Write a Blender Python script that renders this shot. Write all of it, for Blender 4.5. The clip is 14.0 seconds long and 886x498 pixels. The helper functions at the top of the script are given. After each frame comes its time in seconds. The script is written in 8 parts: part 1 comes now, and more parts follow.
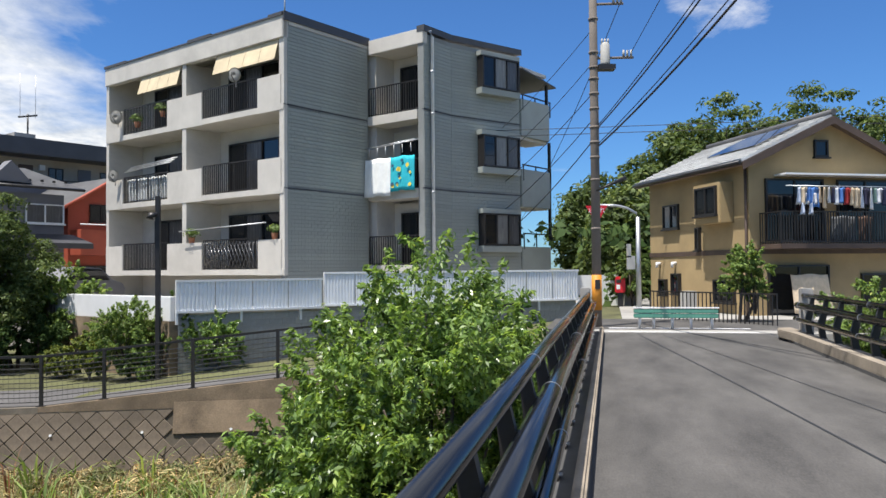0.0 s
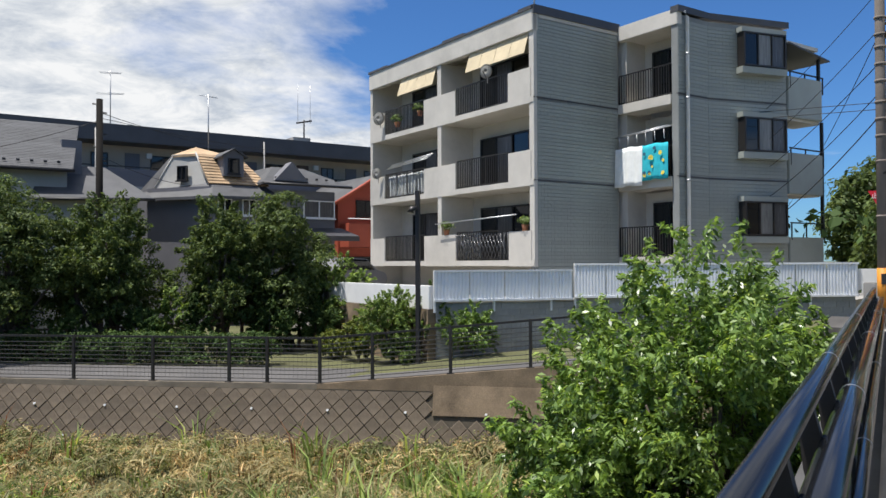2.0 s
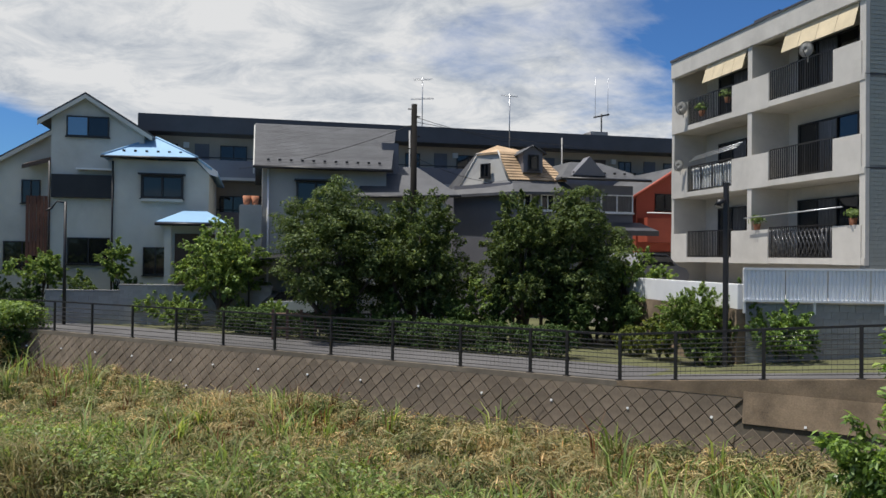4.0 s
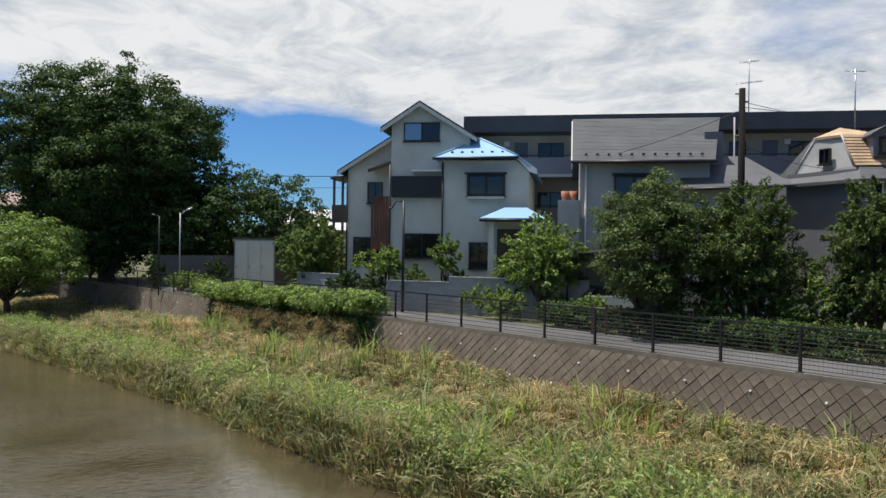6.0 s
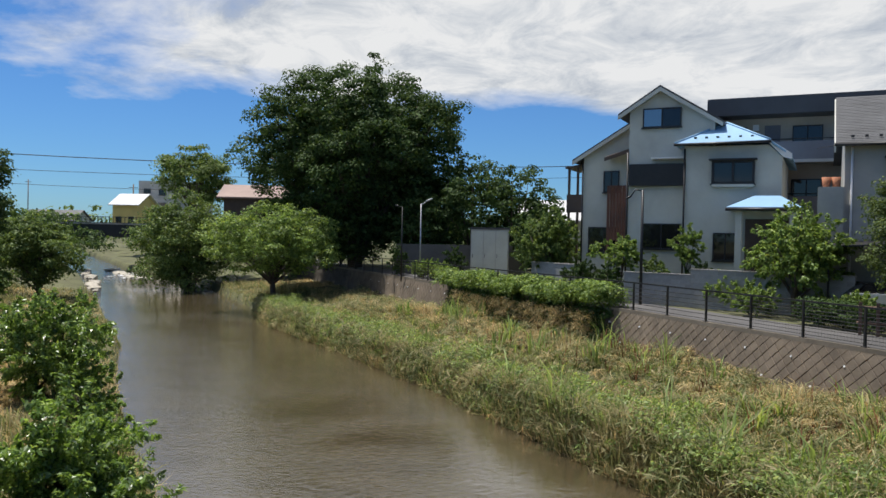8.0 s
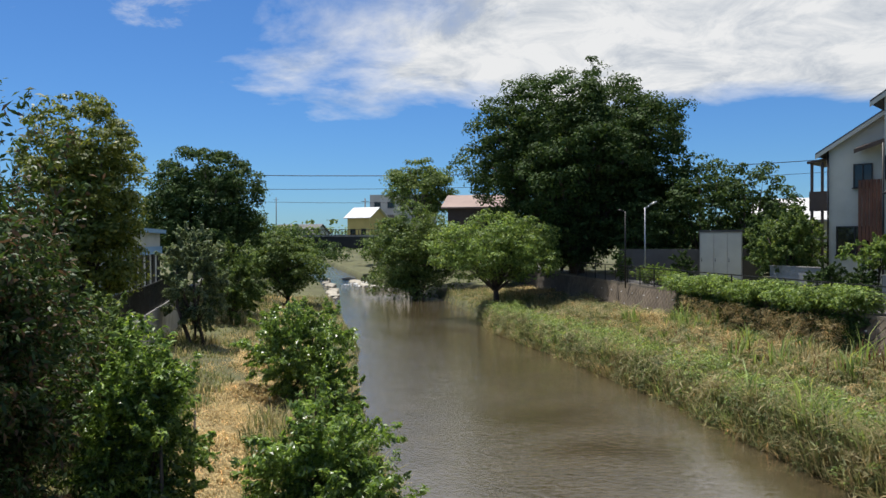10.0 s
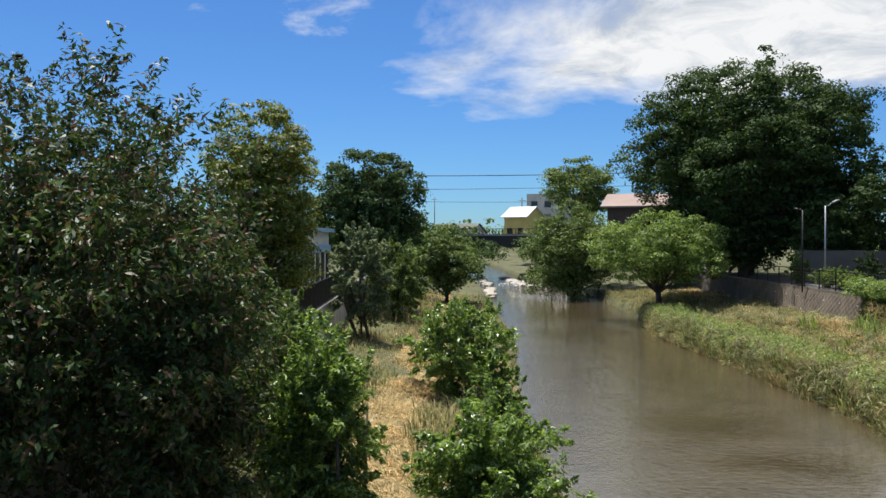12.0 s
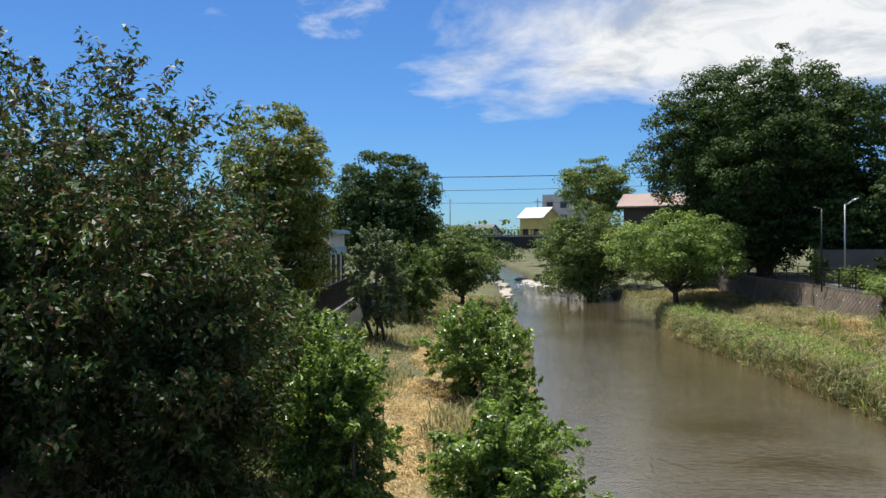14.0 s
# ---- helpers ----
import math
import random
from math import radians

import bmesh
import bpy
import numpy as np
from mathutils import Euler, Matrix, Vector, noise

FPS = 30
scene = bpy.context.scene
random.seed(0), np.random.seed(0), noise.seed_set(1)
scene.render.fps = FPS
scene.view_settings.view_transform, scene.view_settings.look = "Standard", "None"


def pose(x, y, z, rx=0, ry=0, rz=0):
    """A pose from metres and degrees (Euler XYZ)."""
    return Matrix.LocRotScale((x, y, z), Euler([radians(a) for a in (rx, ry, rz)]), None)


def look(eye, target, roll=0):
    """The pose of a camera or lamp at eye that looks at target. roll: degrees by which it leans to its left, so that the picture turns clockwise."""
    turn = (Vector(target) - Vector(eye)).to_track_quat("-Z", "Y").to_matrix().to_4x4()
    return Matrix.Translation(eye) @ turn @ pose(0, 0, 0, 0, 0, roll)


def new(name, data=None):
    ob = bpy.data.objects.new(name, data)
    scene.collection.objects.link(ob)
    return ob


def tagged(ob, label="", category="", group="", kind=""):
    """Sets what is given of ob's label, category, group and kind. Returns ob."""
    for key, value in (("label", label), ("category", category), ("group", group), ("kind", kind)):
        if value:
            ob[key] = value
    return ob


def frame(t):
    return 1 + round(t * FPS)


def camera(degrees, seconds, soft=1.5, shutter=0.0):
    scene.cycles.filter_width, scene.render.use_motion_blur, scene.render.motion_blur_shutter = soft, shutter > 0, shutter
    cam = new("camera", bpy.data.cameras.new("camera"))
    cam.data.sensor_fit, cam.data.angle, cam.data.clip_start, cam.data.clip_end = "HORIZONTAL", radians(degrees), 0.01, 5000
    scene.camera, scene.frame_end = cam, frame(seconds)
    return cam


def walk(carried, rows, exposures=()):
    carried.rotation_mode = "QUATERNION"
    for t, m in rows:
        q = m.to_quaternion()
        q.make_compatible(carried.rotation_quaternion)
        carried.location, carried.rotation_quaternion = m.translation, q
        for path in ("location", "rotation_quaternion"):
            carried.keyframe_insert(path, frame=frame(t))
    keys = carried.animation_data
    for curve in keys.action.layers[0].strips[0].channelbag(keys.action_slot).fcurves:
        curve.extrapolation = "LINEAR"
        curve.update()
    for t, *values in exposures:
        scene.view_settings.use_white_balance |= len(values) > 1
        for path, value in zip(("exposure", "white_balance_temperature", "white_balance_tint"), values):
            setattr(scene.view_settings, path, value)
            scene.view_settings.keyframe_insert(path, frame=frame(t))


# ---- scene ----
SKY_STRENGTH, CLOUD, SUN_POWER, SKY_TINT = 0.075, 8.9, 5.0, (0.5, 0.84, 1.24, 1)
EXPOSURES = [(0.0, 0.57), (2.0, 0.38), (4.5, 0.05), (5.5, 0.23), (9.0, 0.19), (12.5, 0.39), (14.0, 0.39)]
cam = camera(59.05, 14.0)
PATH = [
    (0.0, -0.065, -0.184, 1.575, 0.06, 1.45, 0.52),
    (0.5, -0.106, -0.175, 1.570, 4.59, 1.64, 0.51),
    (1.0, -0.144, -0.163, 1.566, 9.44, 1.58, 0.57),
    (1.5, -0.189, -0.153, 1.559, 13.42, 1.34, 0.43),
    (2.0, -0.239, -0.150, 1.553, 17.84, 0.99, 0.24),
    (2.2, -0.258, -0.155, 1.549, 19.64, 0.96, 0.08),
    (4.3, -0.456, -0.176, 1.549, 42.44, 0.50, -0.70),
    (4.5, -0.481, -0.190, 1.549, 44.65, 0.47, -0.81),
    (5.0, -0.544, -0.225, 1.541, 50.60, 0.26, -0.83),
    (5.5, -0.615, -0.268, 1.536, 56.38, -0.05, -0.82),
    (6.0, -0.667, -0.318, 1.525, 61.60, -0.05, -0.71),
    (6.5, -0.699, -0.382, 1.506, 65.84, -0.44, -0.45),
    (7.0, -0.757, -0.452, 1.489, 69.30, -0.86, -0.59),
    (7.5, -0.842, -0.519, 1.487, 73.67, -1.06, -0.86),
    (8.0, -0.898, -0.579, 1.484, 78.23, -1.00, -1.11),
    (8.5, -0.943, -0.627, 1.480, 82.36, -0.89, -0.85),
    (9.0, -0.953, -0.669, 1.501, 85.95, -0.91, -0.40),
    (9.2, -0.959, -0.690, 1.502, 87.60, -0.84, -0.17),
    (11.3, -0.936, -0.929, 1.539, 102.76, -0.61, 0.11),
    (11.5, -0.936, -0.947, 1.538, 103.74, -0.59, 0.08),
    (12.0, -0.945, -0.971, 1.537, 105.49, -0.69, 0.01),
    (12.5, -0.956, -0.984, 1.537, 106.16, -0.69, -0.01),
    (13.0, -0.972, -0.984, 1.535, 106.34, -0.61, 0.02),
    (13.5, -0.975, -0.981, 1.528, 106.42, -0.62, 0.17),
    (14.0, -0.971, -0.967, 1.517, 106.64, -0.58, 0.33),
]
walk(cam, [(t, pose(x, y, z, 90 + pitch, roll, yaw)) for t, x, y, z, yaw, pitch, roll in PATH], EXPOSURES)

# ---- world, sun ----
SUN_AZ, SUN_EL = 221.0, 71.0          # the way towards the sun: degrees from +x, degrees up
world = bpy.data.worlds.new("sky")
scene.world = world
world.use_nodes = True
wt = world.node_tree
wt.nodes.clear()


def node(tree, kind, **sets):
    nd = tree.nodes.new(kind)
    for key, value in sets.items():
        if key == "ins":
            for k, v in value.items():
                nd.inputs[k].default_value = v
        elif key == "op":
            nd.operation = value
        elif key == "blend":
            nd.blend_type = value
        elif key == "dtype":
            nd.data_type = value
    return nd


def math_node(tree, op, a, b=0.0, clamp=False):
    nd = tree.nodes.new("ShaderNodeMath")
    nd.operation = op
    nd.use_clamp = clamp
    for i, v in enumerate((a, b)):
        if hasattr(v, "links"):
            tree.links.new(v, nd.inputs[i])
        else:
            nd.inputs[i].default_value = v
    return nd.outputs[0]


def ramp_node(tree, fac, stops):
    nd = tree.nodes.new("ShaderNodeValToRGB")
    els = nd.color_ramp.elements
    while len(els) < len(stops):
        els.new(0.5)
    for el, (p, c) in zip(els, stops):
        el.position = p
        el.color = (*c, 1) if len(c) == 3 else c
    tree.links.new(fac, nd.inputs[0])
    return nd.outputs[0]


sky = wt.nodes.new("ShaderNodeTexSky")
sky.sky_type = "NISHITA"
sky.sun_disc = False
sky.sun_elevation = radians(SUN_EL)
sky.sun_rotation = radians(90 - SUN_AZ)
sky.altitude, sky.air_density, sky.dust_density, sky.ozone_density = 50, 1.0, 0.2, 4.0
wtc = wt.nodes.new("ShaderNodeTexCoord")
sep = wt.nodes.new("ShaderNodeSeparateXYZ")
wt.links.new(wtc.outputs["Generated"], sep.inputs[0])
# cloud sheet: the way is laid on a flat layer overhead
den = math_node(wt, "ADD", math_node(wt, "MAXIMUM", sep.outputs[2], 0.0), 0.16)
cvec = wt.nodes.new("ShaderNodeCombineXYZ")
wt.links.new(math_node(wt, "DIVIDE", sep.outputs[0], den), cvec.inputs[0])
wt.links.new(math_node(wt, "DIVIDE", sep.outputs[1], den), cvec.inputs[1])
big = node(wt, "ShaderNodeTexNoise", ins={"Scale": 0.8, "Detail": 10.0, "Roughness": 0.58, "Distortion": 0.3})
fine = node(wt, "ShaderNodeTexNoise", ins={"Scale": 3.6, "Detail": 9.0, "Roughness": 0.66, "Distortion": 0.5})
for nd in (big, fine):
    wt.links.new(cvec.outputs[0], nd.inputs["Vector"])


def towards(yaw):
    """How far the way lies towards a compass yaw (degrees left of +y)."""
    a = radians(yaw)
    return math_node(wt, "ADD", math_node(wt, "MULTIPLY", sep.outputs[0], -math.sin(a)), math_node(wt, "MULTIPLY", sep.outputs[1], math.cos(a)))


def step_node(v, lo, hi):
    nd = wt.nodes.new("ShaderNodeMapRange")
    nd.interpolation_type = "SMOOTHSTEP"
    wt.links.new(v, nd.inputs[0])
    nd.inputs[1].default_value, nd.inputs[2].default_value = lo, hi
    return nd.outputs[0]


# the sheet covers the north-west sky; its lower edge lifts towards the west
flat_len = math_node(wt, "SQRT", math_node(wt, "MAXIMUM", math_node(wt, "SUBTRACT", 1.0, math_node(wt, "MULTIPLY", sep.outputs[2], sep.outputs[2])), 0.04))
centre = step_node(math_node(wt, "DIVIDE", towards(64), flat_len), 0.62, 0.92)
edge = math_node(wt, "MULTIPLY", step_node(towards(98), 0.45, 0.98), 0.155)
above = step_node(math_node(wt, "SUBTRACT", sep.outputs[2], edge), -0.01, 0.07)
amount = math_node(wt, "ADD", big.outputs["Fac"], math_node(wt, "SUBTRACT", math_node(wt, "MULTIPLY", math_node(wt, "MULTIPLY", centre, above), 0.36), 0.13))
# extra cloud overhead, out of view, added to whiten shade fill and water reflection
amount = math_node(wt, "ADD", amount, math_node(wt, "MULTIPLY", step_node(sep.outputs[2], 0.3, 0.58), 0.17))
for yaw_, el_, wide, gain in ((-20, 19.0, 0.9935, 0.2), (-30, 19.5, 0.997, 0.17), (115, 17.5, 0.994, 0.24), (122, 14.5, 0.9975, 0.2)):
    near = math_node(wt, "ADD", math_node(wt, "MULTIPLY", towards(yaw_), math.cos(radians(el_))), math_node(wt, "MULTIPLY", sep.outputs[2], math.sin(radians(el_))))
    puff = math_node(wt, "MULTIPLY", math_node(wt, "MULTIPLY", step_node(near, wide, 1.0), gain * 1.7), fine.outputs["Fac"])
    amount = math_node(wt, "ADD", amount, puff)
mask = ramp_node(wt, amount, [(0.47, (0, 0, 0)), (0.64, (1, 1, 1))])
shade = ramp_node(wt, math_node(wt, "ADD", math_node(wt, "MULTIPLY", fine.outputs["Fac"], 0.75), math_node(wt, "MULTIPLY", big.outputs["Fac"], 0.25)), [(0.38, (CLOUD * 0.62, CLOUD * 0.68, CLOUD * 0.77)), (0.47, (CLOUD * 0.84, CLOUD * 0.88, CLOUD * 0.93)), (0.56, (CLOUD * 1.06, CLOUD * 1.07, CLOUD * 1.08))])
tint = wt.nodes.new("ShaderNodeMixRGB")
tint.blend_type = "MULTIPLY"
tint.inputs[0].default_value = 1.0
wt.links.new(sky.outputs[0], tint.inputs[1])
tint.inputs[2].default_value = SKY_TINT
wmix = wt.nodes.new("ShaderNodeMixRGB")
wt.links.new(mask, wmix.inputs[0])
wt.links.new(tint.outputs[0], wmix.inputs[1])
wt.links.new(shade, wmix.inputs[2])
bg = node(wt, "ShaderNodeBackground", ins={"Strength": SKY_STRENGTH})
wt.links.new(wmix.outputs[0], bg.inputs[0])
wout = wt.nodes.new("ShaderNodeOutputWorld")
wt.links.new(bg.outputs[0], wout.inputs[0])

sun_way = Vector((math.cos(radians(SUN_AZ)) * math.cos(radians(SUN_EL)), math.sin(radians(SUN_AZ)) * math.cos(radians(SUN_EL)), math.sin(radians(SUN_EL))))
sun = new("sun", bpy.data.lights.new("sun", "SUN"))
sun.data.energy, sun.data.angle, sun.data.color = SUN_POWER, radians(0.53), (1.0, 0.96, 0.91)
sun.matrix_world = look(sun_way * 50, (0, 0, 0))


# ---- materials ----
def mat(name, color, rough=0.7, var=0.15, scale=3.0, grain=40.0, bump=0.15, metal=0.0, tint=None, stain=0.0, spec=0.5, each=0.0, stretch=(1, 1, 1), dist=0.01):
    """Two scales of variation, fine relief, optional stains and a random tone per piece."""
    m = bpy.data.materials.new(name)
    m.use_nodes = True
    t = m.node_tree
    p = t.nodes["Principled BSDF"]
    p.inputs["Roughness"].default_value = rough
    p.inputs["Metallic"].default_value = metal
    p.inputs["Specular IOR Level"].default_value = spec
    tc = t.nodes.new("ShaderNodeTexCoord")
    mp = t.nodes.new("ShaderNodeMapping")
    mp.inputs["Scale"].default_value = stretch
    t.links.new(tc.outputs["Object"], mp.inputs[0])
    a = node(t, "ShaderNodeTexNoise", ins={"Scale": scale, "Detail": 5.0, "Roughness": 0.6})
    b = node(t, "ShaderNodeTexNoise", ins={"Scale": grain, "Detail": 3.0, "Roughness": 0.6})
    for nd in (a, b):
        t.links.new(mp.outputs[0], nd.inputs["Vector"])
    mixv = math_node(t, "ADD", math_node(t, "MULTIPLY", a.outputs["Fac"], 0.65), math_node(t, "MULTIPLY", b.outputs["Fac"], 0.35))
    c = Vector(color)
    dark = c * (1 - var * 1.6)
    lite = c * (1 + var * 1.3)
    if tint:
        lite = lite * 0.5 + Vector(tint) * 0.5
    col = ramp_node(t, mixv, [(0.3, tuple(max(0, v) for v in dark)), (0.7, tuple(min(1, v) for v in lite))])
    if stain:
        s = node(t, "ShaderNodeTexNoise", ins={"Scale": scale * 0.35, "Detail": 8.0, "Roughness": 0.7, "Distortion": 0.6})
        t.links.new(mp.outputs[0], s.inputs["Vector"])
        sm = ramp_node(t, s.outputs["Fac"], [(0.48, (0, 0, 0)), (0.68, (stain, stain, stain))])
        mx = t.nodes.new("ShaderNodeMixRGB")
        t.links.new(sm, mx.inputs[0])
        t.links.new(col, mx.inputs[1])
        mx.inputs[2].default_value = (*(c * 0.32), 1)
        col = mx.outputs[0]
    if each:
        oi = t.nodes.new("ShaderNodeObjectInfo")
        k = math_node(t, "ADD", math_node(t, "MULTIPLY", oi.outputs["Random"], 2 * each), 1 - each)
        hv = t.nodes.new("ShaderNodeHueSaturation")
        t.links.new(k, hv.inputs["Value"])
        t.links.new(col, hv.inputs["Color"])
        col = hv.outputs[0]
    t.links.new(col, p.inputs["Base Color"])
    rr = math_node(t, "ADD", math_node(t, "MULTIPLY", b.outputs["Fac"], 0.2), rough - 0.1, True)
    t.links.new(rr, p.inputs["Roughness"])
    if bump:
        bn = node(t, "ShaderNodeBump", ins={"Strength": bump, "Distance": dist})
        t.links.new(mixv, bn.inputs["Height"])
        t.links.new(bn.outputs[0], p.inputs["Normal"])
    return m


def leaf_mat(name, lo, hi, rough=0.5, thin=0.3, spec=0.35, alt=None):
    m = bpy.data.materials.new(name)
    m.use_nodes = True
    t = m.node_tree
    p = t.nodes["Principled BSDF"]
    g = t.nodes.new("ShaderNodeNewGeometry")
    stops = [(0.0, lo), (0.7, hi), (0.9, tuple(v * 1.2 for v in hi)), (1.0, (hi[0] * 1.9, hi[1] * 1.55, hi[2] * 1.5))]
    if alt:
        stops = [(0.0, lo), (0.7, hi), (0.86, alt)]
    col = ramp_node(t, g.outputs["Random Per Island"], stops)
    tc = t.nodes.new("ShaderNodeTexCoord")
    nz = node(t, "ShaderNodeTexNoise", ins={"Scale": 0.9, "Detail": 3.0})
    t.links.new(tc.outputs["Object"], nz.inputs["Vector"])
    hv = t.nodes.new("ShaderNodeHueSaturation")
    t.links.new(math_node(t, "ADD", math_node(t, "MULTIPLY", nz.outputs["Fac"], 0.9), 0.55), hv.inputs["Value"])
    t.links.new(col, hv.inputs["Color"])
    t.links.new(hv.outputs[0], p.inputs["Base Color"])
    p.inputs["Roughness"].default_value = rough
    p.inputs["Specular IOR Level"].default_value = spec
    tr = t.nodes.new("ShaderNodeBsdfTranslucent")
    hv2 = node(t, "ShaderNodeHueSaturation", ins={"Hue": 0.485, "Saturation": 1.15, "Value": 1.6})
    t.links.new(hv.outputs[0], hv2.inputs["Color"])
    t.links.new(hv2.outputs[0], tr.inputs[0])
    mx = t.nodes.new("ShaderNodeMixShader")
    mx.inputs[0].default_value = thin
    t.links.new(p.outputs[0], mx.inputs[1])
    t.links.new(tr.outputs[0], mx.inputs[2])
    t.links.new(mx.outputs[0], t.nodes["Material Output"].inputs[0])
    return m


M_ASPHALT = mat("asphalt", (0.08, 0.075, 0.069), 0.88, 0.4, 1.6, 60, 0.5, stain=0.4, stretch=(1, 0.3, 1))
M_PATH = mat("path_asphalt", (0.105, 0.1, 0.098), 0.9, 0.2, 0.6, 90, 0.25, stain=0.3)
M_EARTH = mat("earth", (0.13, 0.115, 0.055), 0.95, 0.4, 0.5, 18, 0.6, tint=(0.09, 0.13, 0.035))
M_CONC = mat("concrete", (0.36, 0.34, 0.31), 0.85, 0.2, 1.2, 60, 0.25, stain=0.5)
M_COPING = mat("wall_coping", (0.22, 0.185, 0.14), 0.9, 0.25, 1.2, 40, 0.3, stain=0.5)
M_DKWALL = mat("dark_grey_wall", (0.1, 0.098, 0.094), 0.9, 0.2, 0.8, 40, 0.25, stain=0.4)
M_EDGE = mat("dark_edge_beam", (0.07, 0.068, 0.066), 0.9, 0.3, 1.2, 50, 0.3, stain=0.4)
M_KERB = mat("kerb_concrete", (0.27, 0.225, 0.17), 0.85, 0.25, 1.5, 50, 0.3, stain=0.55)
M_BLOCK = mat("revetment_block", (0.165, 0.13, 0.094), 0.9, 0.3, 1.3, 30, 0.4, stain=0.6, each=0.16)
M_JOINT = mat("revetment_joint", (0.09, 0.075, 0.055), 0.95, 0.35, 2.0, 30, 0.4)
M_RUST = mat("stained_concrete", (0.25, 0.185, 0.12), 0.9, 0.35, 1.3, 30, 0.3, stain=0.6)
M_CMU = mat("grey_block_wall", (0.33, 0.33, 0.32), 0.9, 0.2, 1.2, 45, 0.3, stain=0.4, each=0.1)
M_BLACK = mat("black_paint", (0.008, 0.009, 0.011), 0.14, 0.2, 2.0, 60, 0.02, spec=0.7)
M_DARK = mat("dark_metal", (0.02, 0.018, 0.017), 0.45, 0.25, 2.0, 60, 0.05)
M_STEEL = mat("galvanised_steel", (0.45, 0.46, 0.47), 0.4, 0.15, 2.0, 60, 0.05, metal=0.7)
M_WIRE = mat("fence_wire", (0.07, 0.065, 0.06), 0.5, 0.2, 2.0, 60, 0.0)
M_FASC = mat("cream_render", (0.56, 0.53, 0.475), 0.8, 0.1, 0.9, 40, 0.12, stain=0.22)
M_TILE = mat("grey_wall_tile", (0.3, 0.32, 0.29), 0.55, 0.1, 0.8, 30, 0.06, each=0.05)
M_GROUT = mat("tile_joint", (0.24, 0.25, 0.24), 0.8, 0.15, 1.0, 40, 0.1)
M_ROOFBAND = mat("dark_roof_edge", (0.06, 0.06, 0.065), 0.5, 0.15, 1.0, 40, 0.05)
M_AWN = mat("cream_awning_fabric", (0.6, 0.5, 0.33), 0.85, 0.12, 1.4, 60, 0.1)
M_WHITE = mat("white_paint", (0.78, 0.78, 0.77), 0.5, 0.06, 1.2, 40, 0.05, stain=0.1)
M_CORR = mat("white_sheet_metal", (0.86, 0.87, 0.88), 0.45, 0.07, 0.8, 40, 0.04, stain=0.12)
M_TAN = mat("tan_render", (0.4, 0.29, 0.145), 0.85, 0.12, 0.9, 60, 0.2, stain=0.12)
M_TANDK = mat("brown_trim", (0.09, 0.06, 0.045), 0.6, 0.2, 1.5, 40, 0.1)
M_RTILE = mat("pale_roof_tile", (0.62, 0.62, 0.61), 0.45, 0.18, 1.2, 30, 0.2, stain=0.25, each=0.1)
M_SLATE = mat("grey_slate", (0.085, 0.086, 0.09), 0.7, 0.25, 0.8, 25, 0.25, stain=0.3, each=0.12)
M_BLUE = mat("blue_roof_paint", (0.24, 0.42, 0.6), 0.62, 0.08, 0.8, 25, 0.1)
M_BRSH = mat("tan_shingle", (0.42, 0.29, 0.17), 0.7, 0.3, 1.2, 20, 0.3, each=0.25)
M_WHWALL = mat("pale_render", (0.56, 0.565, 0.51), 0.8, 0.1, 0.6, 40, 0.15, stain=0.22)
M_GRWALL = mat("grey_render", (0.42, 0.41, 0.38), 0.8, 0.1, 0.7, 40, 0.15, stain=0.2)
M_BEIGE = mat("beige_render", (0.46, 0.40, 0.32), 0.8, 0.12, 0.4, 40, 0.15, stain=0.3)
M_SIDING = mat("grey_siding", (0.15, 0.15, 0.165), 0.6, 0.1, 0.7, 40, 0.1)
M_RED = mat("red_siding", (0.42, 0.09, 0.05), 0.65, 0.12, 0.7, 40, 0.1)
M_POLE = mat("concrete_pole", (0.19, 0.16, 0.135), 0.85, 0.15, 1.5, 40, 0.15, stain=0.3)
M_YELLOW = mat("yellow_sleeve", (0.62, 0.24, 0.02), 0.6, 0.15, 3, 40, 0.05, stain=0.2)
M_SIGNRED = mat("red_enamel", (0.6, 0.02, 0.03), 0.35, 0.06, 3, 40, 0.0)
M_GREEN = mat("green_guard_rail", (0.09, 0.27, 0.2), 0.45, 0.15, 2, 40, 0.05, stain=0.2)
M_BARK = mat("bark", (0.09, 0.07, 0.055), 0.95, 0.35, 3.0, 30, 0.6, stretch=(1, 1, 0.3))
M_STONE = mat("river_stone", (0.4, 0.365, 0.3), 0.9, 0.25, 2.5, 30, 0.4)
M_RUSTRED = mat("rusty_sheet", (0.13, 0.055, 0.035), 0.7, 0.35, 1.3, 25, 0.2, stain=0.4)
M_CABLE = mat("black_cable", (0.015, 0.015, 0.016), 0.6, 0.1, 3, 40, 0.0)
M_TOWEL = mat("white_cloth", (0.75, 0.77, 0.75), 0.9, 0.08, 4, 60, 0.1)
M_TEAL = mat("teal_cloth", (0.02, 0.42, 0.5), 0.9, 0.15, 4, 60, 0.1)
M_YELCLOTH = mat("yellow_print", (0.75, 0.6, 0.08), 0.9, 0.15, 6, 60, 0.0)
M_PAVING = mat("light_paving", (0.33, 0.315, 0.29), 0.85, 0.15, 0.8, 60, 0.15, stain=0.2)
M_TERRA = mat("terracotta", (0.45, 0.18, 0.09), 0.8, 0.15, 5, 60, 0.1)
M_WOOD = mat("weathered_wood", (0.14, 0.085, 0.06), 0.8, 0.3, 2, 40, 0.3, stretch=(1, 1, 0.2))
M_NET = mat("grey_screen", (0.16, 0.165, 0.17), 0.8, 0.2, 2, 60, 0.05)
M_BARS = mat("sign_black", (0.02, 0.02, 0.02), 0.6, 0.1, 3, 40, 0.0)

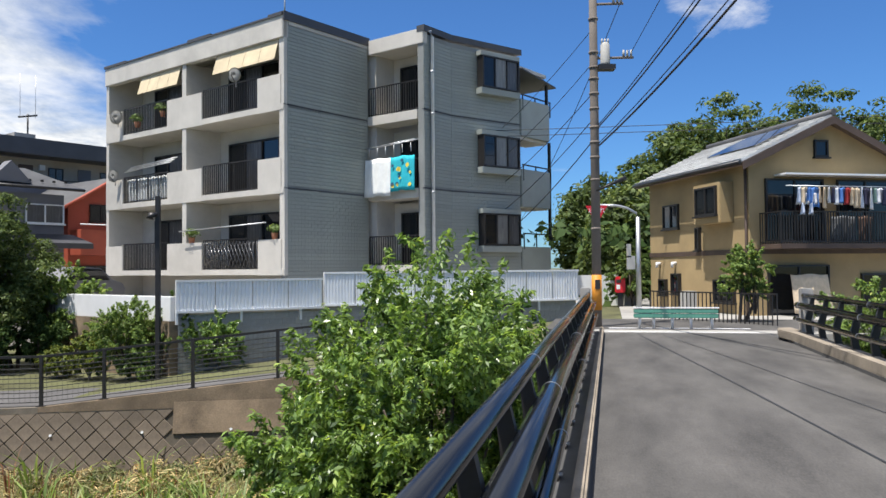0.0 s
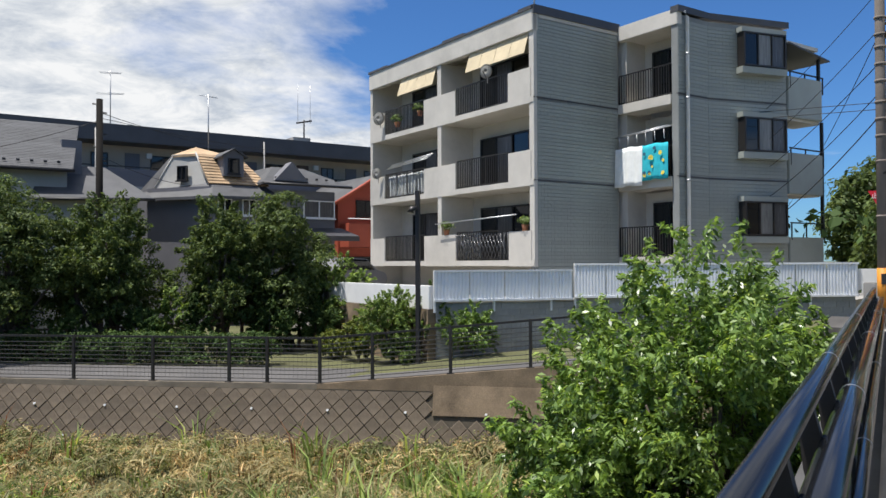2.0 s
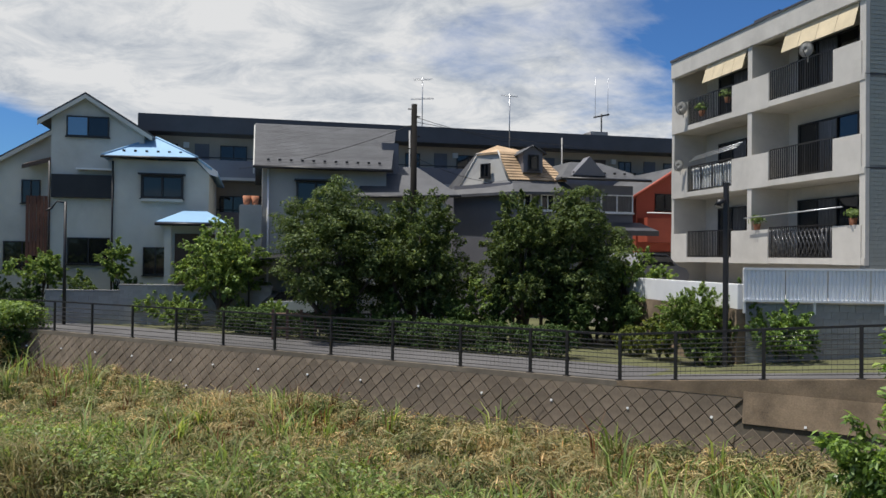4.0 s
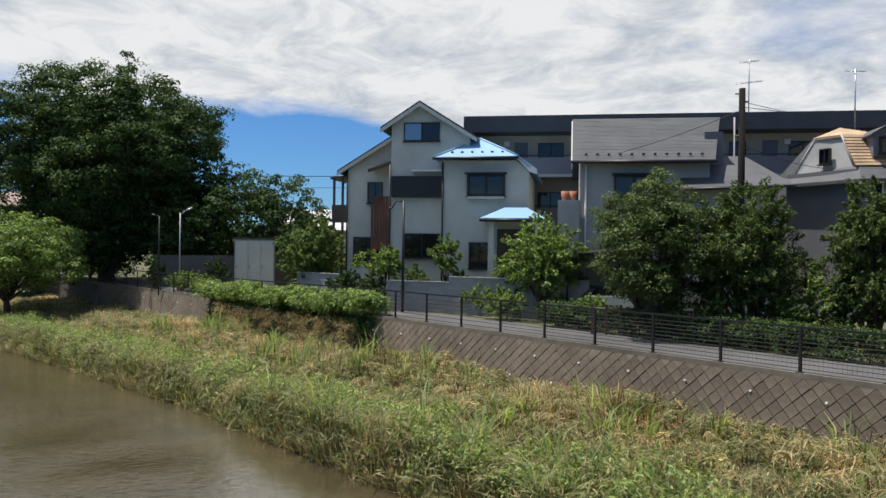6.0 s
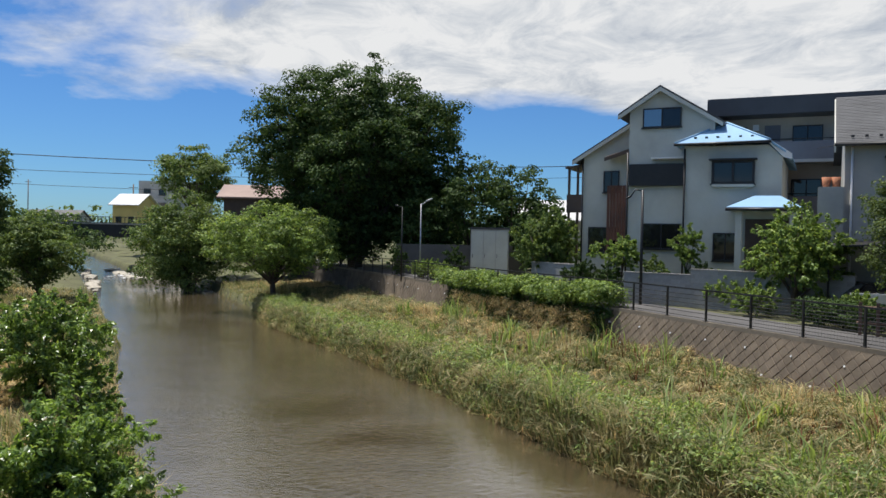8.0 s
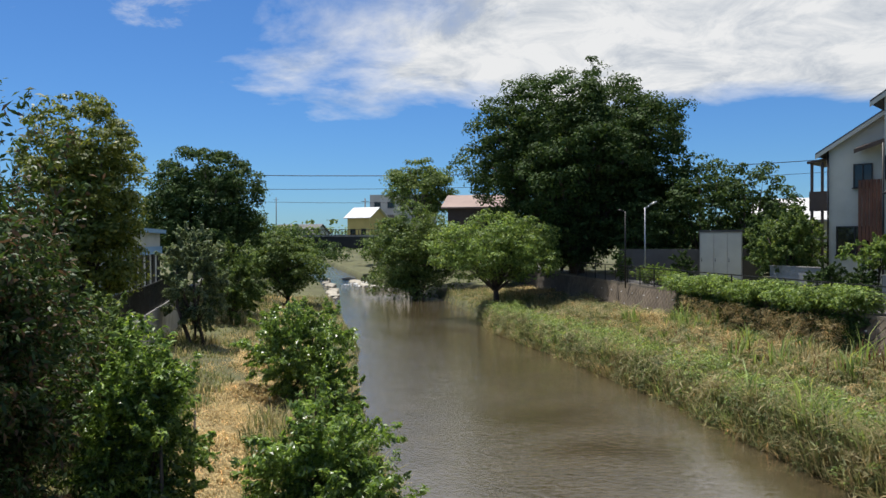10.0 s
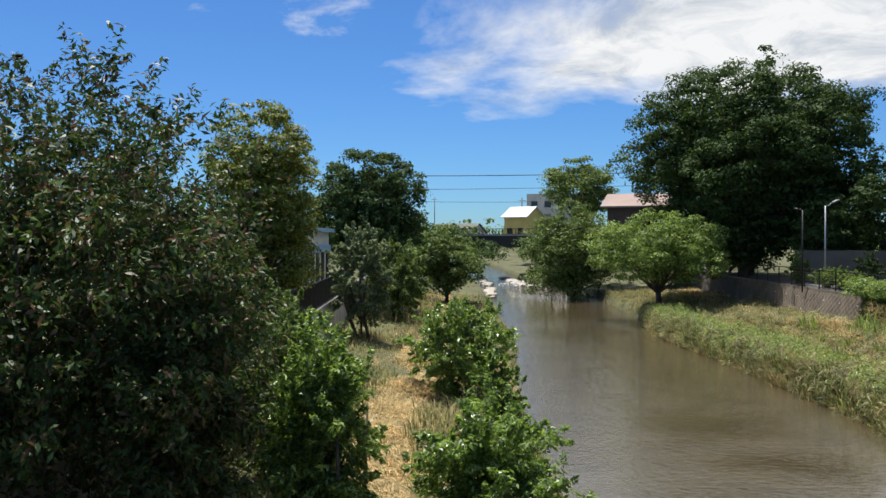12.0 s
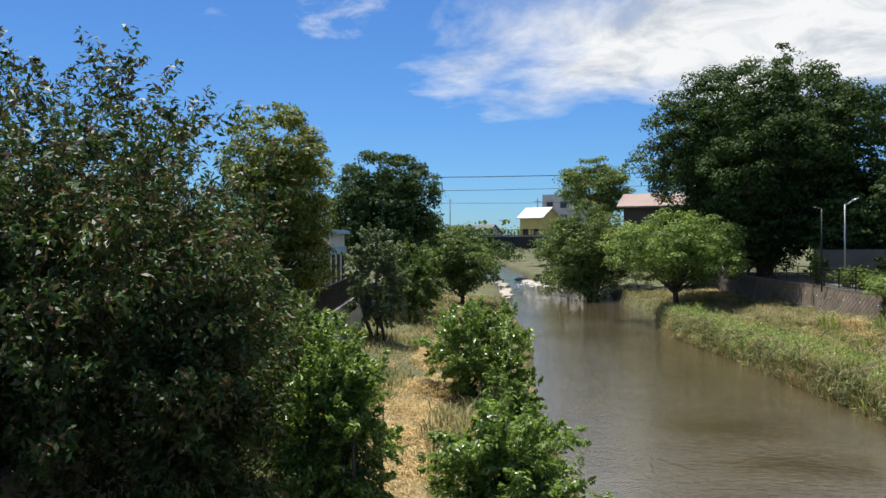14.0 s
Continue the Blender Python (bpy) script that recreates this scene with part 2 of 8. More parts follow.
M_GLASS = bpy.data.materials.new("window_glass")
M_GLASS.use_nodes = True
gp = M_GLASS.node_tree.nodes["Principled BSDF"]
gp.inputs["Base Color"].default_value = (0.012, 0.014, 0.016, 1)
gp.inputs["Roughness"].default_value = 0.03
gp.inputs["Specular IOR Level"].default_value = 0.6
M_REFLEX = bpy.data.materials.new("reflecting_glass")
M_REFLEX.use_nodes = True
rp = M_REFLEX.node_tree.nodes["Principled BSDF"]
rp.inputs["Base Color"].default_value = (0.02, 0.022, 0.025, 1)
rp.inputs["Roughness"].default_value = 0.04
rp.inputs["IOR"].default_value = 3.2
M_DKWOOD = mat("tarred_wood", (0.02, 0.018, 0.016), 0.92, 0.3, 2, 40, 0.3, spec=0.1, stretch=(1, 1, 0.2))
M_CURTAIN = mat("net_curtain", (0.09, 0.09, 0.092), 0.25, 0.25, 1.5, 5, 0.05, stretch=(8, 8, 0.4))

M_DRAPE = mat("pale_curtain", (0.2, 0.2, 0.19), 0.3, 0.3, 1.5, 5, 0.05, stretch=(8, 8, 0.4))

M_WATER = bpy.data.materials.new("river_water")
M_WATER.use_nodes = True
t_ = M_WATER.node_tree
wp = t_.nodes["Principled BSDF"]
wp.inputs["Roughness"].default_value = 0.03
wp.inputs["IOR"].default_value = 3.0
tc_ = t_.nodes.new("ShaderNodeTexCoord")
mp_ = t_.nodes.new("ShaderNodeMapping")
mp_.inputs["Rotation"].default_value = (0, 0, radians(-14))
mp_.inputs["Scale"].default_value = (1.5, 0.85, 1)
t_.links.new(tc_.outputs["Object"], mp_.inputs[0])
n1 = node(t_, "ShaderNodeTexNoise", ins={"Scale": 4.2, "Detail": 4.0, "Roughness": 0.62, "Distortion": 0.7})
n2 = node(t_, "ShaderNodeTexNoise", ins={"Scale": 0.12, "Detail": 4.0, "Roughness": 0.6, "Distortion": 0.8})
n3 = node(t_, "ShaderNodeTexNoise", ins={"Scale": 0.5, "Detail": 6.0, "Roughness": 0.6})
for nd in (n1, n2, n3):
    t_.links.new(mp_.outputs[0], nd.inputs["Vector"])
patch = ramp_node(t_, n2.outputs["Fac"], [(0.34, (0.35, 0.35, 0.35)), (0.6, (1, 1, 1))])
bn_ = node(t_, "ShaderNodeBump", ins={"Distance": 0.034})
t_.links.new(math_node(t_, "MULTIPLY", patch, 0.9), bn_.inputs["Strength"])
t_.links.new(n1.outputs["Fac"], bn_.inputs["Height"])
t_.links.new(bn_.outputs[0], wp.inputs["Normal"])
t_.links.new(ramp_node(t_, n3.outputs["Fac"], [(0.3, (0.05, 0.039, 0.022)), (0.7, (0.078, 0.061, 0.035))]), wp.inputs["Base Color"])

def grass_mat(name, green, olive, straw, lean):
    """Blades that differ singly and in patches: green, olive and bleached growth."""
    m = leaf_mat(name, green, olive, 0.6, 0.35, 0.25, alt=straw)
    t = m.node_tree
    hue = [n for n in t.nodes if n.bl_idname == "ShaderNodeHueSaturation" and not n.inputs["Hue"].is_linked][0]
    src = hue.inputs["Color"].links[0].from_socket
    tc = t.nodes.new("ShaderNodeTexCoord")
    nz = node(t, "ShaderNodeTexNoise", ins={"Scale": 0.55, "Detail": 4.0, "Roughness": 0.65, "Distortion": 0.4})
    t.links.new(tc.outputs["Object"], nz.inputs["Vector"])
    mx = t.nodes.new("ShaderNodeMixRGB")
    t.links.new(ramp_node(t, nz.outputs["Fac"], [(0.46 - lean, (0, 0, 0)), (0.64 - lean, (0.85, 0.85, 0.85))]), mx.inputs[0])
    t.links.new(src, mx.inputs[1])
    mx.inputs[2].default_value = (*straw, 1)
    t.links.new(mx.outputs[0], hue.inputs["Color"])
    return m


M_GRASS = grass_mat("bank_grass", (0.05, 0.075, 0.024), (0.255, 0.275, 0.115), (0.4, 0.335, 0.18), -0.04)
M_STRAW = leaf_mat("dry_grass", (0.26, 0.2, 0.09), (0.52, 0.43, 0.22), 0.7, 0.3, 0.2)
M_DOCK = leaf_mat("withered_dock", (0.1, 0.05, 0.028), (0.24, 0.13, 0.07), 0.8, 0.15, 0.1)
M_WEED = leaf_mat("bank_weed", (0.075, 0.13, 0.03), (0.25, 0.33, 0.1), 0.5, 0.35)
M_LF_BRIGHT = leaf_mat("bright_leaf", (0.06, 0.105, 0.026), (0.205, 0.29, 0.078), 0.55, 0.35, 0.3)
M_LF_FORE = leaf_mat("fresh_leaf", (0.04, 0.085, 0.018), (0.205, 0.31, 0.078), 0.34, 0.38, 0.6)
M_LF_PARK = leaf_mat("park_leaf", (0.028, 0.05, 0.014), (0.1, 0.14, 0.04), 0.6, 0.28, 0.25)
M_LF_MID = leaf_mat("mid_leaf", (0.05, 0.09, 0.022), (0.145, 0.205, 0.06), 0.58, 0.3, 0.25)
M_LF_PALE = leaf_mat("silvery_leaf", (0.07, 0.1, 0.045), (0.19, 0.24, 0.12), 0.5, 0.3, 0.35)
M_LF_DARK = leaf_mat("dark_leaf", (0.024, 0.05, 0.014), (0.066, 0.108, 0.033), 0.65, 0.22, 0.15)
M_LF_YEL = leaf_mat("olive_leaf", (0.07, 0.1, 0.018), (0.18, 0.215, 0.05), 0.5, 0.3)
M_LF_OLEA = leaf_mat("oleander_leaf", (0.02, 0.042, 0.012), (0.088, 0.15, 0.04), 0.5, 0.2, 0.3, alt=(0.135, 0.09, 0.05))
M_IVY = leaf_mat("ivy_leaf", (0.025, 0.055, 0.012), (0.06, 0.11, 0.025), 0.5, 0.25)


# ---- building helpers ----
def bm_new():
    return bmesh.new()


def box(bm, x0, x1, y0, y1, z0, z1, m=None):
    vs = [bm.verts.new((x, y, z)) for x in (x0, x1) for y in (y0, y1) for z in (z0, z1)]
    if m is not None:
        for v in vs:
            v.co = m @ v.co
    for f in ((0, 1, 3, 2), (4, 6, 7, 5), (0, 4, 5, 1), (2, 3, 7, 6), (0, 2, 6, 4), (1, 5, 7, 3)):
        bm.faces.new([vs[i] for i in f])
    return bm


def prism(bm, pts, z0, z1, m=None):
    """A flat outline (x, y) raised from z0 to z1."""
    lo = [bm.verts.new((x, y, z0)) for x, y in pts]
    hi = [bm.verts.new((x, y, z1)) for x, y in pts]
    if m is not None:
        for v in lo + hi:
            v.co = m @ v.co
    k = len(pts)
    bm.faces.new(lo[::-1])
    bm.faces.new(hi)
    for i in range(k):
        bm.faces.new((lo[i], lo[(i + 1) % k], hi[(i + 1) % k], hi[i]))
    return bm


def slab(bm, pts, thick):
    """A sloping plate: corner points of its top face, thickened downwards."""
    top = [bm.verts.new(p) for p in pts]
    low = [bm.verts.new((p[0], p[1], p[2] - thick)) for p in pts]
    k = len(pts)
    bm.faces.new(top)
    bm.faces.new(low[::-1])
    for i in range(k):
        bm.faces.new((top[i], low[i], low[(i + 1) % k], top[(i + 1) % k]))
    return bm


def tube(bm, pts, radii, sides=8, cap=True):
    pts = [Vector(p) for p in pts]
    if not hasattr(radii, "__len__"):
        radii = [radii] * len(pts)
    rings = []
    for i, p in enumerate(pts):
        d = (pts[min(i + 1, len(pts) - 1)] - pts[max(i - 1, 0)]).normalized()
        a = d.orthogonal().normalized() if abs(d.z) > 0.9 else Vector((0, 0, 1)).cross(d).normalized()
        b = d.cross(a)
        rings.append([bm.verts.new(p + (a * math.cos(q) + b * math.sin(q)) * radii[i]) for q in (2 * math.pi * k / sides for k in range(sides))])
    for r0, r1 in zip(rings, rings[1:]):
        for k in range(sides):
            f = bm.faces.new((r0[k], r0[(k + 1) % sides], r1[(k + 1) % sides], r1[k]))
            f.smooth = True
    if cap:
        bm.faces.new(rings[0][::-1])
        bm.faces.new(rings[-1])
    return bm


def mesh_of(name, bm, material):
    bmesh.ops.recalc_face_normals(bm, faces=bm.faces[:])
    me = bpy.data.meshes.new(name)
    bm.to_mesh(me)
    bm.free()
    me.materials.append(material)
    return me


def part(name, bm, material, parent=None, label="", bevel=0.0):
    if bevel:
        bmesh.ops.bevel(bm, geom=bm.edges[:], offset=bevel, segments=2, affect="EDGES", clamp_overlap=True)
    ob = new(name, mesh_of(name, bm, material))
    ob.parent = parent
    if label:
        tagged(ob, label)
    return ob


def piece(name, me, parent, m):
    ob = new(name, me)
    ob.parent = parent
    ob.matrix_basis = m
    return ob


def thing(name, label, category, m=None, group="", kind=""):
    ob = new(name)
    ob.empty_display_size = 0.3
    if m is not None:
        ob.matrix_basis = m
    return tagged(ob, label, category, group, kind)


def solid(name, bm, material, label, category="", kind="structure", bevel=0.0, m=None, group=""):
    ob = part(name, bm, material, None, "", bevel)
    if m is not None:
        ob.matrix_basis = m
    return tagged(ob, label, category, group, kind)


def quads(name, verts, faces, material, smooth=False):
    """A mesh from computed arrays."""
    me = bpy.data.meshes.new(name)
    nv, nf, k = len(verts), len(faces), faces.shape[1]
    me.vertices.add(nv)
    me.vertices.foreach_set("co", np.ascontiguousarray(verts, dtype=np.float32).ravel())
    me.loops.add(nf * k)
    me.loops.foreach_set("vertex_index", np.ascontiguousarray(faces, dtype=np.int32).ravel())
    me.polygons.add(nf)
    me.polygons.foreach_set("loop_start", np.arange(0, nf * k, k, dtype=np.int32))
    me.polygons.foreach_set("loop_total", np.full(nf, k, dtype=np.int32))
    if smooth:
        me.polygons.foreach_set("use_smooth", np.ones(nf, dtype=bool))
    me.update()
    me.validate()
    me.materials.append(material)
    return me


# ---- the lie of the land ----
# polylines over x: water's edge and wall line on the north and the south side
XR = np.array([-3000, -300, -103, -93, -64, -51.5, -37.7, -28.6, -19.5, -9, 0, 30, 3000.0])
YRW = np.array([-700, -75, -17.2, -10.0, -3.0, -1.3, 3.1, 5.6, 7.5, 9.6, 11.4, 17.6, 600])
XW = np.array([-3000, -300, -103, -65, -50, -30.3, -9, 2.5, 8.5, 30, 3000.0])
YWALL = np.array([-690, -60, -3.0, 5.3, 8.45, 13.45, 17.1, 18.75, 19.9, 25.0, 610])
XL = np.array([-3000, -300, -100, -60, -42.7, -30.3, -20.5, 0, 30, 3000.0])
YLW = np.array([-715, -85, -23.3, -12.8, -8.2, -6.0, -3.5, 2.0, 8.0, 590])
XLW = np.array([-3000, -300, -100, -35, -26.5, -5, 5, 30, 3000.0])
YLWALL = np.array([-740, -105, -36.0, -15.9, -13.3, -8.0, -6.0, -2.0, 570])
WATER = -4.45


def smooth01(v):
    v = np.clip(v, 0, 1)
    return v * v * (3 - 2 * v)


def rough_z(x, y):
    return 0.10 * np.sin(x * 0.9 + 1.3 * np.sin(y * 0.7)) + 0.07 * np.sin(y * 1.7 + x * 0.35) + 0.05 * np.sin(x * 2.3 - y * 1.9)


def north_z(x):
    return -1.42 + 0.095 * np.clip(np.asarray(x, float) + 9.0, 0, 14.5)


def bank_z(x, y):
    """Height of the ground anywhere."""
    x, y = np.asarray(x, float), np.asarray(y, float)
    rw, wall = np.interp(x, XR, YRW), np.interp(x, XW, YWALL)
    lw, lwall = np.interp(x, XL, YLW), np.interp(x, XLW, YLWALL)
    right = -3.75 + 0.62 * smooth01((y - rw - 0.3) / (wall - rw - 0.7)) + rough_z(x, y) * smooth01((y - rw) / 1.0)
    left = -3.8 + 0.75 * smooth01((lw - 0.3 - y) / (lw - lwall - 0.7)) + rough_z(x, y) * smooth01((lw - y) / 1.0)
    z = np.full(np.broadcast(x, y).shape, -5.2)
    z = np.where(y > rw, WATER - 0.25 + (right - WATER + 0.25) * smooth01((y - rw) / 0.45), z)
    z = np.where(y < lw, WATER - 0.25 + (left - WATER + 0.25) * smooth01((lw - y) / 0.6), z)
    z = np.where(y > wall - 0.02, north_z(x), z)
    z = np.where(y < lwall + 0.02, -1.45, z)
    return z

# ---- ground, water ----
cols = np.unique(np.concatenate([[-3000, -1200, -600, -300, -200, -150, -125], np.arange(-110, 20.01, 0.8), [25, 32, 45, 70, 120, 300, 900, 3000]]))
rows_y = []
for x in cols:
    rw, wall = np.interp(x, XR, YRW), np.interp(x, XW, YWALL)
    lw, lwall = np.interp(x, XL, YLW), np.interp(x, XLW, YLWALL)
    ys = [lwall - 2500, lwall - 600, lwall - 150, lwall - 60, lwall - 25, lwall - 10, lwall - 4, lwall - 0.01, lwall + 0.05]
    ys += list(np.linspace(lwall + 0.5, lw - 0.6, 9)) + [lw - 0.3, lw + 0.02, lw + 0.9] + [0.5 * (lw + rw)] + [rw - 0.9, rw - 0.02, rw + 0.2, rw + 0.5]
    ys += list(np.linspace(rw + 0.9, wall - 0.45, 12)) + [wall - 0.05, wall + 0.01, wall + 3, wall + 6, wall + 12, wall + 25, wall + 60, wall + 150, wall + 600, wall + 2500]
    rows_y.append(ys)
gy = np.array(rows_y)
gx = np.repeat(cols[:, None], gy.shape[1], 1)
gz = bank_z(gx, gy)
nc, nr = gy.shape
gv = np.stack([gx, gy, gz], -1).reshape(-1, 3)
ii, jj = np.meshgrid(np.arange(nc - 1), np.arange(nr - 1), indexing="ij")
gf = np.stack([ii * nr + jj, (ii + 1) * nr + jj, (ii + 1) * nr + jj + 1, ii * nr + jj + 1], -1).reshape(-1, 4)
tagged(new("ground", quads("ground", gv, gf, M_EARTH)), "bare brown earth and dry soil of river banks", "ground", kind="structure")

bm = bm_new()
w0, w1 = [], []
for x in np.concatenate([[-300, -200, -150], np.arange(-120, 41, 4.0)]):
    w0.append(bm.verts.new((x, np.interp(x, XL, YLW) - 0.5, WATER)))
    w1.append(bm.verts.new((x, np.interp(x, XR, YRW) + 0.5, WATER)))
for i in range(len(w0) - 1):
    bm.faces.new((w0[i], w0[i + 1], w1[i + 1], w1[i]))
solid("water", bm, M_WATER, "shallow brown river water with wind ripples", "river")

# ---- bridge: road along BR, kerbs, black tube railings ----
BR = radians(90 - 12.0)
B_AX = Matrix.Translation((-0.19, 0, 0)) @ Matrix.Rotation(BR - math.pi / 2, 4, "Z")   # local y runs along the bridge, x to the right; x = 0 is the left kerb's road edge
ROAD_W = 3.75
bm = bm_new()
box(bm, 0, ROAD_W, -40, 19.2, -0.35, 0)
solid("road", bm, M_ASPHALT, "dark grey asphalt road on the bridge", "road", m=B_AX)
bm = bm_new()
box(bm, -0.62, -0.0, -40, 19.0, -0.9, 0.05)
box(bm, ROAD_W, ROAD_W + 0.7, -40, 18.2, -0.9, 0.05)
solid("bridge_edge", bm, M_EDGE, "dark weathered edge beam of the bridge", "bridge", m=B_AX)
bm = bm_new()
box(bm, -0.1, -0.004, -40, 18.8, 0.054, 0.17)
solid("kerb_left", bm, M_KERB, "worn concrete kerb beside the road", "kerb", m=B_AX, bevel=0.02)
bm = bm_new()
arc = [(ROAD_W + 0.004, -40), (ROAD_W + 0.004, 16.6), (ROAD_W - 0.12, 17.6), (ROAD_W - 0.02, 18.2), (ROAD_W + 0.3, 18.3), (ROAD_W + 0.32, -40)]
prism(bm, arc, 0.054, 0.22)
solid("kerb_right", bm, M_KERB, "worn broad concrete kerb with rounded end", "kerb", m=B_AX, bevel=0.02)
bm = bm_new()
box(bm, -0.6, 14, 19.2, 20.1, -0.6, 0.006)
box(bm, 0.5, 60, 24.2, 40.0, -0.6, 0.004)
solid("paving", bm, M_PAVING, "light concrete paving at the road junction", "paving", m=B_AX)
bm = bm_new()
box(bm, -1.5, 60, 20.1, 24.2, -0.6, 0.01)
solid("cross_road", bm, M_ASPHALT, "grey asphalt of the crossing street", "road", m=B_AX)
for k, (y0, y1) in enumerate(((19.3, 19.4), (20.45, 20.6))):
    bm = bm_new()
    box(bm, 0.1, ROAD_W - 0.2, y0, y1, 0.011, 0.016)
    solid("stop_line", bm, M_WHITE, "worn white paint line across the road", "road marking", m=B_AX)
# thin black strips that run along the road, just above its surface
for xa, ya, xb, yb, sw in ((4.52, 18.4, 2.55, -4.0, 0.016), (5.0, 17.9, 4.45, 3.0, 0.011)):
    bm = bm_new()
    for i in range(24):
        def strip_at(u):
            return xa + (xb - xa) * u + 0.02 * math.sin(9 * u + xa), ya + (yb - ya) * u
        (x0, y0), (x1, y1) = strip_at(i / 24), strip_at((i + 1) / 24)
        vs = [bm.verts.new(p) for p in ((x0 - sw, y0, 0.004), (x1 - sw, y1, 0.004), (x1 + sw, y1, 0.004), (x0 + sw, y0, 0.004))]
        bm.faces.new(vs)
    solid("road_seam", bm, M_BARS, "thin dark line along the asphalt road", "road marking")


def railing(name, side, y0, y1, label):
    """Three black tubes on curved posts; side -1: left of the road."""
    g = thing(name, label, "railing", B_AX.copy())
    X = -0.42 if side < 0 else ROAD_W + 0.4
    s = 1 if side < 0 else -1
    spots = [(X + 0.07 * s, 0.955, 0.052), (X + 0.19 * s, 0.755, 0.07), (X + 0.245 * s, 0.47, 0.048)]
    for dx, z, r in spots:
        bm = bm_new()
        tube(bm, [(dx, y0, z), (dx, y1, z)], r, 16)
        tb = part("tube", bm, M_BLACK, g)
        for yj in np.arange(y0 + 1.05, y1, 4.0):
            bm = bm_new()
            tube(bm, [(dx, yj - 0.006, z), (dx, yj + 0.006, z)], r + 0.002, 16)
            part("joint_sleeve", bm, M_STEEL, tb)
    yy = y0 + 0.6
    first = None
    while yy < y1:
        if first is None:
            bm = bm_new()
            out = [(X - 0.02 * s, 0.05), (X + 0.14 * s, 0.05), (X + 0.2 * s, 0.3), (X + 0.215 * s, 0.5), (X + 0.15 * s, 0.72), (X + 0.1 * s, 0.93), (X + 0.03 * s, 0.93), (X + 0.06 * s, 0.65), (X + 0.11 * s, 0.45), (X + 0.08 * s, 0.25)]
            prism(bm, [(a, b) for a, b in out], -0.035, 0.035, Matrix.Rotation(math.pi / 2, 4, "X"))
            pm = mesh_of("post", bm, M_DARK)
            bm = bm_new()
            box(bm, X - 0.08 * s, X + 0.2 * s, -0.09, 0.09, 0.05, 0.075)
            bp = mesh_of("base_plate", bm, M_DARK)
            bm = bm_new()
            box(bm, X + 0.17 * s, X + 0.225 * s, -0.035, 0.035, 0.075, 0.085)
            bo = mesh_of("bolt_cover", bm, M_STEEL)
            first = True
        m = Matrix.Translation((0, yy, 0))
        p = piece("post", pm, g, m)
        piece("base_plate", bp, p, Matrix())
        piece("bolt_cover", bo, p, Matrix())
        yy += 1.0
    bm = bm_new()
    box(bm, X - 0.12, X + 0.12, y1, y1 + 0.25, 0.05, 1.1)
    part("end_post", bm, M_CONC, g, "plain concrete end pillar", 0.02)
    return g


railing("bridge_railing", -1, -8.0, 18.4, "glossy black tube railing on curved posts along the bridge")
railing("bridge_railing", 1, -8.0, 17.3, "black tube railing on curved posts along the far kerb")

# ---- revetment wall of diamond blocks, north side ----
wall_n = thing("wall_north", "sloping river wall of diamond-laid concrete blocks with dirty joints", "wall", kind="structure")
bm = bm_new()
xs = np.concatenate([[-103, -84, -65, -57, -50, -40, -30.3, -20, -9, -4, 2.5]])
for x0, x1 in zip(xs, xs[1:]):
    a0, a1 = np.interp(x0, XW, YWALL), np.interp(x1, XW, YWALL)
    slabp = [(x0, a0 - 0.42, -3.6), (x1, a1 - 0.42, -3.6), (x1, a1 - 0.02, -1.52), (x0, a0 - 0.02, -1.52)]
    vs = [bm.verts.new(p) for p in slabp] + [bm.verts.new((p[0], p[1] + 0.35, p[2])) for p in slabp]
    for f in ((0, 1, 2, 3), (7, 6, 5, 4), (0, 4, 5, 1), (3, 2, 6, 7), (0, 3, 7, 4), (1, 5, 6, 2)):
        bm.faces.new([vs[i] for i in f])
part("joint_bed", bm, M_JOINT, wall_n)
bm = bm_new()
for x0, x1 in zip(xs, xs[1:]):
    a0, a1 = np.interp(x0, XW, YWALL), np.interp(x1, XW, YWALL)
    prism(bm, [(x0, a0 - 0.055), (x1, a1 - 0.055), (x1, a1 + 0.2), (x0, a0 + 0.2)], -1.52, -1.385)
part("coping", bm, M_COPING, wall_n, "plain concrete coping")
# the ramp's wedge of concrete beside the bridge, and the stained upper panel
def wall_y(x):
    return float(np.interp(x, XW, YWALL))


def top_z(x):
    return float(north_z(x)) + 0.03


bm = bm_new()
for x0, x1 in ((-9.0, -4.0), (-4.0, 2.5), (2.5, 5.5)):
    pts = [(x0, -1.5), (x1, -1.5), (x1, top_z(x1)), (x0, top_z(x0) + 0.002)]
    f = [bm.verts.new((x, wall_y(x) - 0.06, z)) for x, z in pts]
    r = [bm.verts.new((x, wall_y(x) + 0.22, z)) for x, z in pts]
    bm.faces.new(f)
    bm.faces.new(r[::-1])
    for i in range(4):
        bm.faces.new((f[i], r[i], r[(i + 1) % 4], f[(i + 1) % 4]))
part("ramp_coping", bm, M_RUST, wall_n, "brown stained concrete edge of the ramp")
bm = bm_new()
for x0, x1 in ((-6.15, -4.0), (-4.0, 2.5)):
    pts = [(x0, -2.05), (x1, -2.05), (x1, -1.36), (x0, -1.36)]
    f = [bm.verts.new((x, wall_y(x) - 0.066 - max(0.0, -1.52 - z) * 0.192, z)) for x, z in pts]
    r = [bm.verts.new((x, wall_y(x) + 0.1, z)) for x, z in pts]
    bm.faces.new(f)
    bm.faces.new(r[::-1])
    for i in range(4):
        bm.faces.new((f[i], r[i], r[(i + 1) % 4], f[(i + 1) % 4]))
part("stained_panel", bm, M_RUST, wall_n, "rust-stained flat concrete panel")

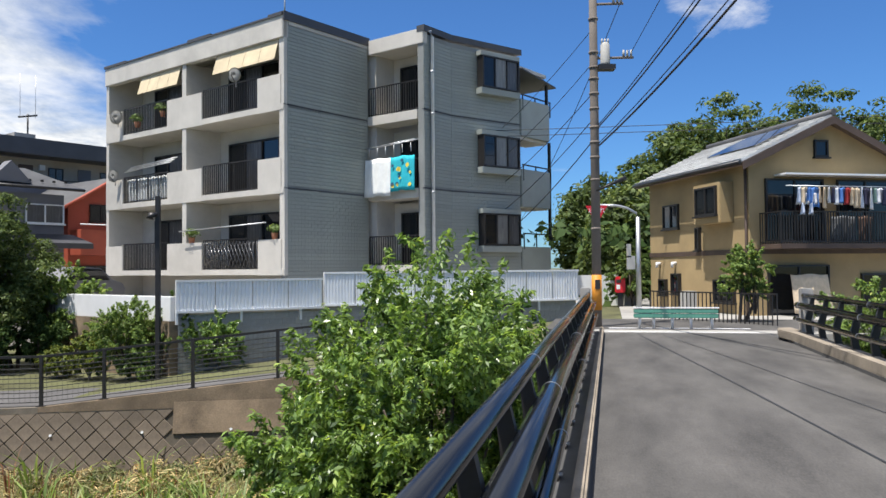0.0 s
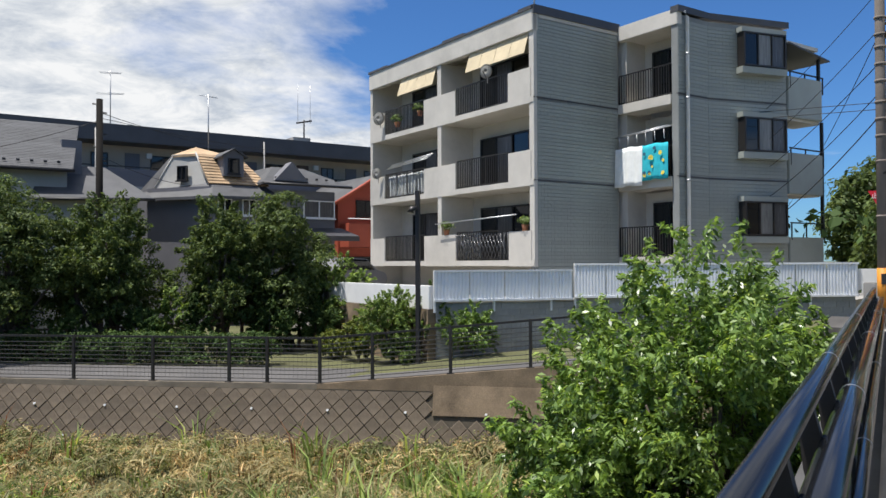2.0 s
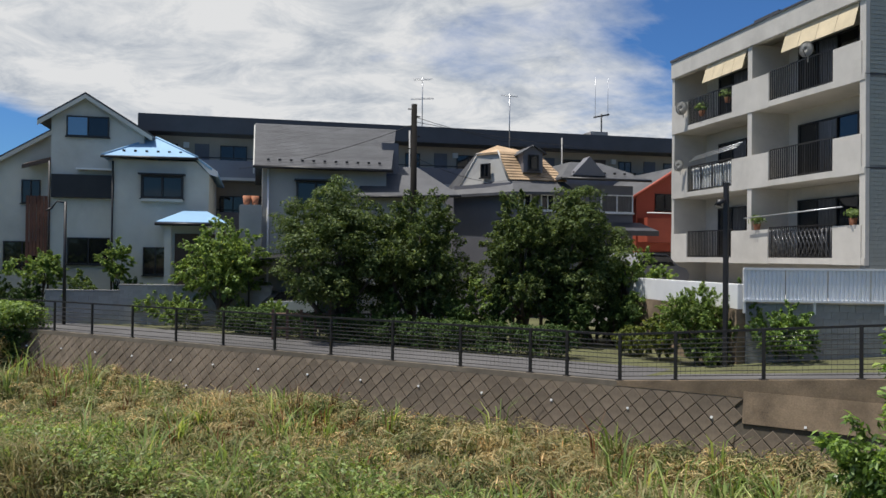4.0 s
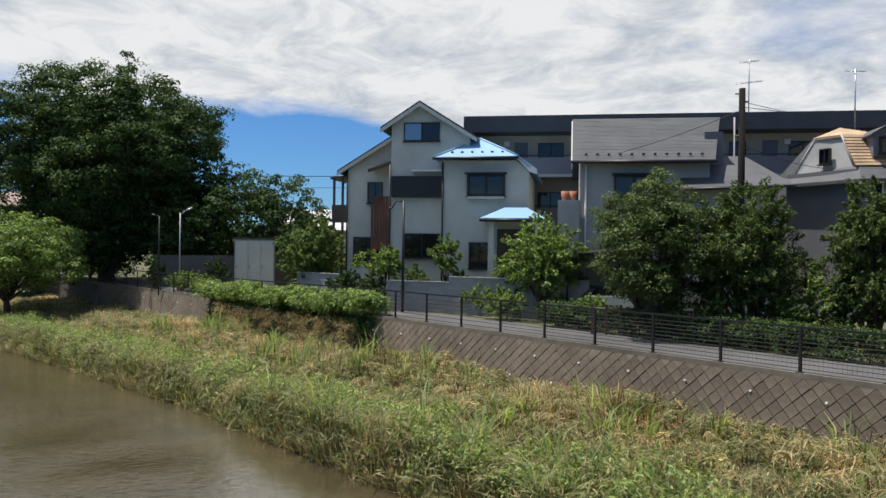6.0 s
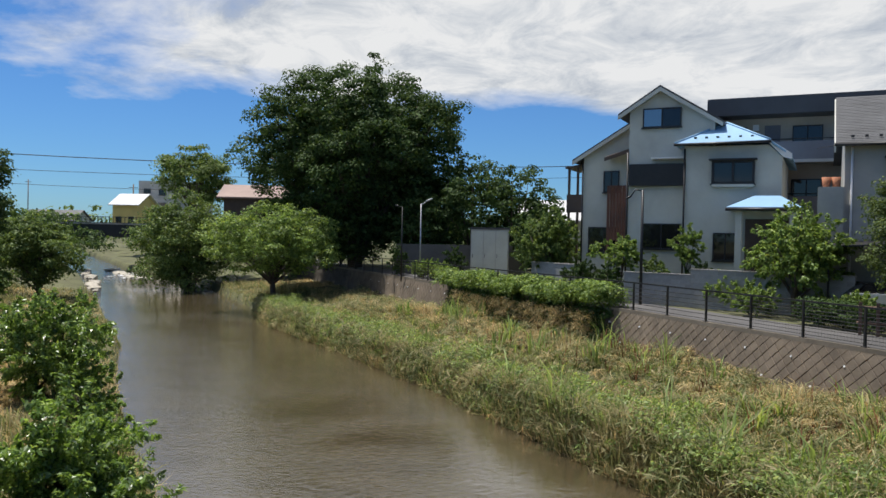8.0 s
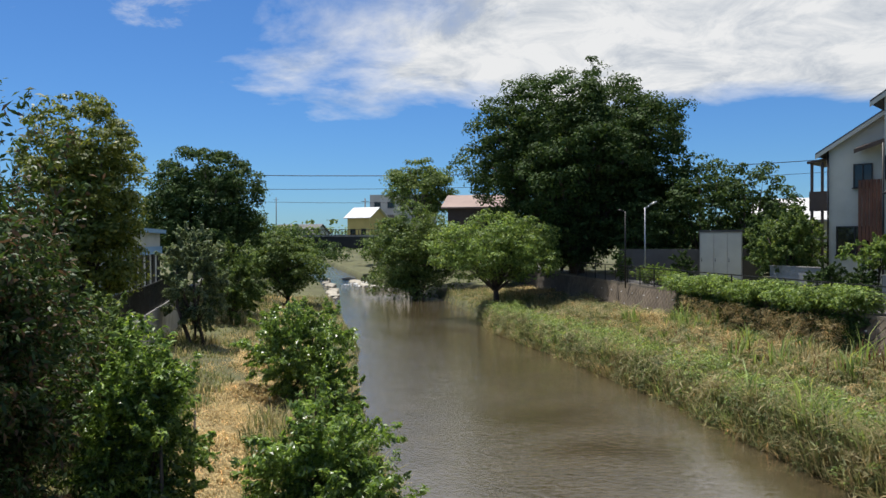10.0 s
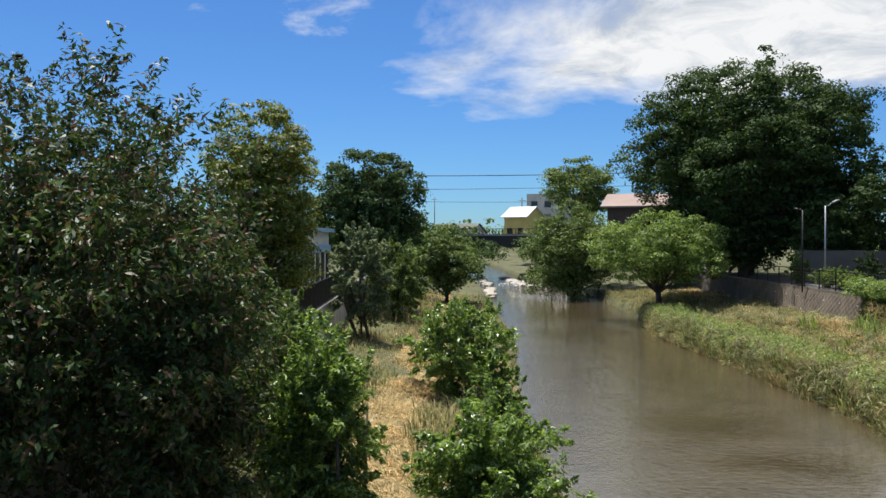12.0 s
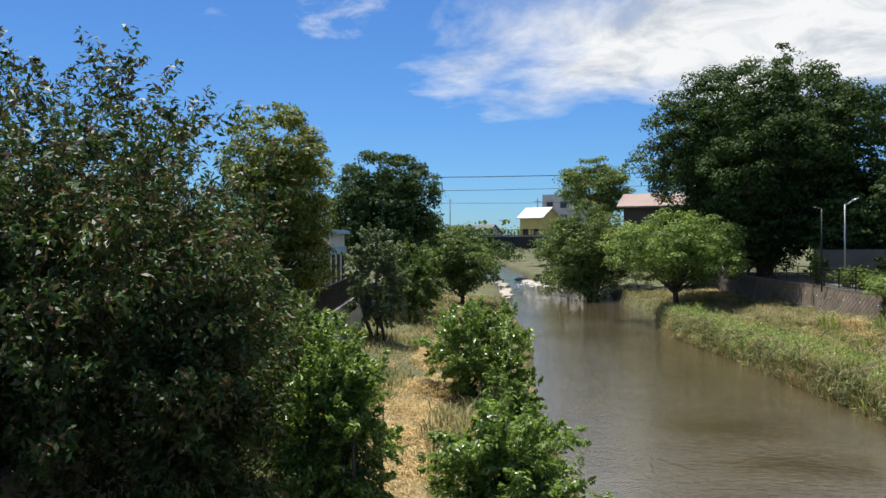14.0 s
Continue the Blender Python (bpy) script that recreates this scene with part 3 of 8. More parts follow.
# ---- riverside path ----
bm = bm_new()
px = np.array([-103, -65, -50, -30.3, -20, -9, -4, 2.2, 5.5])
py = np.interp(px, XW, YWALL) + 0.22
qy = py + 2.7
pz = north_z(px) + 0.025
v0 = [bm.verts.new((a, b, c)) for a, b, c in zip(px, py, pz)]
v1 = [bm.verts.new((a, b, c)) for a, b, c in zip(px + 0.5, qy, pz)]
for i in range(len(px) - 1):
    bm.faces.new((v0[i], v0[i + 1], v1[i + 1], v1[i]))
solid("path", bm, M_PATH, "grey asphalt riverside path rising to the road", "path")
# ---- neighbourhood frame: x along the house fronts, y away from the river ----
HOOD = Matrix.Translation((-0.54, -0.22, 0)) @ Matrix.Rotation(radians(52.3), 4, "Z")


def at_hood(x, y, z=0.0, rz=0.0):
    return HOOD @ pose(x, y, z, 0, 0, rz)


def window_unit(parent, m, w, h, frame_mat=None, panes=2, depth=0.08, fr=0.055, glass=None, sill=True, hood_=False):
    """A window in the plane y = 0 facing -y of m, centred at the origin: frame with mullions, panes, sill."""
    fm = frame_mat or M_DARK
    bm = bm_new()
    ring = []
    for y in (-depth, 0.02):
        for e in (0.0, fr):
            ring.append([bm.verts.new(m @ Vector((sx * (w / 2 - e), y, sz * (h / 2 - e)))) for sx, sz in ((-1, -1), (1, -1), (1, 1), (-1, 1))])
    fo, fi, bo_, bi = ring
    for i in range(4):
        j = (i + 1) % 4
        for q in ((fo[i], fo[j], fi[j], fi[i]), (bo_[j], bo_[i], bi[i], bi[j]), (fo[j], fo[i], bo_[i], bo_[j]), (fi[i], fi[j], bi[j], bi[i])):
            bm.faces.new(q)
    win = part("window", bm, fm, parent)
    for k in range(1, panes):
        x = -w / 2 + w * k / panes
        bm = bm_new()
        box(bm, x - fr / 2, x + fr / 2, -depth * 0.9, 0.018, -h / 2 + fr * 0.9, h / 2 - fr * 0.9, m)
        part("mullion", bm, fm, win)
    for k in range(panes):
        x0, x1 = -w / 2 + w * k / panes + fr * 0.6, -w / 2 + w * (k + 1) / panes - fr * 0.6
        bm = bm_new()
        box(bm, x0, x1, -depth * 0.45 + 0.012 * k, -depth * 0.45 + 0.012 * k + 0.008, -h / 2 + fr * 0.8, h / 2 - fr * 0.8, m)
        part("pane", bm, glass[k] if glass else M_GLASS, win)
    if sill:
        bm = bm_new()
        box(bm, -w / 2 - 0.05, w / 2 + 0.05, -depth - 0.06, 0.0, -h / 2 - 0.06, -h / 2 - 0.004, m)
        part("sill", bm, fm, win)
    if hood_:
        bm = bm_new()
        box(bm, -w / 2 - 0.1, w / 2 + 0.1, -depth - 0.25, 0.0, h / 2 + 0.004, h / 2 + 0.07, m)
        part("window_hood", bm, fm, win)
    return win


def bar_rail(parent, m, length, height, gap=0.11, name="balustrade", material=None, r=0.011):
    """Upright bars between two rails, along local x from 0."""
    mm = material or M_DARK
    bm = bm_new()
    box(bm, 0, length, -0.02, 0.02, height - 0.04, height, m)
    rail = part(name, bm, mm, parent)
    bm = bm_new()
    box(bm, 0, length, -0.015, 0.015, 0.04, 0.07, m)
    part("bottom_rail", bm, mm, rail)
    k = int(length / gap)
    bm = bm_new()
    box(bm, -r, r, -0.012, 0.012, 0.0, height - 0.04)
    bar_me = mesh_of("bar", bm, mm)
    for i in range(k + 1):
        piece("bar", bar_me, rail, m @ Matrix.Translation((length * i / k, 0, 0)) @ Matrix.Diagonal((2.0 if i % 8 == 0 else 1.0, 1, 1, 1)))
    return rail


# ---- apartment house ----
apt = thing("apartment_house", "four-level grey tiled apartment house with cream balcony fronts", "apartment house", HOOD @ pose(17.58, 19.64, 0))
FL = (1.42, 4.15, 6.95)
TOP = 10.1
DEEP = 11.2
bm = bm_new()
box(bm, 1.55, 12.0, 0.25, DEEP - 0.2, 0.2, TOP - 0.35)
prism(bm, [(4.3, 0.3), (4.3, -0.2), (5.6, -0.2), (5.6, -2.4), (8.9, -3.3), (8.9, -2.45), (10.75, -2.45), (10.75, 0.3)], 0.2, TOP - 0.35)
part("core_wall", bm, M_FASC, apt, "pale rendered wall behind the balconies")
# end wall of tile, with three bands between joints
bm = bm_new()
box(bm, 0.02, 4.05, 0.02, 0.22, 0.2, TOP - 0.17)
part("end_wall", bm, M_GROUT, apt)
bm = bm_new()
prism(bm, [(4.09, -2.66), (5.69, -2.66), (8.97, -3.55), (9.0, -3.3), (5.7, -2.4), (4.09, -2.4)], 0.2, TOP - 0.17)
part("wing_wall", bm, M_GROUT, apt)
bm = bm_new()
box(bm, 0.0, 1.9, DEEP - 0.2, DEEP, 0.2, TOP - 0.17)
part("fin_wall", bm, M_FASC, apt)
bm = bm_new()
box(bm, 0.0, 0.14, 0.0, 0.24, 1.4, TOP - 0.17)
part("corner_pilaster", bm, M_FASC, apt)
bm = bm_new()
box(bm, 0.0, 1.55, 5.52, 5.78, 1.42, TOP - 0.7)
part("party_wall", bm, M_FASC, apt)
bm = bm_new()
box(bm, 4.3, 5.6, -2.4, 0.0, TOP - 0.5, TOP - 0.1)
part("loggia_ceiling", bm, M_FASC, apt)
for i, z in enumerate(FL):
    bm = bm_new()
    box(bm, -0.02, 1.56, 0.02, DEEP - 0.02, z, z + 0.2)
    part("balcony_slab", bm, M_FASC, apt)
    top = z + 1.2
    for y0, y1 in ((0.145, 1.36), (4.53, 6.75), (9.92, DEEP - 0.004)):
        bm = bm_new()
        box(bm, -0.024, 0.11, y0, y1, z - 0.02, top)
        part("parapet", bm, M_FASC, apt, "", 0.012)
    for y0, y1 in ((1.36, 4.53), (6.75, 9.92)):
        bar_rail(apt, pose(0.05, y1, z + 0.2, 0, 0, -90), y1 - y0, 1.08)
# roof edge
bm = bm_new()
box(bm, -0.06, 0.2, 0.0, DEEP + 0.02, TOP - 0.75, TOP)
box(bm, 0.2, 12, 0.0, DEEP, TOP - 0.3, TOP - 0.1)
box(bm, 4.05, 4.3, -2.68, 0.0, TOP - 0.52, TOP + 0.02)
part("roof_fascia", bm, M_FASC, apt, "stained cream roof fascia", 0.02)
bm = bm_new()
for y0, y1, zz in ((0.0, 0.7, 0.1), (0.7, 3.9, 0.04), (3.9, 5.3, 0.1), (5.3, 9.6, 0.03), (9.6, DEEP + 0.03, 0.08)):
    box(bm, -0.1, 0.24, y0, y1, TOP - 0.02, TOP + zz)
box(bm, -0.03, 4.12, -0.05, 0.25, TOP - 0.16, TOP + 0.13)
prism(bm, [(4.04, -2.74), (5.7, -2.74), (9.05, -3.65), (9.05, -3.3), (5.7, -2.4), (4.04, -2.4)], TOP - 0.1, TOP + 0.12)
part("roof_edge", bm, M_ROOFBAND, apt, "dark metal roof edge")
for zj in (7.1, 4.3):
    bm = bm_new()
    box(bm, 0.0, 4.06, 0.0, 0.03, zj, zj + 0.035)
    part("joint_strip", bm, M_ROOFBAND, apt)
    bm = bm_new()
    prism(bm, [(4.08, -2.685), (5.69, -2.685), (8.98, -3.575), (8.98, -3.5), (5.7, -2.6), (4.08, -2.6)], zj + 0.12, zj + 0.155)
    part("joint_strip", bm, M_ROOFBAND, apt)
# recessed loggia between end wall and wing
for z in FL:
    bm = bm_new()
    box(bm, 4.03, 4.95, -2.4, 0.0, z - 0.04, z + 0.3)
    part("loggia_slab", bm, M_FASC, apt, "", 0.01)
    bar_rail(apt, pose(4.1, -0.02, z + 0.3, 0, 0, -90), 2.38, 1.08)
    bm = bm_new()
    box(bm, 5.3, 5.6, -2.38, -0.0, z + 0.3, z + 2.65)
    part("loggia_back", bm, M_FASC, apt)
    window_unit(apt, pose(5.29, -1.35, z + 1.3, 0, 0, -90), 1.5, 1.95, panes=2, sill=False)
# wing windows in shallow bays
wd = math.degrees(math.atan2(-0.89, 3.28))
for z in (3.05, 6.02, 9.02):
    mb = pose(5.69, -2.68, 0, 0, 0, wd) @ pose(2.15, -0.02, z)
    bm = bm_new()
    box(bm, -0.98, 0.98, -0.32, 0.0, 0.6, 0.78, mb)
    part("bay_head", bm, M_TILE, apt, "grey tiled bay head", 0.01)
    bm = bm_new()
    box(bm, -0.98, 0.98, -0.34, 0.0, -0.86, -0.62, mb)
    bay = part("bay_sill", bm, M_TILE, apt, "grey tiled bay sill", 0.01)
    bm = bm_new()
    box(bm, -0.92, 0.92, -0.28, -0.006, -0.62, 0.6, mb)
    part("bay_side", bm, M_DARK, bay)
    window_unit(apt, mb @ pose(0, -0.285, 0), 1.84, 1.2, panes=3, sill=False, glass=(M_GLASS, M_DRAPE, M_CURTAIN))
# drain pipe
bm = bm_new()
tube(bm, [(4.35, -2.75, TOP - 0.05), (4.45, -2.78, TOP - 0.25), (4.45, -2.78, 0.4)], 0.06, 10)
pipe = part("drain_pipe", bm, M_WHITE, apt, "white plastic drain pipe")
for z in (2.0, 4.3, 7.1, 8.6):
    bm = bm_new()
    tube(bm, [(4.45, -2.78, z - 0.03), (4.45, -2.78, z + 0.03)], 0.075, 10)
    part("pipe_clip", bm, M_STEEL, pipe)
# east balconies past the wing
for i, z in enumerate(FL):
    bm = bm_new()
    prism(bm, [(9.05, -3.6), (11.0, -3.75), (11.4, -3.3), (11.4, -1.5), (9.05, -1.5)], z - 0.15 if i else 0.3, z + 1.35 if i else z + 1.0)
    part("east_balcony", bm, M_TILE, apt, "grey tiled corner balcony", 0.02)
    bm = bm_new()
    box(bm, 9.0, 11.2, -3.5, -2.46, z + 2.55, z + 2.68)
    part("balcony_ceiling", bm, M_FASC, apt)
    bm = bm_new()
    box(bm, 9.1, 11.35, -3.62, -3.58, z + 1.5, z + 1.55)
    for xx in (9.15, 10.1, 11.3):
        box(bm, xx, xx + 0.04, -3.62, -3.58, z + 0.9, z + 1.5)
    part("balcony_rail", bm, M_DARK, apt)
    window_unit(apt, pose(9.85, -2.46, z + 1.45), 1.5, 1.9, panes=2, sill=False)
bm = bm_new()
box(bm, 11.25, 11.35, -3.6, -3.5, 2.5, 6.8)
box(bm, 10.9, 11.0, -3.7, -3.6, 8.2, 9.12)
part("balcony_post", bm, M_DARK, apt)
bm = bm_new()
slab(bm, [(9.0, -3.7, 9.5), (11.4, -3.85, 9.12), (11.4, -1.5, 9.12), (9.0, -1.5, 9.5)], 0.06)
part("lean_to_roof", bm, M_ROOFBAND, apt, "thin dark canopy roof")
# balcony doors and awnings
for i, z in enumerate(FL):
    for y0, w in ((2.95, 3.9), (8.0, 3.9)):
        window_unit(apt, pose(1.53, y0, z + 1.25, 0, 0, -90), w, 2.05, panes=4, sill=False, glass=(M_GLASS, M_CURTAIN, M_GLASS, M_GLASS))
for y0, y1 in ((0.3, 3.7), (5.9, 8.6)):
    bm = bm_new()
    k = 4
    for j in range(k):
        a, b = y0 + (y1 - y0) * j / k + 0.008, y0 + (y1 - y0) * (j + 1) / k - 0.008
        slab(bm, [(0.04, a, TOP - 0.77), (0.04, b, TOP - 0.77), (-0.16, b, TOP - 1.45), (-0.16, a, TOP - 1.45)][::-1], 0.02)
    part("awning", bm, M_AWN, apt, "cream fabric balcony awning")

# courses of wall tile on the end wall and the wing
def tile_courses(m, length, z0, z1, gaps=()):
    """Courses of long tiles in running bond."""
    k = max(2, round(length / 0.3))
    kinds = []
    for half in (0.0, 0.5):
        bm = bm_new()
        cuts = [0.0] + [length * (i + half) / k for i in range(0 if half else 1, k)] + [length]
        for x0, x1 in zip(cuts, cuts[1:]):
            box(bm, x0 + 0.002, x1 - 0.002, -0.014, 0.004, 0.008, 0.118)
        kinds.append(mesh_of("tile_course", bm, M_TILE))
    n = int((z1 - z0) / 0.125)
    for i in range(n):
        z = z0 + 0.125 * i
        if any(abs(z + 0.06 - g) < 0.065 for g in gaps):
            continue
        piece("tile_course", kinds[i % 2], apt, m @ Matrix.Translation((0, 0, z)))


tile_courses(pose(0.15, 0.016, 0), 3.9, 0.4, TOP - 0.3, (7.12, 4.32))
tile_courses(pose(4.1, -2.664, 0), 1.58, 0.4, TOP - 0.3, (7.24, 4.44))
tile_courses(pose(5.69, -2.664, 0, 0, 0, math.degrees(math.atan2(-0.89, 3.28))), 3.4, 0.4, TOP - 0.3, (7.24, 4.44))

# ---- neighbouring houses ----
XZ = Matrix(((1, 0, 0, 0), (0, 0, 1, 0), (0, 1, 0, 0), (0, 0, 0, 1)))      # outline (x, z) pushed along y
YZ = Matrix(((0, 0, 1, 0), (1, 0, 0, 0), (0, 1, 0, 0), (0, 0, 0, 1)))      # outline (y, z) pushed along x


def shingled(parent, name, a, b, c, d, courses, material, thick=0.05, split=1):
    """Roof face a-b (eave) to d-c (ridge), laid in lapped courses, each its own piece."""
    a, b, c, d = (Vector(p) for p in (a, b, c, d))
    n = (b - a).cross(d - a).normalized()
    if n.z < 0:
        n = -n
    for i in range(courses):
        f0, f1 = i / courses, (i + 1) / courses
        for k in range(split):
            g0, g1 = k / split, (k + 1) / split
            l0, r0 = a.lerp(d, f0), b.lerp(c, f0)
            l1, r1 = a.lerp(d, f1), b.lerp(c, f1)
            p0, p1, p2, p3 = l0.lerp(r0, g0), l0.lerp(r0, g1), l1.lerp(r1, g1), l1.lerp(r1, g0)
            bm = bm_new()
            top = [bm.verts.new(p) for p in (p0 + n * thick, p1 + n * thick, p2 + n * thick * 0.25, p3 + n * thick * 0.25)]
            low = [bm.verts.new(p - n * 0.04) for p in (p0, p1, p2, p3)]
            bm.faces.new(top)
            bm.faces.new(low[::-1])
            for q in range(4):
                bm.faces.new((top[q], low[q], low[(q + 1) % 4], top[(q + 1) % 4]))
            part(name, bm, material, parent)


def snow_guards(parent, p0, p1, count, material=None):
    bm = bm_new()
    box(bm, -0.06, 0.06, -0.03, 0.03, 0.0, 0.09)
    me = mesh_of("snow_guard", bm, material or M_DARK)
    for i in range(count):
        piece("snow_guard", me, parent, Matrix.Translation(Vector(p0).lerp(Vector(p1), (i + 0.5) / count)))


def gutter(parent, p0, p1, r=0.06, material=None):
    bm = bm_new()
    tube(bm, [p0, p1], r, 8)
    part("gutter", bm, material or M_DARK, parent)


# long corridor block behind
long_b = thing("corridor_block", "long beige three-storey apartment block with corridors and dark flat roof", "apartment block", HOOD.copy())
bm = bm_new()
box(bm, -6.2, 36, 46.6, 55, -1.5, 9.0)
part("wall", bm, M_BEIGE, long_b)
bm = bm_new()
box(bm, -6.4, 36.3, 45.0, 55.3, 8.25, 9.2)
part("roof", bm, M_ROOFBAND, long_b, "dark flat roof with a deep fascia", 0.03)
bm = bm_new()
box(bm, -6.2, -5.9, 45.2, 46.6, -1.5, 8.25)
part("side_fin", bm, M_BEIGE, long_b)
for z in (2.95, 5.85):
    bm = bm_new()
    box(bm, -5.9, 36, 45.2, 46.6, z - 0.16, z)
    part("corridor_floor", bm, M_GRWALL, long_b)
    bm = bm_new()
    box(bm, -5.9, 36, 45.2, 45.3, z, z + 0.95)
    part("corridor_parapet", bm, M_SIDING, long_b, "dark grey corridor parapet")
    bm = bm_new()
    tube(bm, [(-5.9, 45.25, z + 1.08), (36, 45.25, z + 1.08)], 0.03, 6)
    part("handrail", bm, M_DARK, long_b)
    x = -4.9
    k = 0
    while x < 34:
        w_ = (0.9, 0.8, 1.5, 0.8)[k % 4]
        if k % 2:
            bm = bm_new()
            box(bm, x - w_ / 2, x + w_ / 2, 46.53, 46.6, z, z + 2.0)
            d_ = part("entrance_door", bm, M_SIDING if k % 4 == 1 else M_TANDK, long_b)
            bm = bm_new()
            box(bm, x + w_ / 2 - 0.12, x + w_ / 2 - 0.06, 46.48, 46.53, z + 0.9, z + 1.1)
            part("door_handle", bm, M_STEEL, d_)
        else:
            window_unit(long_b, pose(x, 46.59, z + 1.45), w_, 1.0, panes=2, depth=0.06)
        if k % 3 == 0:
            bm = bm_new()
            box(bm, x + 0.75, x + 1.05, 46.4, 46.6, z + 1.75, z + 2.05)
            part("meter_box", bm, M_WHITE, long_b)
        x += 1.75
        k += 1
for x in (8.6, 18.1):
    bm = bm_new()
    tube(bm, [(x, 44.95, -1.4), (x, 44.95, 8.9)], 0.045, 8)
    part("drain_pipe", bm, M_GRWALL, long_b)
bm = bm_new()
box(bm, 20.9, 22.1, 47, 49, 9.2, 9.75)
part("roof_hatch", bm, M_CONC, long_b)

# white house: three bays
wh = thing("white_house", "pale rendered three-level house with light blue hipped roofs", "house", HOOD.copy())
bm = bm_new()
prism(bm, [(-6.45, -1.5), (-2.25, -1.5), (-2.25, 5.35), (-2.85, 5.9), (-6.45, 5.9)], 38.5, 45, XZ)
part("wall", bm, M_WHWALL, wh)
bm = bm_new()
prism(bm, [(-9.38, -1.5), (-6.46, -1.5), (-6.46, 5.9), (-5.3, 5.9), (-5.3, 7.35), (-7.86, 8.85), (-9.38, 7.85)], 39.5, 46, XZ)
part("wall", bm, M_WHWALL, wh)
bm = bm_new()
prism(bm, [(-12.4, -1.5), (-9.39, -1.5), (-9.39, 7.8), (-12.4, 5.95)], 42, 47, XZ)
part("wall", bm, M_WHWALL, wh)
bm = bm_new()
slab(bm, [(-9.9, 39.15, 7.72), (-7.86, 39.15, 9.05), (-7.86, 46.4, 9.05), (-9.9, 46.4, 7.72)], 0.16)
slab(bm, [(-7.86, 39.15, 9.05), (-4.9, 39.15, 7.2), (-4.9, 46.4, 7.2), (-7.86, 46.4, 9.05)], 0.16)
slab(bm, [(-12.95, 41.65, 5.75), (-9.4, 41.65, 7.93), (-9.4, 47.4, 7.93), (-12.95, 47.4, 5.75)], 0.16)
part("gable_roof", bm, M_SLATE, wh, "thin dark slate gable roof")
for p0, p1, y in (((-9.9, 7.62), (-7.86, 8.95), 39.13), ((-7.86, 8.95), (-4.9, 7.1), 39.13), ((-12.95, 5.66), (-9.42, 7.83), 41.63)):
    bm = bm_new()
    sl = [(p0[0], p0[1] - 0.2), (p1[0], p1[1] - 0.2), (p1[0], p1[1]), (p0[0], p0[1])]
    prism(bm, sl, y, y + 0.05, XZ)
    part("barge_board", bm, M_WHWALL, wh)
# blue hip roof
hip = bm_new()
A_, B_, C_, D_, R1, R2 = (-6.9, 38.05, 6.02), (-2.75, 38.05, 6.06), (-1.85, 45.4, 5.35), (-6.9, 45.4, 6.02), (-4.85, 40.3, 7.2), (-4.85, 44.4, 7.2)
slab(hip, [A_, B_, R1], 0.1)
slab(hip, [B_, (-1.85, 38.4, 5.4), C_, R2, R1], 0.1)
slab(hip, [D_, A_, R1, R2], 0.1)
slab(hip, [C_, D_, R2], 0.1)
hr = part("hip_roof", hip, M_BLUE, wh, "light blue painted hipped roof")
gutter(hr, (-6.95, 37.98, 5.95), (-2.7, 37.98, 5.98))
bm = bm_new()
prism(bm, [(-2.85, 5.98), (-2.75, 6.08), (-1.85, 5.45), (-1.85, 5.2), (-2.2, 5.3)], 38.3, 38.42, XZ)
part("barge_board", bm, M_WHITE, wh)
for i in range(6):
    f = (i + 0.5) / 6
    bm = bm_new()
    x = -6.3 + 3.0 * f
    box(bm, x - 0.06, x + 0.06, 38.5, 38.58, 6.25, 6.36)
    part("snow_guard", bm, M_DARK, hr)
for dx in (-0.02,):
    for q in ((A_, R1), (B_, R1)):
        bm = bm_new()
        tube(bm, [Vector(q[0]) + Vector((0, 0, 0.02)), Vector(q[1]) + Vector((0, 0, 0.03))], 0.05, 6)
        part("hip_cap", bm, M_BLUE, hr)
window_unit(wh, pose(-4.33, 38.49, 4.66), 1.87, 1.08, panes=2, depth=0.2, fr=0.1, hood_=True)
bm = bm_new()
box(bm, -5.25, -3.4, 38.2, 38.5, 3.96, 4.1)
part("window_ledge", bm, M_WHWALL, wh, "", 0.02)
window_unit(wh, pose(-7.79, 39.49, 7.49), 1.86, 0.95, panes=2, depth=0.08, glass=(M_REFLEX, M_GLASS))
bm = bm_new()
box(bm, -9.3, -6.47, 39.2, 39.5, 4.12, 5.2)
part("balcony_front", bm, M_DARK, wh, "dark slatted balcony front")
bm = bm_new()
box(bm, -8.2, -6.47, 39.0, 39.5, 5.42, 5.5)
part("eyebrow_canopy", bm, M_WHITE, wh)
window_unit(wh, pose(-7.7, 39.49, 1.65), 1.85, 1.25, panes=2, depth=0.1)
window_unit(wh, pose(-10.85, 41.99, 4.55), 0.85, 1.15, panes=2)
window_unit(wh, pose(-11.2, 41.99, 1.4), 1.7, 1.4, panes=2)
window_unit(wh, pose(-4.6, 38.49, 1.2), 1.1, 1.3, panes=2)
bm = bm_new()
slab(bm, [(-11.0, 40.9, 5.75), (-9.4, 40.9, 6.25), (-9.4, 42, 6.45), (-11.0, 42, 6.0)], 0.2)
part("balcony_canopy", bm, M_TANDK, wh, "brown curved canopy")
for i in range(9):
    x = -10.9 + 0.16 * i
    bm = bm_new()
    box(bm, x, x + 0.14, 41.3 + 0.02 * (i % 2), 41.34 + 0.02 * (i % 2), 0.9 + 0.12 * ((i * 7) % 5), 4.3)
    part("screen_slat", bm, M_RUSTRED, wh, "rust-brown metal slat")
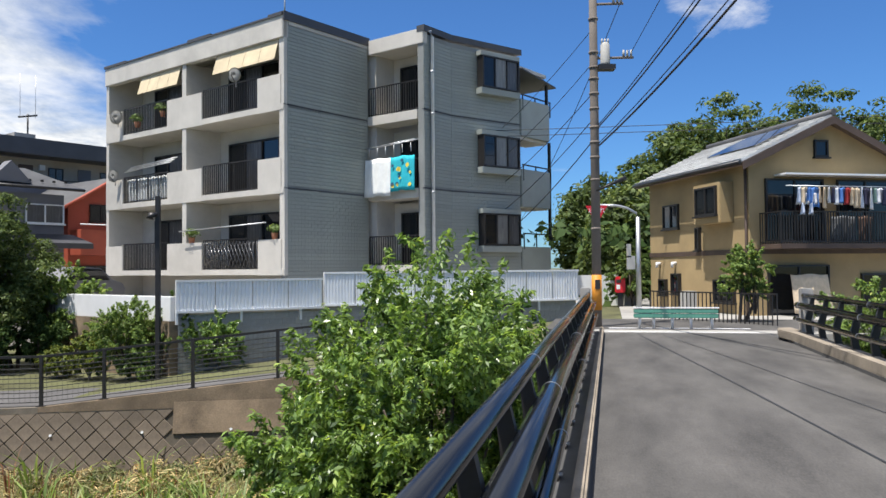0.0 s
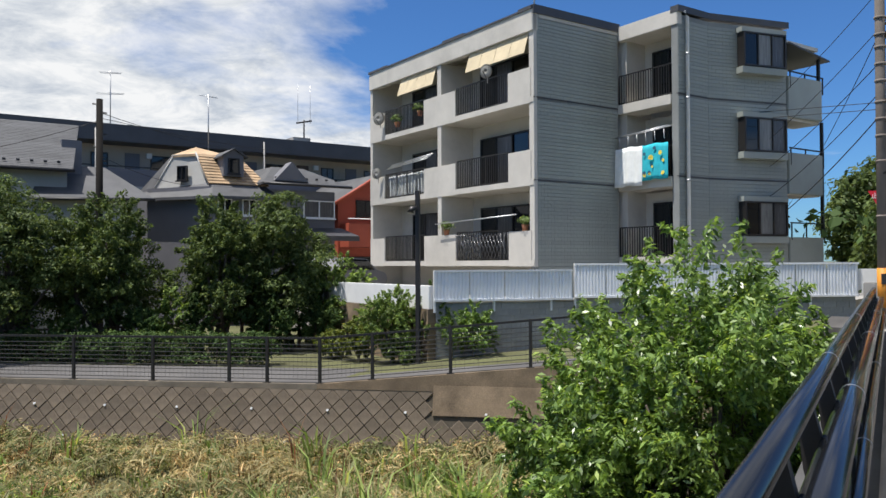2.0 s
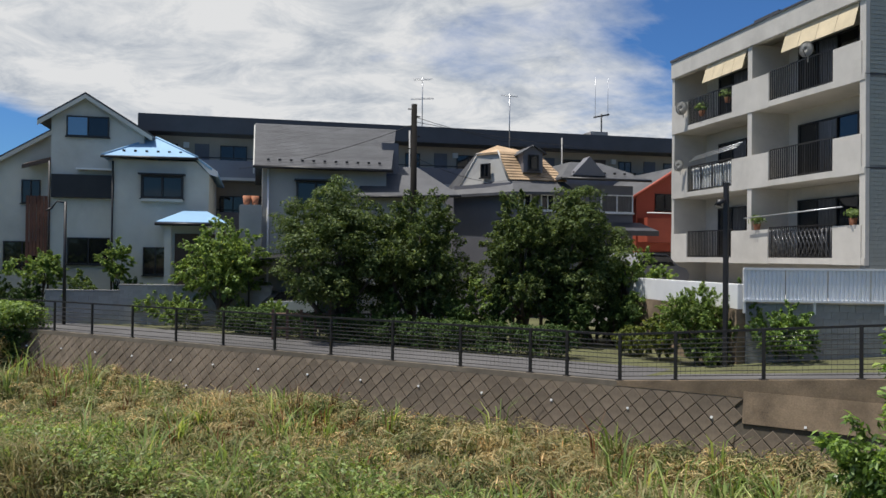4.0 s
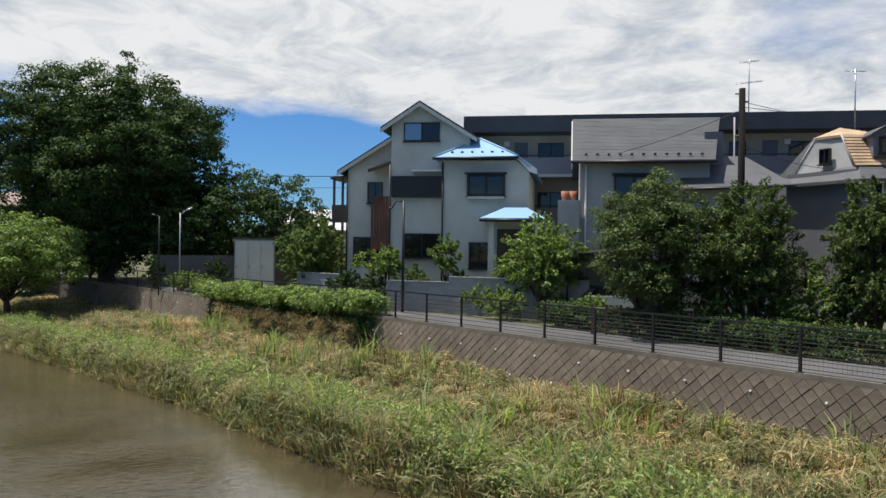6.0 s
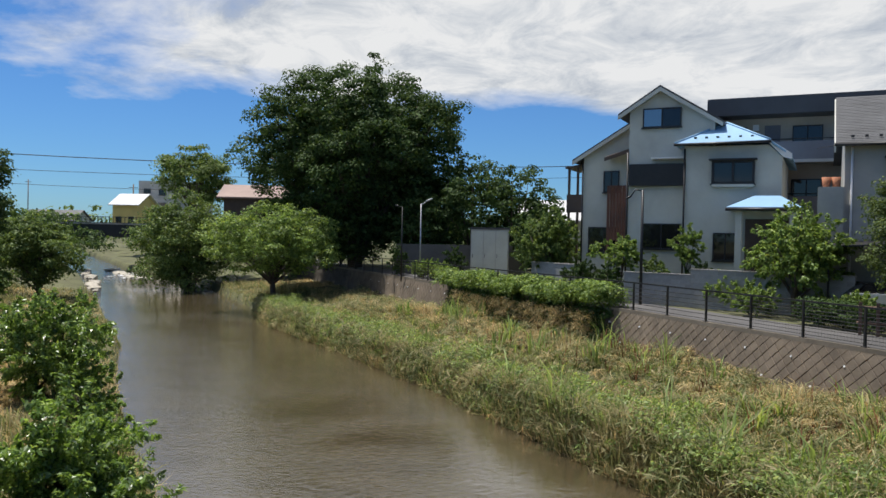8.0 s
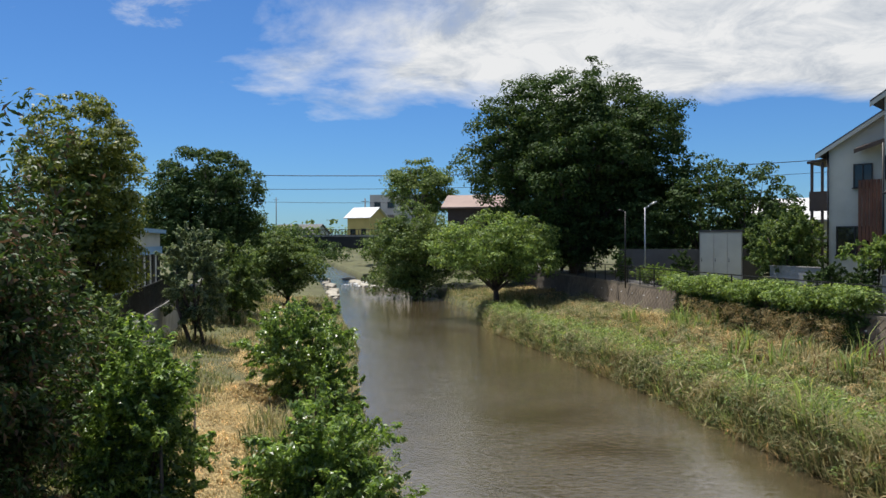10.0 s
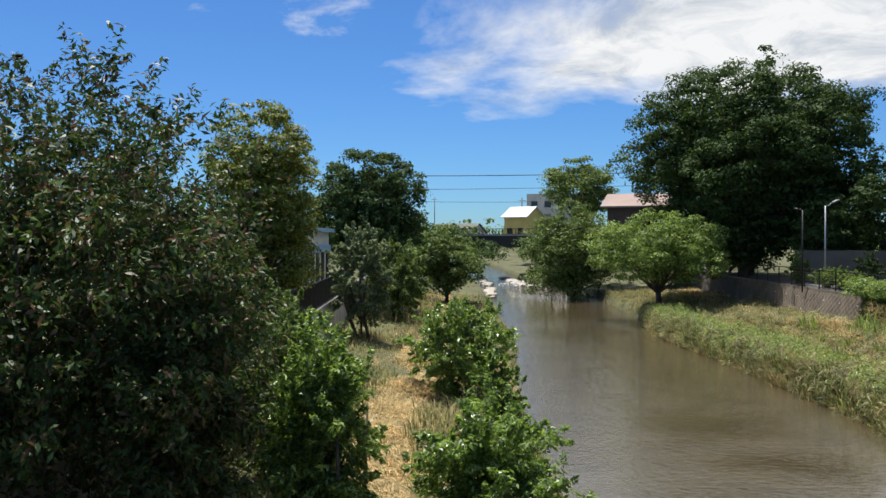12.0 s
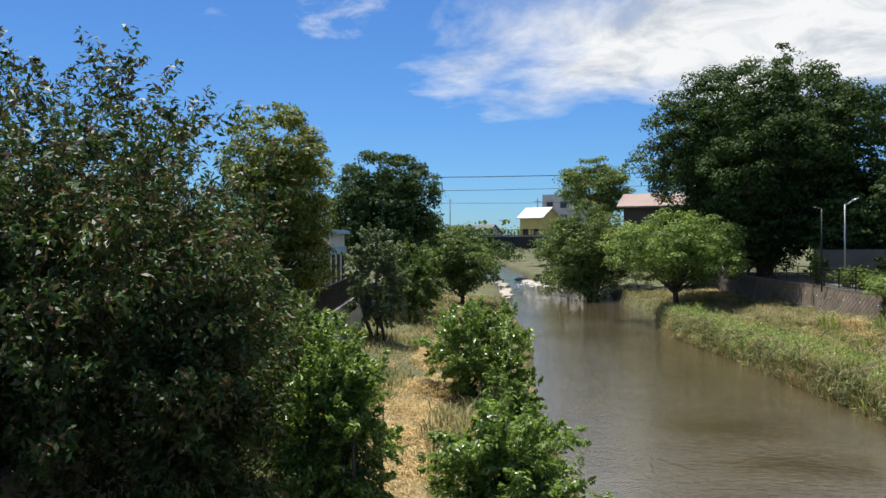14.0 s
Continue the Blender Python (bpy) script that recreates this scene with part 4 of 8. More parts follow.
for x0 in (-6.5, -9.42, -12.42):
    bm = bm_new()
    tube(bm, [(x0, 38.42 if x0 > -7 else (39.42 if x0 > -10 else 41.9), 5.8), (x0, 38.42 if x0 > -7 else (39.42 if x0 > -10 else 41.9), -0.8)], 0.045, 8)
    part("drain_pipe", bm, M_DARK, wh)
# side balcony with small roof on posts
bm = bm_new()
slab(bm, [(-13.6, 42.5, 5.45), (-12.42, 42.5, 5.6), (-12.42, 45.5, 5.6), (-13.6, 45.5, 5.45)], 0.1)
part("side_roof", bm, M_TANDK, wh)
for x in (-13.4, -12.9):
    bm = bm_new()
    box(bm, x - 0.06, x + 0.06, 42.6, 42.72, -1.5, 5.4)
    part("side_post", bm, M_TANDK, wh)
bm = bm_new()
box(bm, -13.5, -12.42, 42.55, 42.65, 2.9, 3.9)
part("side_balcony", bm, M_TANDK, wh)
# porch
bm = bm_new()
pa, pb, pc, pd, r1, r2 = (-4.4, 36.6, 2.98), (-1.35, 36.6, 2.98), (-1.35, 38.5, 2.98), (-4.4, 38.5, 2.98), (-3.3, 37.8, 3.55), (-2.3, 37.8, 3.55)
slab(bm, [pa, pb, r2, r1], 0.12)
slab(bm, [pb, pc, r2], 0.12)
slab(bm, [pd, pa, r1], 0.12)
slab(bm, [pc, pd, r1, r2], 0.12)
po = part("porch_roof", bm, M_BLUE, wh, "small light blue porch roof")
gutter(po, (-4.42, 36.55, 2.88), (-1.33, 36.55, 2.88), 0.07)
for x in (-3.9, -1.7):
    bm = bm_new()
    box(bm, x - 0.14, x + 0.14, 36.9, 37.18, -1.4, 2.85)
    part("porch_post", bm, M_WHWALL, wh, "", 0.015)
bm = bm_new()
box(bm, -3.75, -1.95, 38.4, 38.497, -0.9, 2.5)
part("front_door", bm, M_TANDK, wh)

# grey roofed house
gh = thing("grey_roof_house", "grey rendered house with a broad grey slate roof", "house", HOOD.copy())
bm = bm_new()
prism(bm, [(35.2, -1.5), (43, -1.5), (43, 5.4), (39, 7.6), (35.2, 5.5)], 0.2, 5.7, YZ)
part("wall", bm, M_GRWALL, gh)
bm = bm_new()
box(bm, 5.7, 6.5, 36.6, 42, -1.5, 6.9)
part("wall", bm, M_SIDING, gh)
rf = part("roof_deck", slab(bm_new(), [(-0.15, 34.7, 5.42), (5.85, 34.7, 5.42), (6.75, 38.9, 7.9), (-0.15, 38.9, 7.9)], 0.1), M_SLATE, gh)
shingled(rf, "shingle_course", (-0.15, 34.7, 5.44), (5.85, 34.7, 5.44), (6.75, 38.9, 7.92), (-0.15, 38.9, 7.92), 30, M_SLATE, 0.014)
part("back_roof", slab(bm_new(), [(6.75, 43.4, 5.4), (-0.15, 43.4, 5.4), (-0.15, 38.9, 7.9), (6.75, 38.9, 7.9)], 0.1), M_SLATE, gh)
snow_guards(rf, (0.2, 35.0, 5.68), (5.6, 35.0, 5.68), 11)
gutter(rf, (-0.2, 34.62, 5.36), (5.9, 34.62, 5.36), 0.07)
bm = bm_new()
prism(bm, [(34.6, 5.3), (38.9, 7.85), (38.9, 7.6), (34.6, 5.05)], -0.2, -0.14, YZ)
part("barge_board", bm, M_WHWALL, gh)
window_unit(gh, pose(2.54, 35.18, 4.28), 1.74, 1.1, panes=2, depth=0.22, fr=0.09, hood_=True)
bm = bm_new()
tube(bm, [(0.45, 35.1, 5.3), (0.45, 35.1, -1.2)], 0.045, 8)
part("drain_pipe", bm, M_WHITE, gh)
bm = bm_new()
box(bm, -0.75, 0.19, 34.6, 37.5, -1.5, 3.7)
part("balcony", bm, M_GRWALL, gh, "rendered solid balcony", 0.02)
for i, x in enumerate((-0.45, -0.1)):
    bm = bm_new()
    tube(bm, [(x, 34.9, 3.7), (x, 34.9, 3.72), (x, 34.9, 4.1)], [0.12, 0.13, 0.18], 10)
    part("plant_pot", bm, M_TERRA, gh)
lr = part("lower_roof", slab(bm_new(), [(4.2, 34.2, 4.2), (8.9, 34.2, 4.35), (7.6, 37.5, 5.9), (5.2, 37.5, 5.9)], 0.12), M_SLATE, gh, "lower grey slate roof")
gutter(lr, (4.1, 34.15, 4.12), (8.95, 34.15, 4.28), 0.06)
bm = bm_new()
box(bm, 4.6, 8.4, 34.8, 40, -1.5, 4.2)
part("lower_wall", bm, M_GRWALL, gh)

# mansard house
bh = thing("mansard_house", "grey siding house with a tan shingled mansard roof and dormers", "house", HOOD.copy())
bm = bm_new()
prism(bm, [(9.9, 39.2), (12.0, 36.3), (18.5, 36.3), (18.5, 43), (9.9, 43)], -1.5, 5.2)
part("wall", bm, M_SIDING, bh)
bm = bm_new()
slab(bm, [(9.2, 39.4, 4.7), (11.9, 35.6, 4.7), (15.2, 35.6, 4.75), (14.8, 36.6, 5.4), (12.2, 36.6, 5.4), (10.3, 39.4, 5.3)], 0.14)
part("skirt_roof", bm, M_SLATE, bh, "grey skirt roof")
gw = bm_new()
vs = [gw.verts.new(p) for p in ((10.2, 39.3, 5.1), (12.05, 36.7, 5.1), (11.75, 37.6, 6.75), (10.95, 38.6, 6.75))]
vb = [gw.verts.new(v.co + Vector((0.25, 0.35, 0))) for v in vs]
gw.faces.new(vs)
gw.faces.new(vb[::-1])
for i in range(4):
    gw.faces.new((vs[i], vb[i], vb[(i + 1) % 4], vs[(i + 1) % 4]))
part("gable_wall", gw, M_GRWALL, bh, "pale grey gable wall")
for a, b in (((10.15, 39.35, 5.05), (10.95, 38.6, 6.8)), ((12.1, 36.55, 5.05), (11.7, 37.5, 6.9)), ((10.9, 38.65, 6.82), (11.75, 37.55, 6.82))):
    bm = bm_new()
    tube(bm, [a, b], 0.045, 6)
    part("roof_edge", bm, M_GRWALL, bh)
wd2 = math.degrees(math.atan2(36.7 - 39.3, 12.05 - 10.2))
window_unit(bh, pose(11.2, 37.85, 5.9, 0, 0, wd2), 0.55, 0.7, panes=2, depth=0.12, fr=0.05)
shingled(bh, "shingle_course", (12.0, 36.45, 5.35), (15.0, 36.45, 5.35), (14.2, 38.4, 6.9), (11.7, 37.5, 6.85), 10, M_BRSH, 0.04, 6)
part("roof_top", slab(bm_new(), [(10.9, 38.6, 6.85), (11.7, 37.5, 6.85), (14.2, 38.4, 6.9), (12.3, 39.5, 7.45)], 0.12), M_BRSH, bh)
part("back_roof", slab(bm_new(), [(10.1, 39.5, 5.0), (10.9, 38.6, 6.85), (12.3, 39.5, 7.45), (14.2, 38.4, 6.9), (15.4, 42, 5.2), (10.1, 43, 5.0)], 0.1), M_SLATE, bh)
bm = bm_new()
prism(bm, [(12.75, 5.75), (13.75, 5.75), (13.75, 6.75), (13.25, 7.05), (12.75, 6.75)], 36.6, 38.6, XZ)
dm = part("dormer", bm, M_SIDING, bh)
part("dormer_roof", slab(slab(bm_new(), [(12.6, 36.4, 6.72), (13.25, 36.4, 7.12), (13.25, 38.8, 7.12), (12.6, 38.8, 6.72)], 0.07), [(13.25, 36.4, 7.12), (13.9, 36.4, 6.72), (13.9, 38.8, 6.72), (13.25, 38.8, 7.12)], 0.07), M_SLATE, dm)
window_unit(bh, pose(13.25, 36.59, 6.25), 0.55, 0.75, panes=1)
rr = part("right_roof", slab(bm_new(), [(14.4, 35.7, 5.5), (19.1, 35.7, 5.5), (17.4, 37.8, 6.5), (15.7, 37.8, 6.5)], 0.12), M_SLATE, bh, "pale grey slate roof")
slab_pts = [(14.4, 35.7, 5.5), (15.7, 37.8, 6.5), (15.5, 41, 6.5), (14.4, 42, 5.5)]
part("right_roof", slab(bm_new(), slab_pts[::-1], 0.12), M_SLATE, bh)
snow_guards(rr, (14.9, 36.0, 5.72), (18.7, 36.0, 5.72), 7)
bm = bm_new()
prism(bm, [(15.0, 5.6), (16.8, 5.6), (15.9, 6.55)], 35.75, 36.5, XZ)
part("small_gable", bm, M_SIDING, bh)
gutter(rr, (14.35, 35.62, 5.42), (19.15, 35.62, 5.42), 0.07)
window_unit(bh, pose(17.6, 36.29, 4.28), 1.75, 0.9, M_WHITE, panes=2, glass=(M_CURTAIN, M_CURTAIN))
window_unit(bh, pose(12.7, 36.29, 4.25), 0.7, 0.8, M_WHITE, panes=2)
window_unit(bh, pose(13.9, 36.29, 4.25), 0.7, 0.8, M_WHITE, panes=2)
part("pent_roof", slab(bm_new(), [(15.8, 34.9, 2.9), (19.2, 34.9, 2.9), (18.9, 36.3, 3.35), (15.8, 36.3, 3.35)], 0.25), M_ROOFBAND, bh, "dark lower pent roof")
window_unit(bh, pose(17.2, 36.29, 1.4), 1.7, 1.6, panes=2)

# red house
rh = thing("red_house", "small red-sided house with a dark roof and white balcony rail", "house", HOOD.copy())
bm = bm_new()
prism(bm, [(19.8, -1.5), (24.5, -1.5), (24.5, 4.9), (22.0, 6.3), (19.8, 5.0)], 38.5, 44, XZ)
part("wall", bm, M_RED, rh)
part("roof", slab(slab(bm_new(), [(19.3, 38.0, 4.8), (22.0, 38.0, 6.5), (22.0, 44.4, 6.5), (19.3, 44.4, 4.8)], 0.14), [(22.0, 38.0, 6.5), (25, 38.0, 4.6), (25, 44.4, 4.6), (22.0, 44.4, 6.5)], 0.14), M_SLATE, rh)
bm = bm_new()
tube(bm, [(19.3, 37.95, 4.75), (22.0, 37.95, 6.42)], 0.09, 6)
part("barge_board", bm, M_RED, rh)
bm = bm_new()
box(bm, 19.9, 24.4, 37.4, 38.5, 2.4, 3.7)
bal = part("balcony", bm, M_RED, rh, "red solid balcony front", 0.02)
bm = bm_new()
tube(bm, [(19.9, 37.45, 3.95), (24.4, 37.45, 3.95)], 0.035, 6)
part("handrail", bm, M_WHITE, bal)
window_unit(rh, pose(21.2, 38.49, 1.3), 1.8, 1.2, panes=2)
window_unit(rh, pose(21.5, 38.49, 4.6), 1.2, 0.9, panes=2)

# tan house over the bridge
TH = Matrix.Translation((9.6, 24.5, 0)) @ Matrix.Rotation(radians(12.1), 4, "Z")
th = thing("tan_house", "tan rendered two-storey house with pale tiled roof and laundry balcony", "house", TH)
bm = bm_new()
prism(bm, [(0, -0.7), (5.6, -0.7), (5.6, 4.95), (2.8, 6.22), (0, 4.95)], 0, 6.7, XZ)
part("wall", bm, M_TAN, th)
bm = bm_new()
box(bm, -0.03, 5.63, -0.03, 6.73, 1.95, 2.12)
part("belt_course", bm, M_TANDK, th, "dark brown belt course")
deck = part("roof_deck", slab(bm_new(), [(-0.46, 7.0, 4.84), (-0.46, -0.38, 4.84), (2.8, -0.38, 6.36), (2.8, 7.0, 6.36)], 0.14), M_TANDK, th)
shingled(deck, "tile_course", (-0.49, -0.4, 4.86), (-0.49, 7.0, 4.86), (2.75, 7.0, 6.38), (2.75, -0.4, 6.38), 12, M_RTILE, 0.07, 14)
part("roof_deck", slab(bm_new(), [(6.06, -0.38, 4.84), (6.06, 7.0, 4.84), (2.8, 7.0, 6.36), (2.8, -0.38, 6.36)], 0.14), M_TANDK, th)
bm = bm_new()
tube(bm, [(2.8, -0.42, 6.47), (2.8, 7.0, 6.47)], 0.11, 8)
part("ridge_cap", bm, M_SLATE, th)
for x0, z0, x1, z1 in ((-0.46, 4.81, 2.8, 6.34), (2.8, 6.34, 6.06, 4.81)):
    bm = bm_new()
    prism(bm, [(x0, z0 - 0.24), (x1, z1 - 0.24), (x1, z1), (x0, z0)], -0.44, -0.38, XZ)
    part("barge_board", bm, M_TANDK, th)
gutter(th, (-0.56, -0.4, 4.8), (-0.56, 7.0, 4.8), 0.06)
bm = bm_new()
slab(bm, [(0.6, 3.4, 5.5), (0.6, 0.5, 5.5), (2.2, 0.5, 6.25), (2.2, 3.4, 6.25)], 0.05)
part("solar_panel", bm, M_REFLEX, th, "dark glass solar panel in a thin frame")
window_unit(th, pose(2.6, -0.01, 5.35), 0.5, 0.55, panes=1)
L = Matrix.Rotation(radians(-90), 4, "Z")
window_unit(th, pose(-0.01, 4.95, 3.45, 0, 0, -90), 1.15, 0.9, panes=2)
bm = bm_new()
box(bm, -0.5, 0.0, 0.85, 2.5, 3.0, 4.35)
bayt = part("bay", bm, M_TAN, th, "projecting tan bay round the window", 0.02)
window_unit(th, pose(-0.51, 1.65, 3.75, 0, 0, -90), 1.3, 0.95, panes=2)
for y, z, w, h in ((3.0, 2.55, 0.25, 0.8), (5.6, 0.8, 0.55, 0.6), (4.6, 0.95, 0.6, 0.75), (1.4, 0.75, 1.2, 0.75)):
    window_unit(th, pose(-0.01, y, z, 0, 0, -90), w, h, panes=1 if w < 1 else 3, depth=0.12)
for y in (5.9, 4.7):
    bm = bm_new()
    tube(bm, [(0, y, 1.7), (-0.14, y, 1.7), (-0.14, y, 1.55)], 0.07, 8)
    part("vent_hood", bm, M_WHITE, th)
bm = bm_new()
tube(bm, [(-0.06, 0.1, 4.8), (-0.06, 0.1, -0.6)], 0.045, 8)
part("drain_pipe", bm, M_TANDK, th)
# balcony with doors
bm = bm_new()
box(bm, 0.35, 5.6, -1.1, 0, 2.1, 2.25)
bc = part("balcony_floor", bm, M_TANDK, th)
bar_rail(th, pose(0.35, -1.08, 2.25), 5.2, 1.0, 0.095, r=0.017)
bar_rail(th, pose(0.37, 0.0, 2.25, 0, 0, -90), 1.08, 1.0, 0.13)
window_unit(th, pose(1.6, -0.01, 3.35), 2.1, 2.0, panes=2, sill=False)
window_unit(th, pose(4.2, -0.01, 3.35), 2.1, 2.0, panes=2, sill=False)
bm = bm_new()
box(bm, 0.9, 5.6, -0.6, 0, 4.42, 4.48)
part("balcony_awning", bm, M_WHITE, th)
window_unit(th, pose(1.7, -0.01, 0.65), 2.2, 1.9, panes=2, sill=False)
window_unit(th, pose(4.6, -0.01, 0.65), 1.2, 1.3, panes=2, sill=False)


# ---- trees ----
def leaf_cloud(name, clumps, per, size, material, seed, spread=0.33, up=0.35, aspect=0.5, radial=0.4):
    """Many small folded leaves: domed sprays round clump centres (x, y, z, r), or along shoots (x, y, z, r, way)."""
    rng = np.random.default_rng(seed)
    c = np.repeat(clumps, per, 0)
    k = len(c)
    d = rng.normal(size=(k, 3))
    d /= np.linalg.norm(d, axis=1)[:, None]
    if clumps.shape[1] > 4:
        # leafy twigs: leaves sit along a shoot that points out of the crown
        f = rng.random((k, 1))
        p = c[:, :3] + c[:, 4:7] * c[:, 3:4] * (1.9 * f - 0.8) + d * c[:, 3:4] * (0.7 - 0.5 * f) * rng.random((k, 1)) ** 0.5
        nrm = d * 0.5 + rng.normal(size=(k, 3)) * 0.4 + np.array([0, 0, up])
        ax = d * 0.7 + c[:, 4:7] * 0.6 + rng.normal(size=(k, 3)) * 0.35 - np.array([0, 0, 0.25])
    else:
        # domes: most leaves on the upper side of the clump, facing out of it
        d[:, 2] = np.where((d[:, 2] < 0) & (rng.random(k) < 0.6), -d[:, 2], d[:, 2])
        p = c[:, :3] + d * np.array([1.15, 1.15, 0.72]) * (c[:, 3:4] * (rng.random((k, 1)) ** spread))
        nrm = d * 0.9 + rng.normal(size=(k, 3)) * 0.38 + np.array([0, 0, up])
        ax = rng.normal(size=(k, 3)) * min(1.0, 0.6 / radial) + d * radial
    nrm /= np.linalg.norm(nrm, axis=1)[:, None]
    sd = np.cross(nrm, ax)
    sd /= np.linalg.norm(sd, axis=1)[:, None]
    ax = np.cross(sd, nrm)
    s = size * (0.6 + 0.8 * rng.random((k, 1)))
    tip, base = p + ax * s * 0.5 - nrm * s * 0.1, p - ax * s * 0.5
    l, r = p + sd * s * 0.5 * aspect + nrm * s * 0.06, p - sd * s * 0.5 * aspect + nrm * s * 0.06
    v = np.stack([base, r, tip, l], 1).reshape(-1, 3)
    f = np.arange(4 * k).reshape(-1, 4)
    return quads(name, v, f, material)


def crown_clumps(lobes, n, r, seed):
    """Clump centres spread over the outer shell of the lobes (cx, cy, cz, rx, ry, rz)."""
    rng = np.random.default_rng(seed)
    lob = np.array(lobes, float)
    w = (lob[:, 3] * lob[:, 4] + lob[:, 3] * lob[:, 5])
    pick = rng.choice(len(lob), n, p=w / w.sum())
    d = rng.normal(size=(n, 3))
    d /= np.linalg.norm(d, axis=1)[:, None]
    q = 0.55 + 0.45 * rng.random((n, 1)) ** 0.4
    q *= 1 + np.clip(0.08 * rng.normal(size=(n, 1)), -0.15, 0.1)
    p = lob[pick, :3] + d * lob[pick, 3:] * q
    rr = r * (0.6 + 0.8 * rng.random(n))
    mid = lob[:, :3].mean(0)
    way = (p - mid) / np.linalg.norm(p - mid, axis=1)[:, None] * 0.75 + d * 0.55 + rng.normal(size=(n, 3)) * 0.5 + np.array([0, 0, 0.05])
    way /= np.linalg.norm(way, axis=1)[:, None]
    return np.concatenate([p, rr[:, None], way], 1)


def tree(name, label, base, height, spread, material, seed, leaf=0.12, clumps=300, per=60, lobes=9, low=0.3, flat=0.8, trunk=0.14, clump_r=None, category="tree", aspect=0.5, group="", top=0.45, squash=1.0, rz=0.0, stems=1, shoots=None, lobe=0.33):
    """Trunk, limbs and a crown of lobes: height over the base, spread = half width of the crown, low = the crown's lower edge as a share of the height."""
    rng = np.random.default_rng(seed)
    g = thing(name, label, category, Matrix.Translation(base) @ Matrix.Rotation(radians(rz), 4, "Z") @ Matrix.Diagonal((1, squash, 1, 1)), group)
    zc, zr = height * (low + (1 - low) * 0.5), height * (1 - low) * 0.5
    lob = []
    for i in range(lobes):
        a = 2.4 * i + 0.8 * rng.random()
        h = -0.85 + 1.6 * ((i + 0.5) / lobes)
        rad = spread * 0.7 * math.sqrt(max(0.06, 1 - h * h * 0.95)) * (0.65 + 0.4 * rng.random())
        rl = spread * lobe * (1 + 0.5 * rng.random())
        rz_ = min(rl * flat, zr * 0.6)
        lob.append((rad * math.cos(a), rad * math.sin(a), zc + h * (zr - rz_), rl, rl, rz_))
    cap = zr * top * (0.55 if top > 0.55 else 1.0)
    lob.append((0, 0, height - cap, spread * top, spread * top, cap))
    lob.append((0, 0, zc, spread * 0.5, spread * 0.5, zr * 0.6))
    for s_ in range(stems):
        bm = bm_new()
        lean = rng.normal(size=2) * 0.04 * height * (1 if stems == 1 else 3.0)
        off = rng.normal(size=2) * (0 if stems == 1 else 0.2)
        tube(bm, [(off[0], off[1], -0.4), (lean[0] * 0.2 + off[0], lean[1] * 0.2 + off[1], height * low * 0.6), (lean[0], lean[1], height * (low + 0.25)), (lean[0] * 1.2, lean[1], height * (0.8 if stems == 1 else 0.62))], [trunk * 1.25, trunk, trunk * 0.7, trunk * 0.25], 9)
        part("trunk", bm, M_BARK, g)
    for lx, ly, lz, *_ in lob[:-1]:
        bm = bm_new()
        s = min(height * (low * 0.7 + 0.25 * rng.random() * (1 - low)), lz)
        tube(bm, [(lean[0] * 0.5, lean[1] * 0.5, s), (lx * 0.5 + lean[0] * 0.3, ly * 0.5, (s + lz) * 0.5 + 0.1), (lx, ly, lz)], [trunk * 0.55, trunk * 0.35, trunk * 0.12], 6)
        part("limb", bm, M_BARK, g)
    cl = crown_clumps(lob, clumps, clump_r or spread * 0.14, seed + 1)
    cl = cl[cl[:, 2] > 0.05]
    if shoots is None:
        shoots = height < 5.4
    if not shoots:
        cl = cl[:, :4]
    ob = new("crown", leaf_cloud("crown", cl, per, leaf, material, seed + 2, aspect=aspect))
    ob.parent = g
    return g


def gz_at(x, y):
    return float(bank_z(x, y))


def hood_pt(x, y, z=None):
    p = HOOD @ Vector((x, y, 0))
    p.z = gz_at(p.x, p.y) if z is None else z
    return p


# north bank
tree("foreground_tree", "bright green broadleaf tree growing beside the bridge railing", (-0.3, 9.7, -3.4), 5.3, 2.0, M_LF_FORE, 11, 0.105, 560, 105, 17, 0.05, trunk=0.1, stems=3, clump_r=0.3, top=0.35, aspect=0.36)
tree("foreground_tree", "smaller bright green tree leaning to the bridge railing", (0.5, 10.9, -3.4), 4.85, 1.2, M_LF_FORE, 14, 0.105, 300, 95, 11, 0.05, trunk=0.08, stems=2, clump_r=0.26, aspect=0.36)
tree("foreground_tree", "low bright green tree beside the taller one", (-1.35, 9.3, -3.4), 4.0, 1.25, M_LF_FORE, 17, 0.105, 290, 95, 11, 0.05, trunk=0.08, stems=2, clump_r=0.26, aspect=0.36)
tree("great_tree", "huge dark green broadleaf tree with a broad domed crown", (-69.0, 5.9, -1.4), 18.1, 10.9, M_LF_DARK, 21, 0.28, 1700, 85, 85, 0.08, trunk=0.6, clump_r=0.85, top=0.5, lobe=0.2)
tree("riverside_tree", "green spreading tree leaning over the river bank", (-60.3, -1.0, -3.2), 6.7, 5.4, M_LF_BRIGHT, 31, 0.2, 620, 62, 30, 0.16, 0.58, 0.2, clump_r=0.55, lobe=0.24)
tree("far_bank_tree", "tall loose grey-green tree above the river bend", (-91.0, -9.6, -3.8), 15.0, 5.0, M_LF_MID, 33, 0.3, 240, 60, 24, 0.5, trunk=0.25, clump_r=0.7, lobe=0.2)
tree("far_bank_tree", "dense dark green bush at the river bend", (-82.0, -9.7, -5.4), 10.7, 5.8, M_LF_MID, 35, 0.27, 560, 55, 26, 0.0, trunk=0.2, clump_r=0.75, lobe=0.24)
park = "park trees along the path"
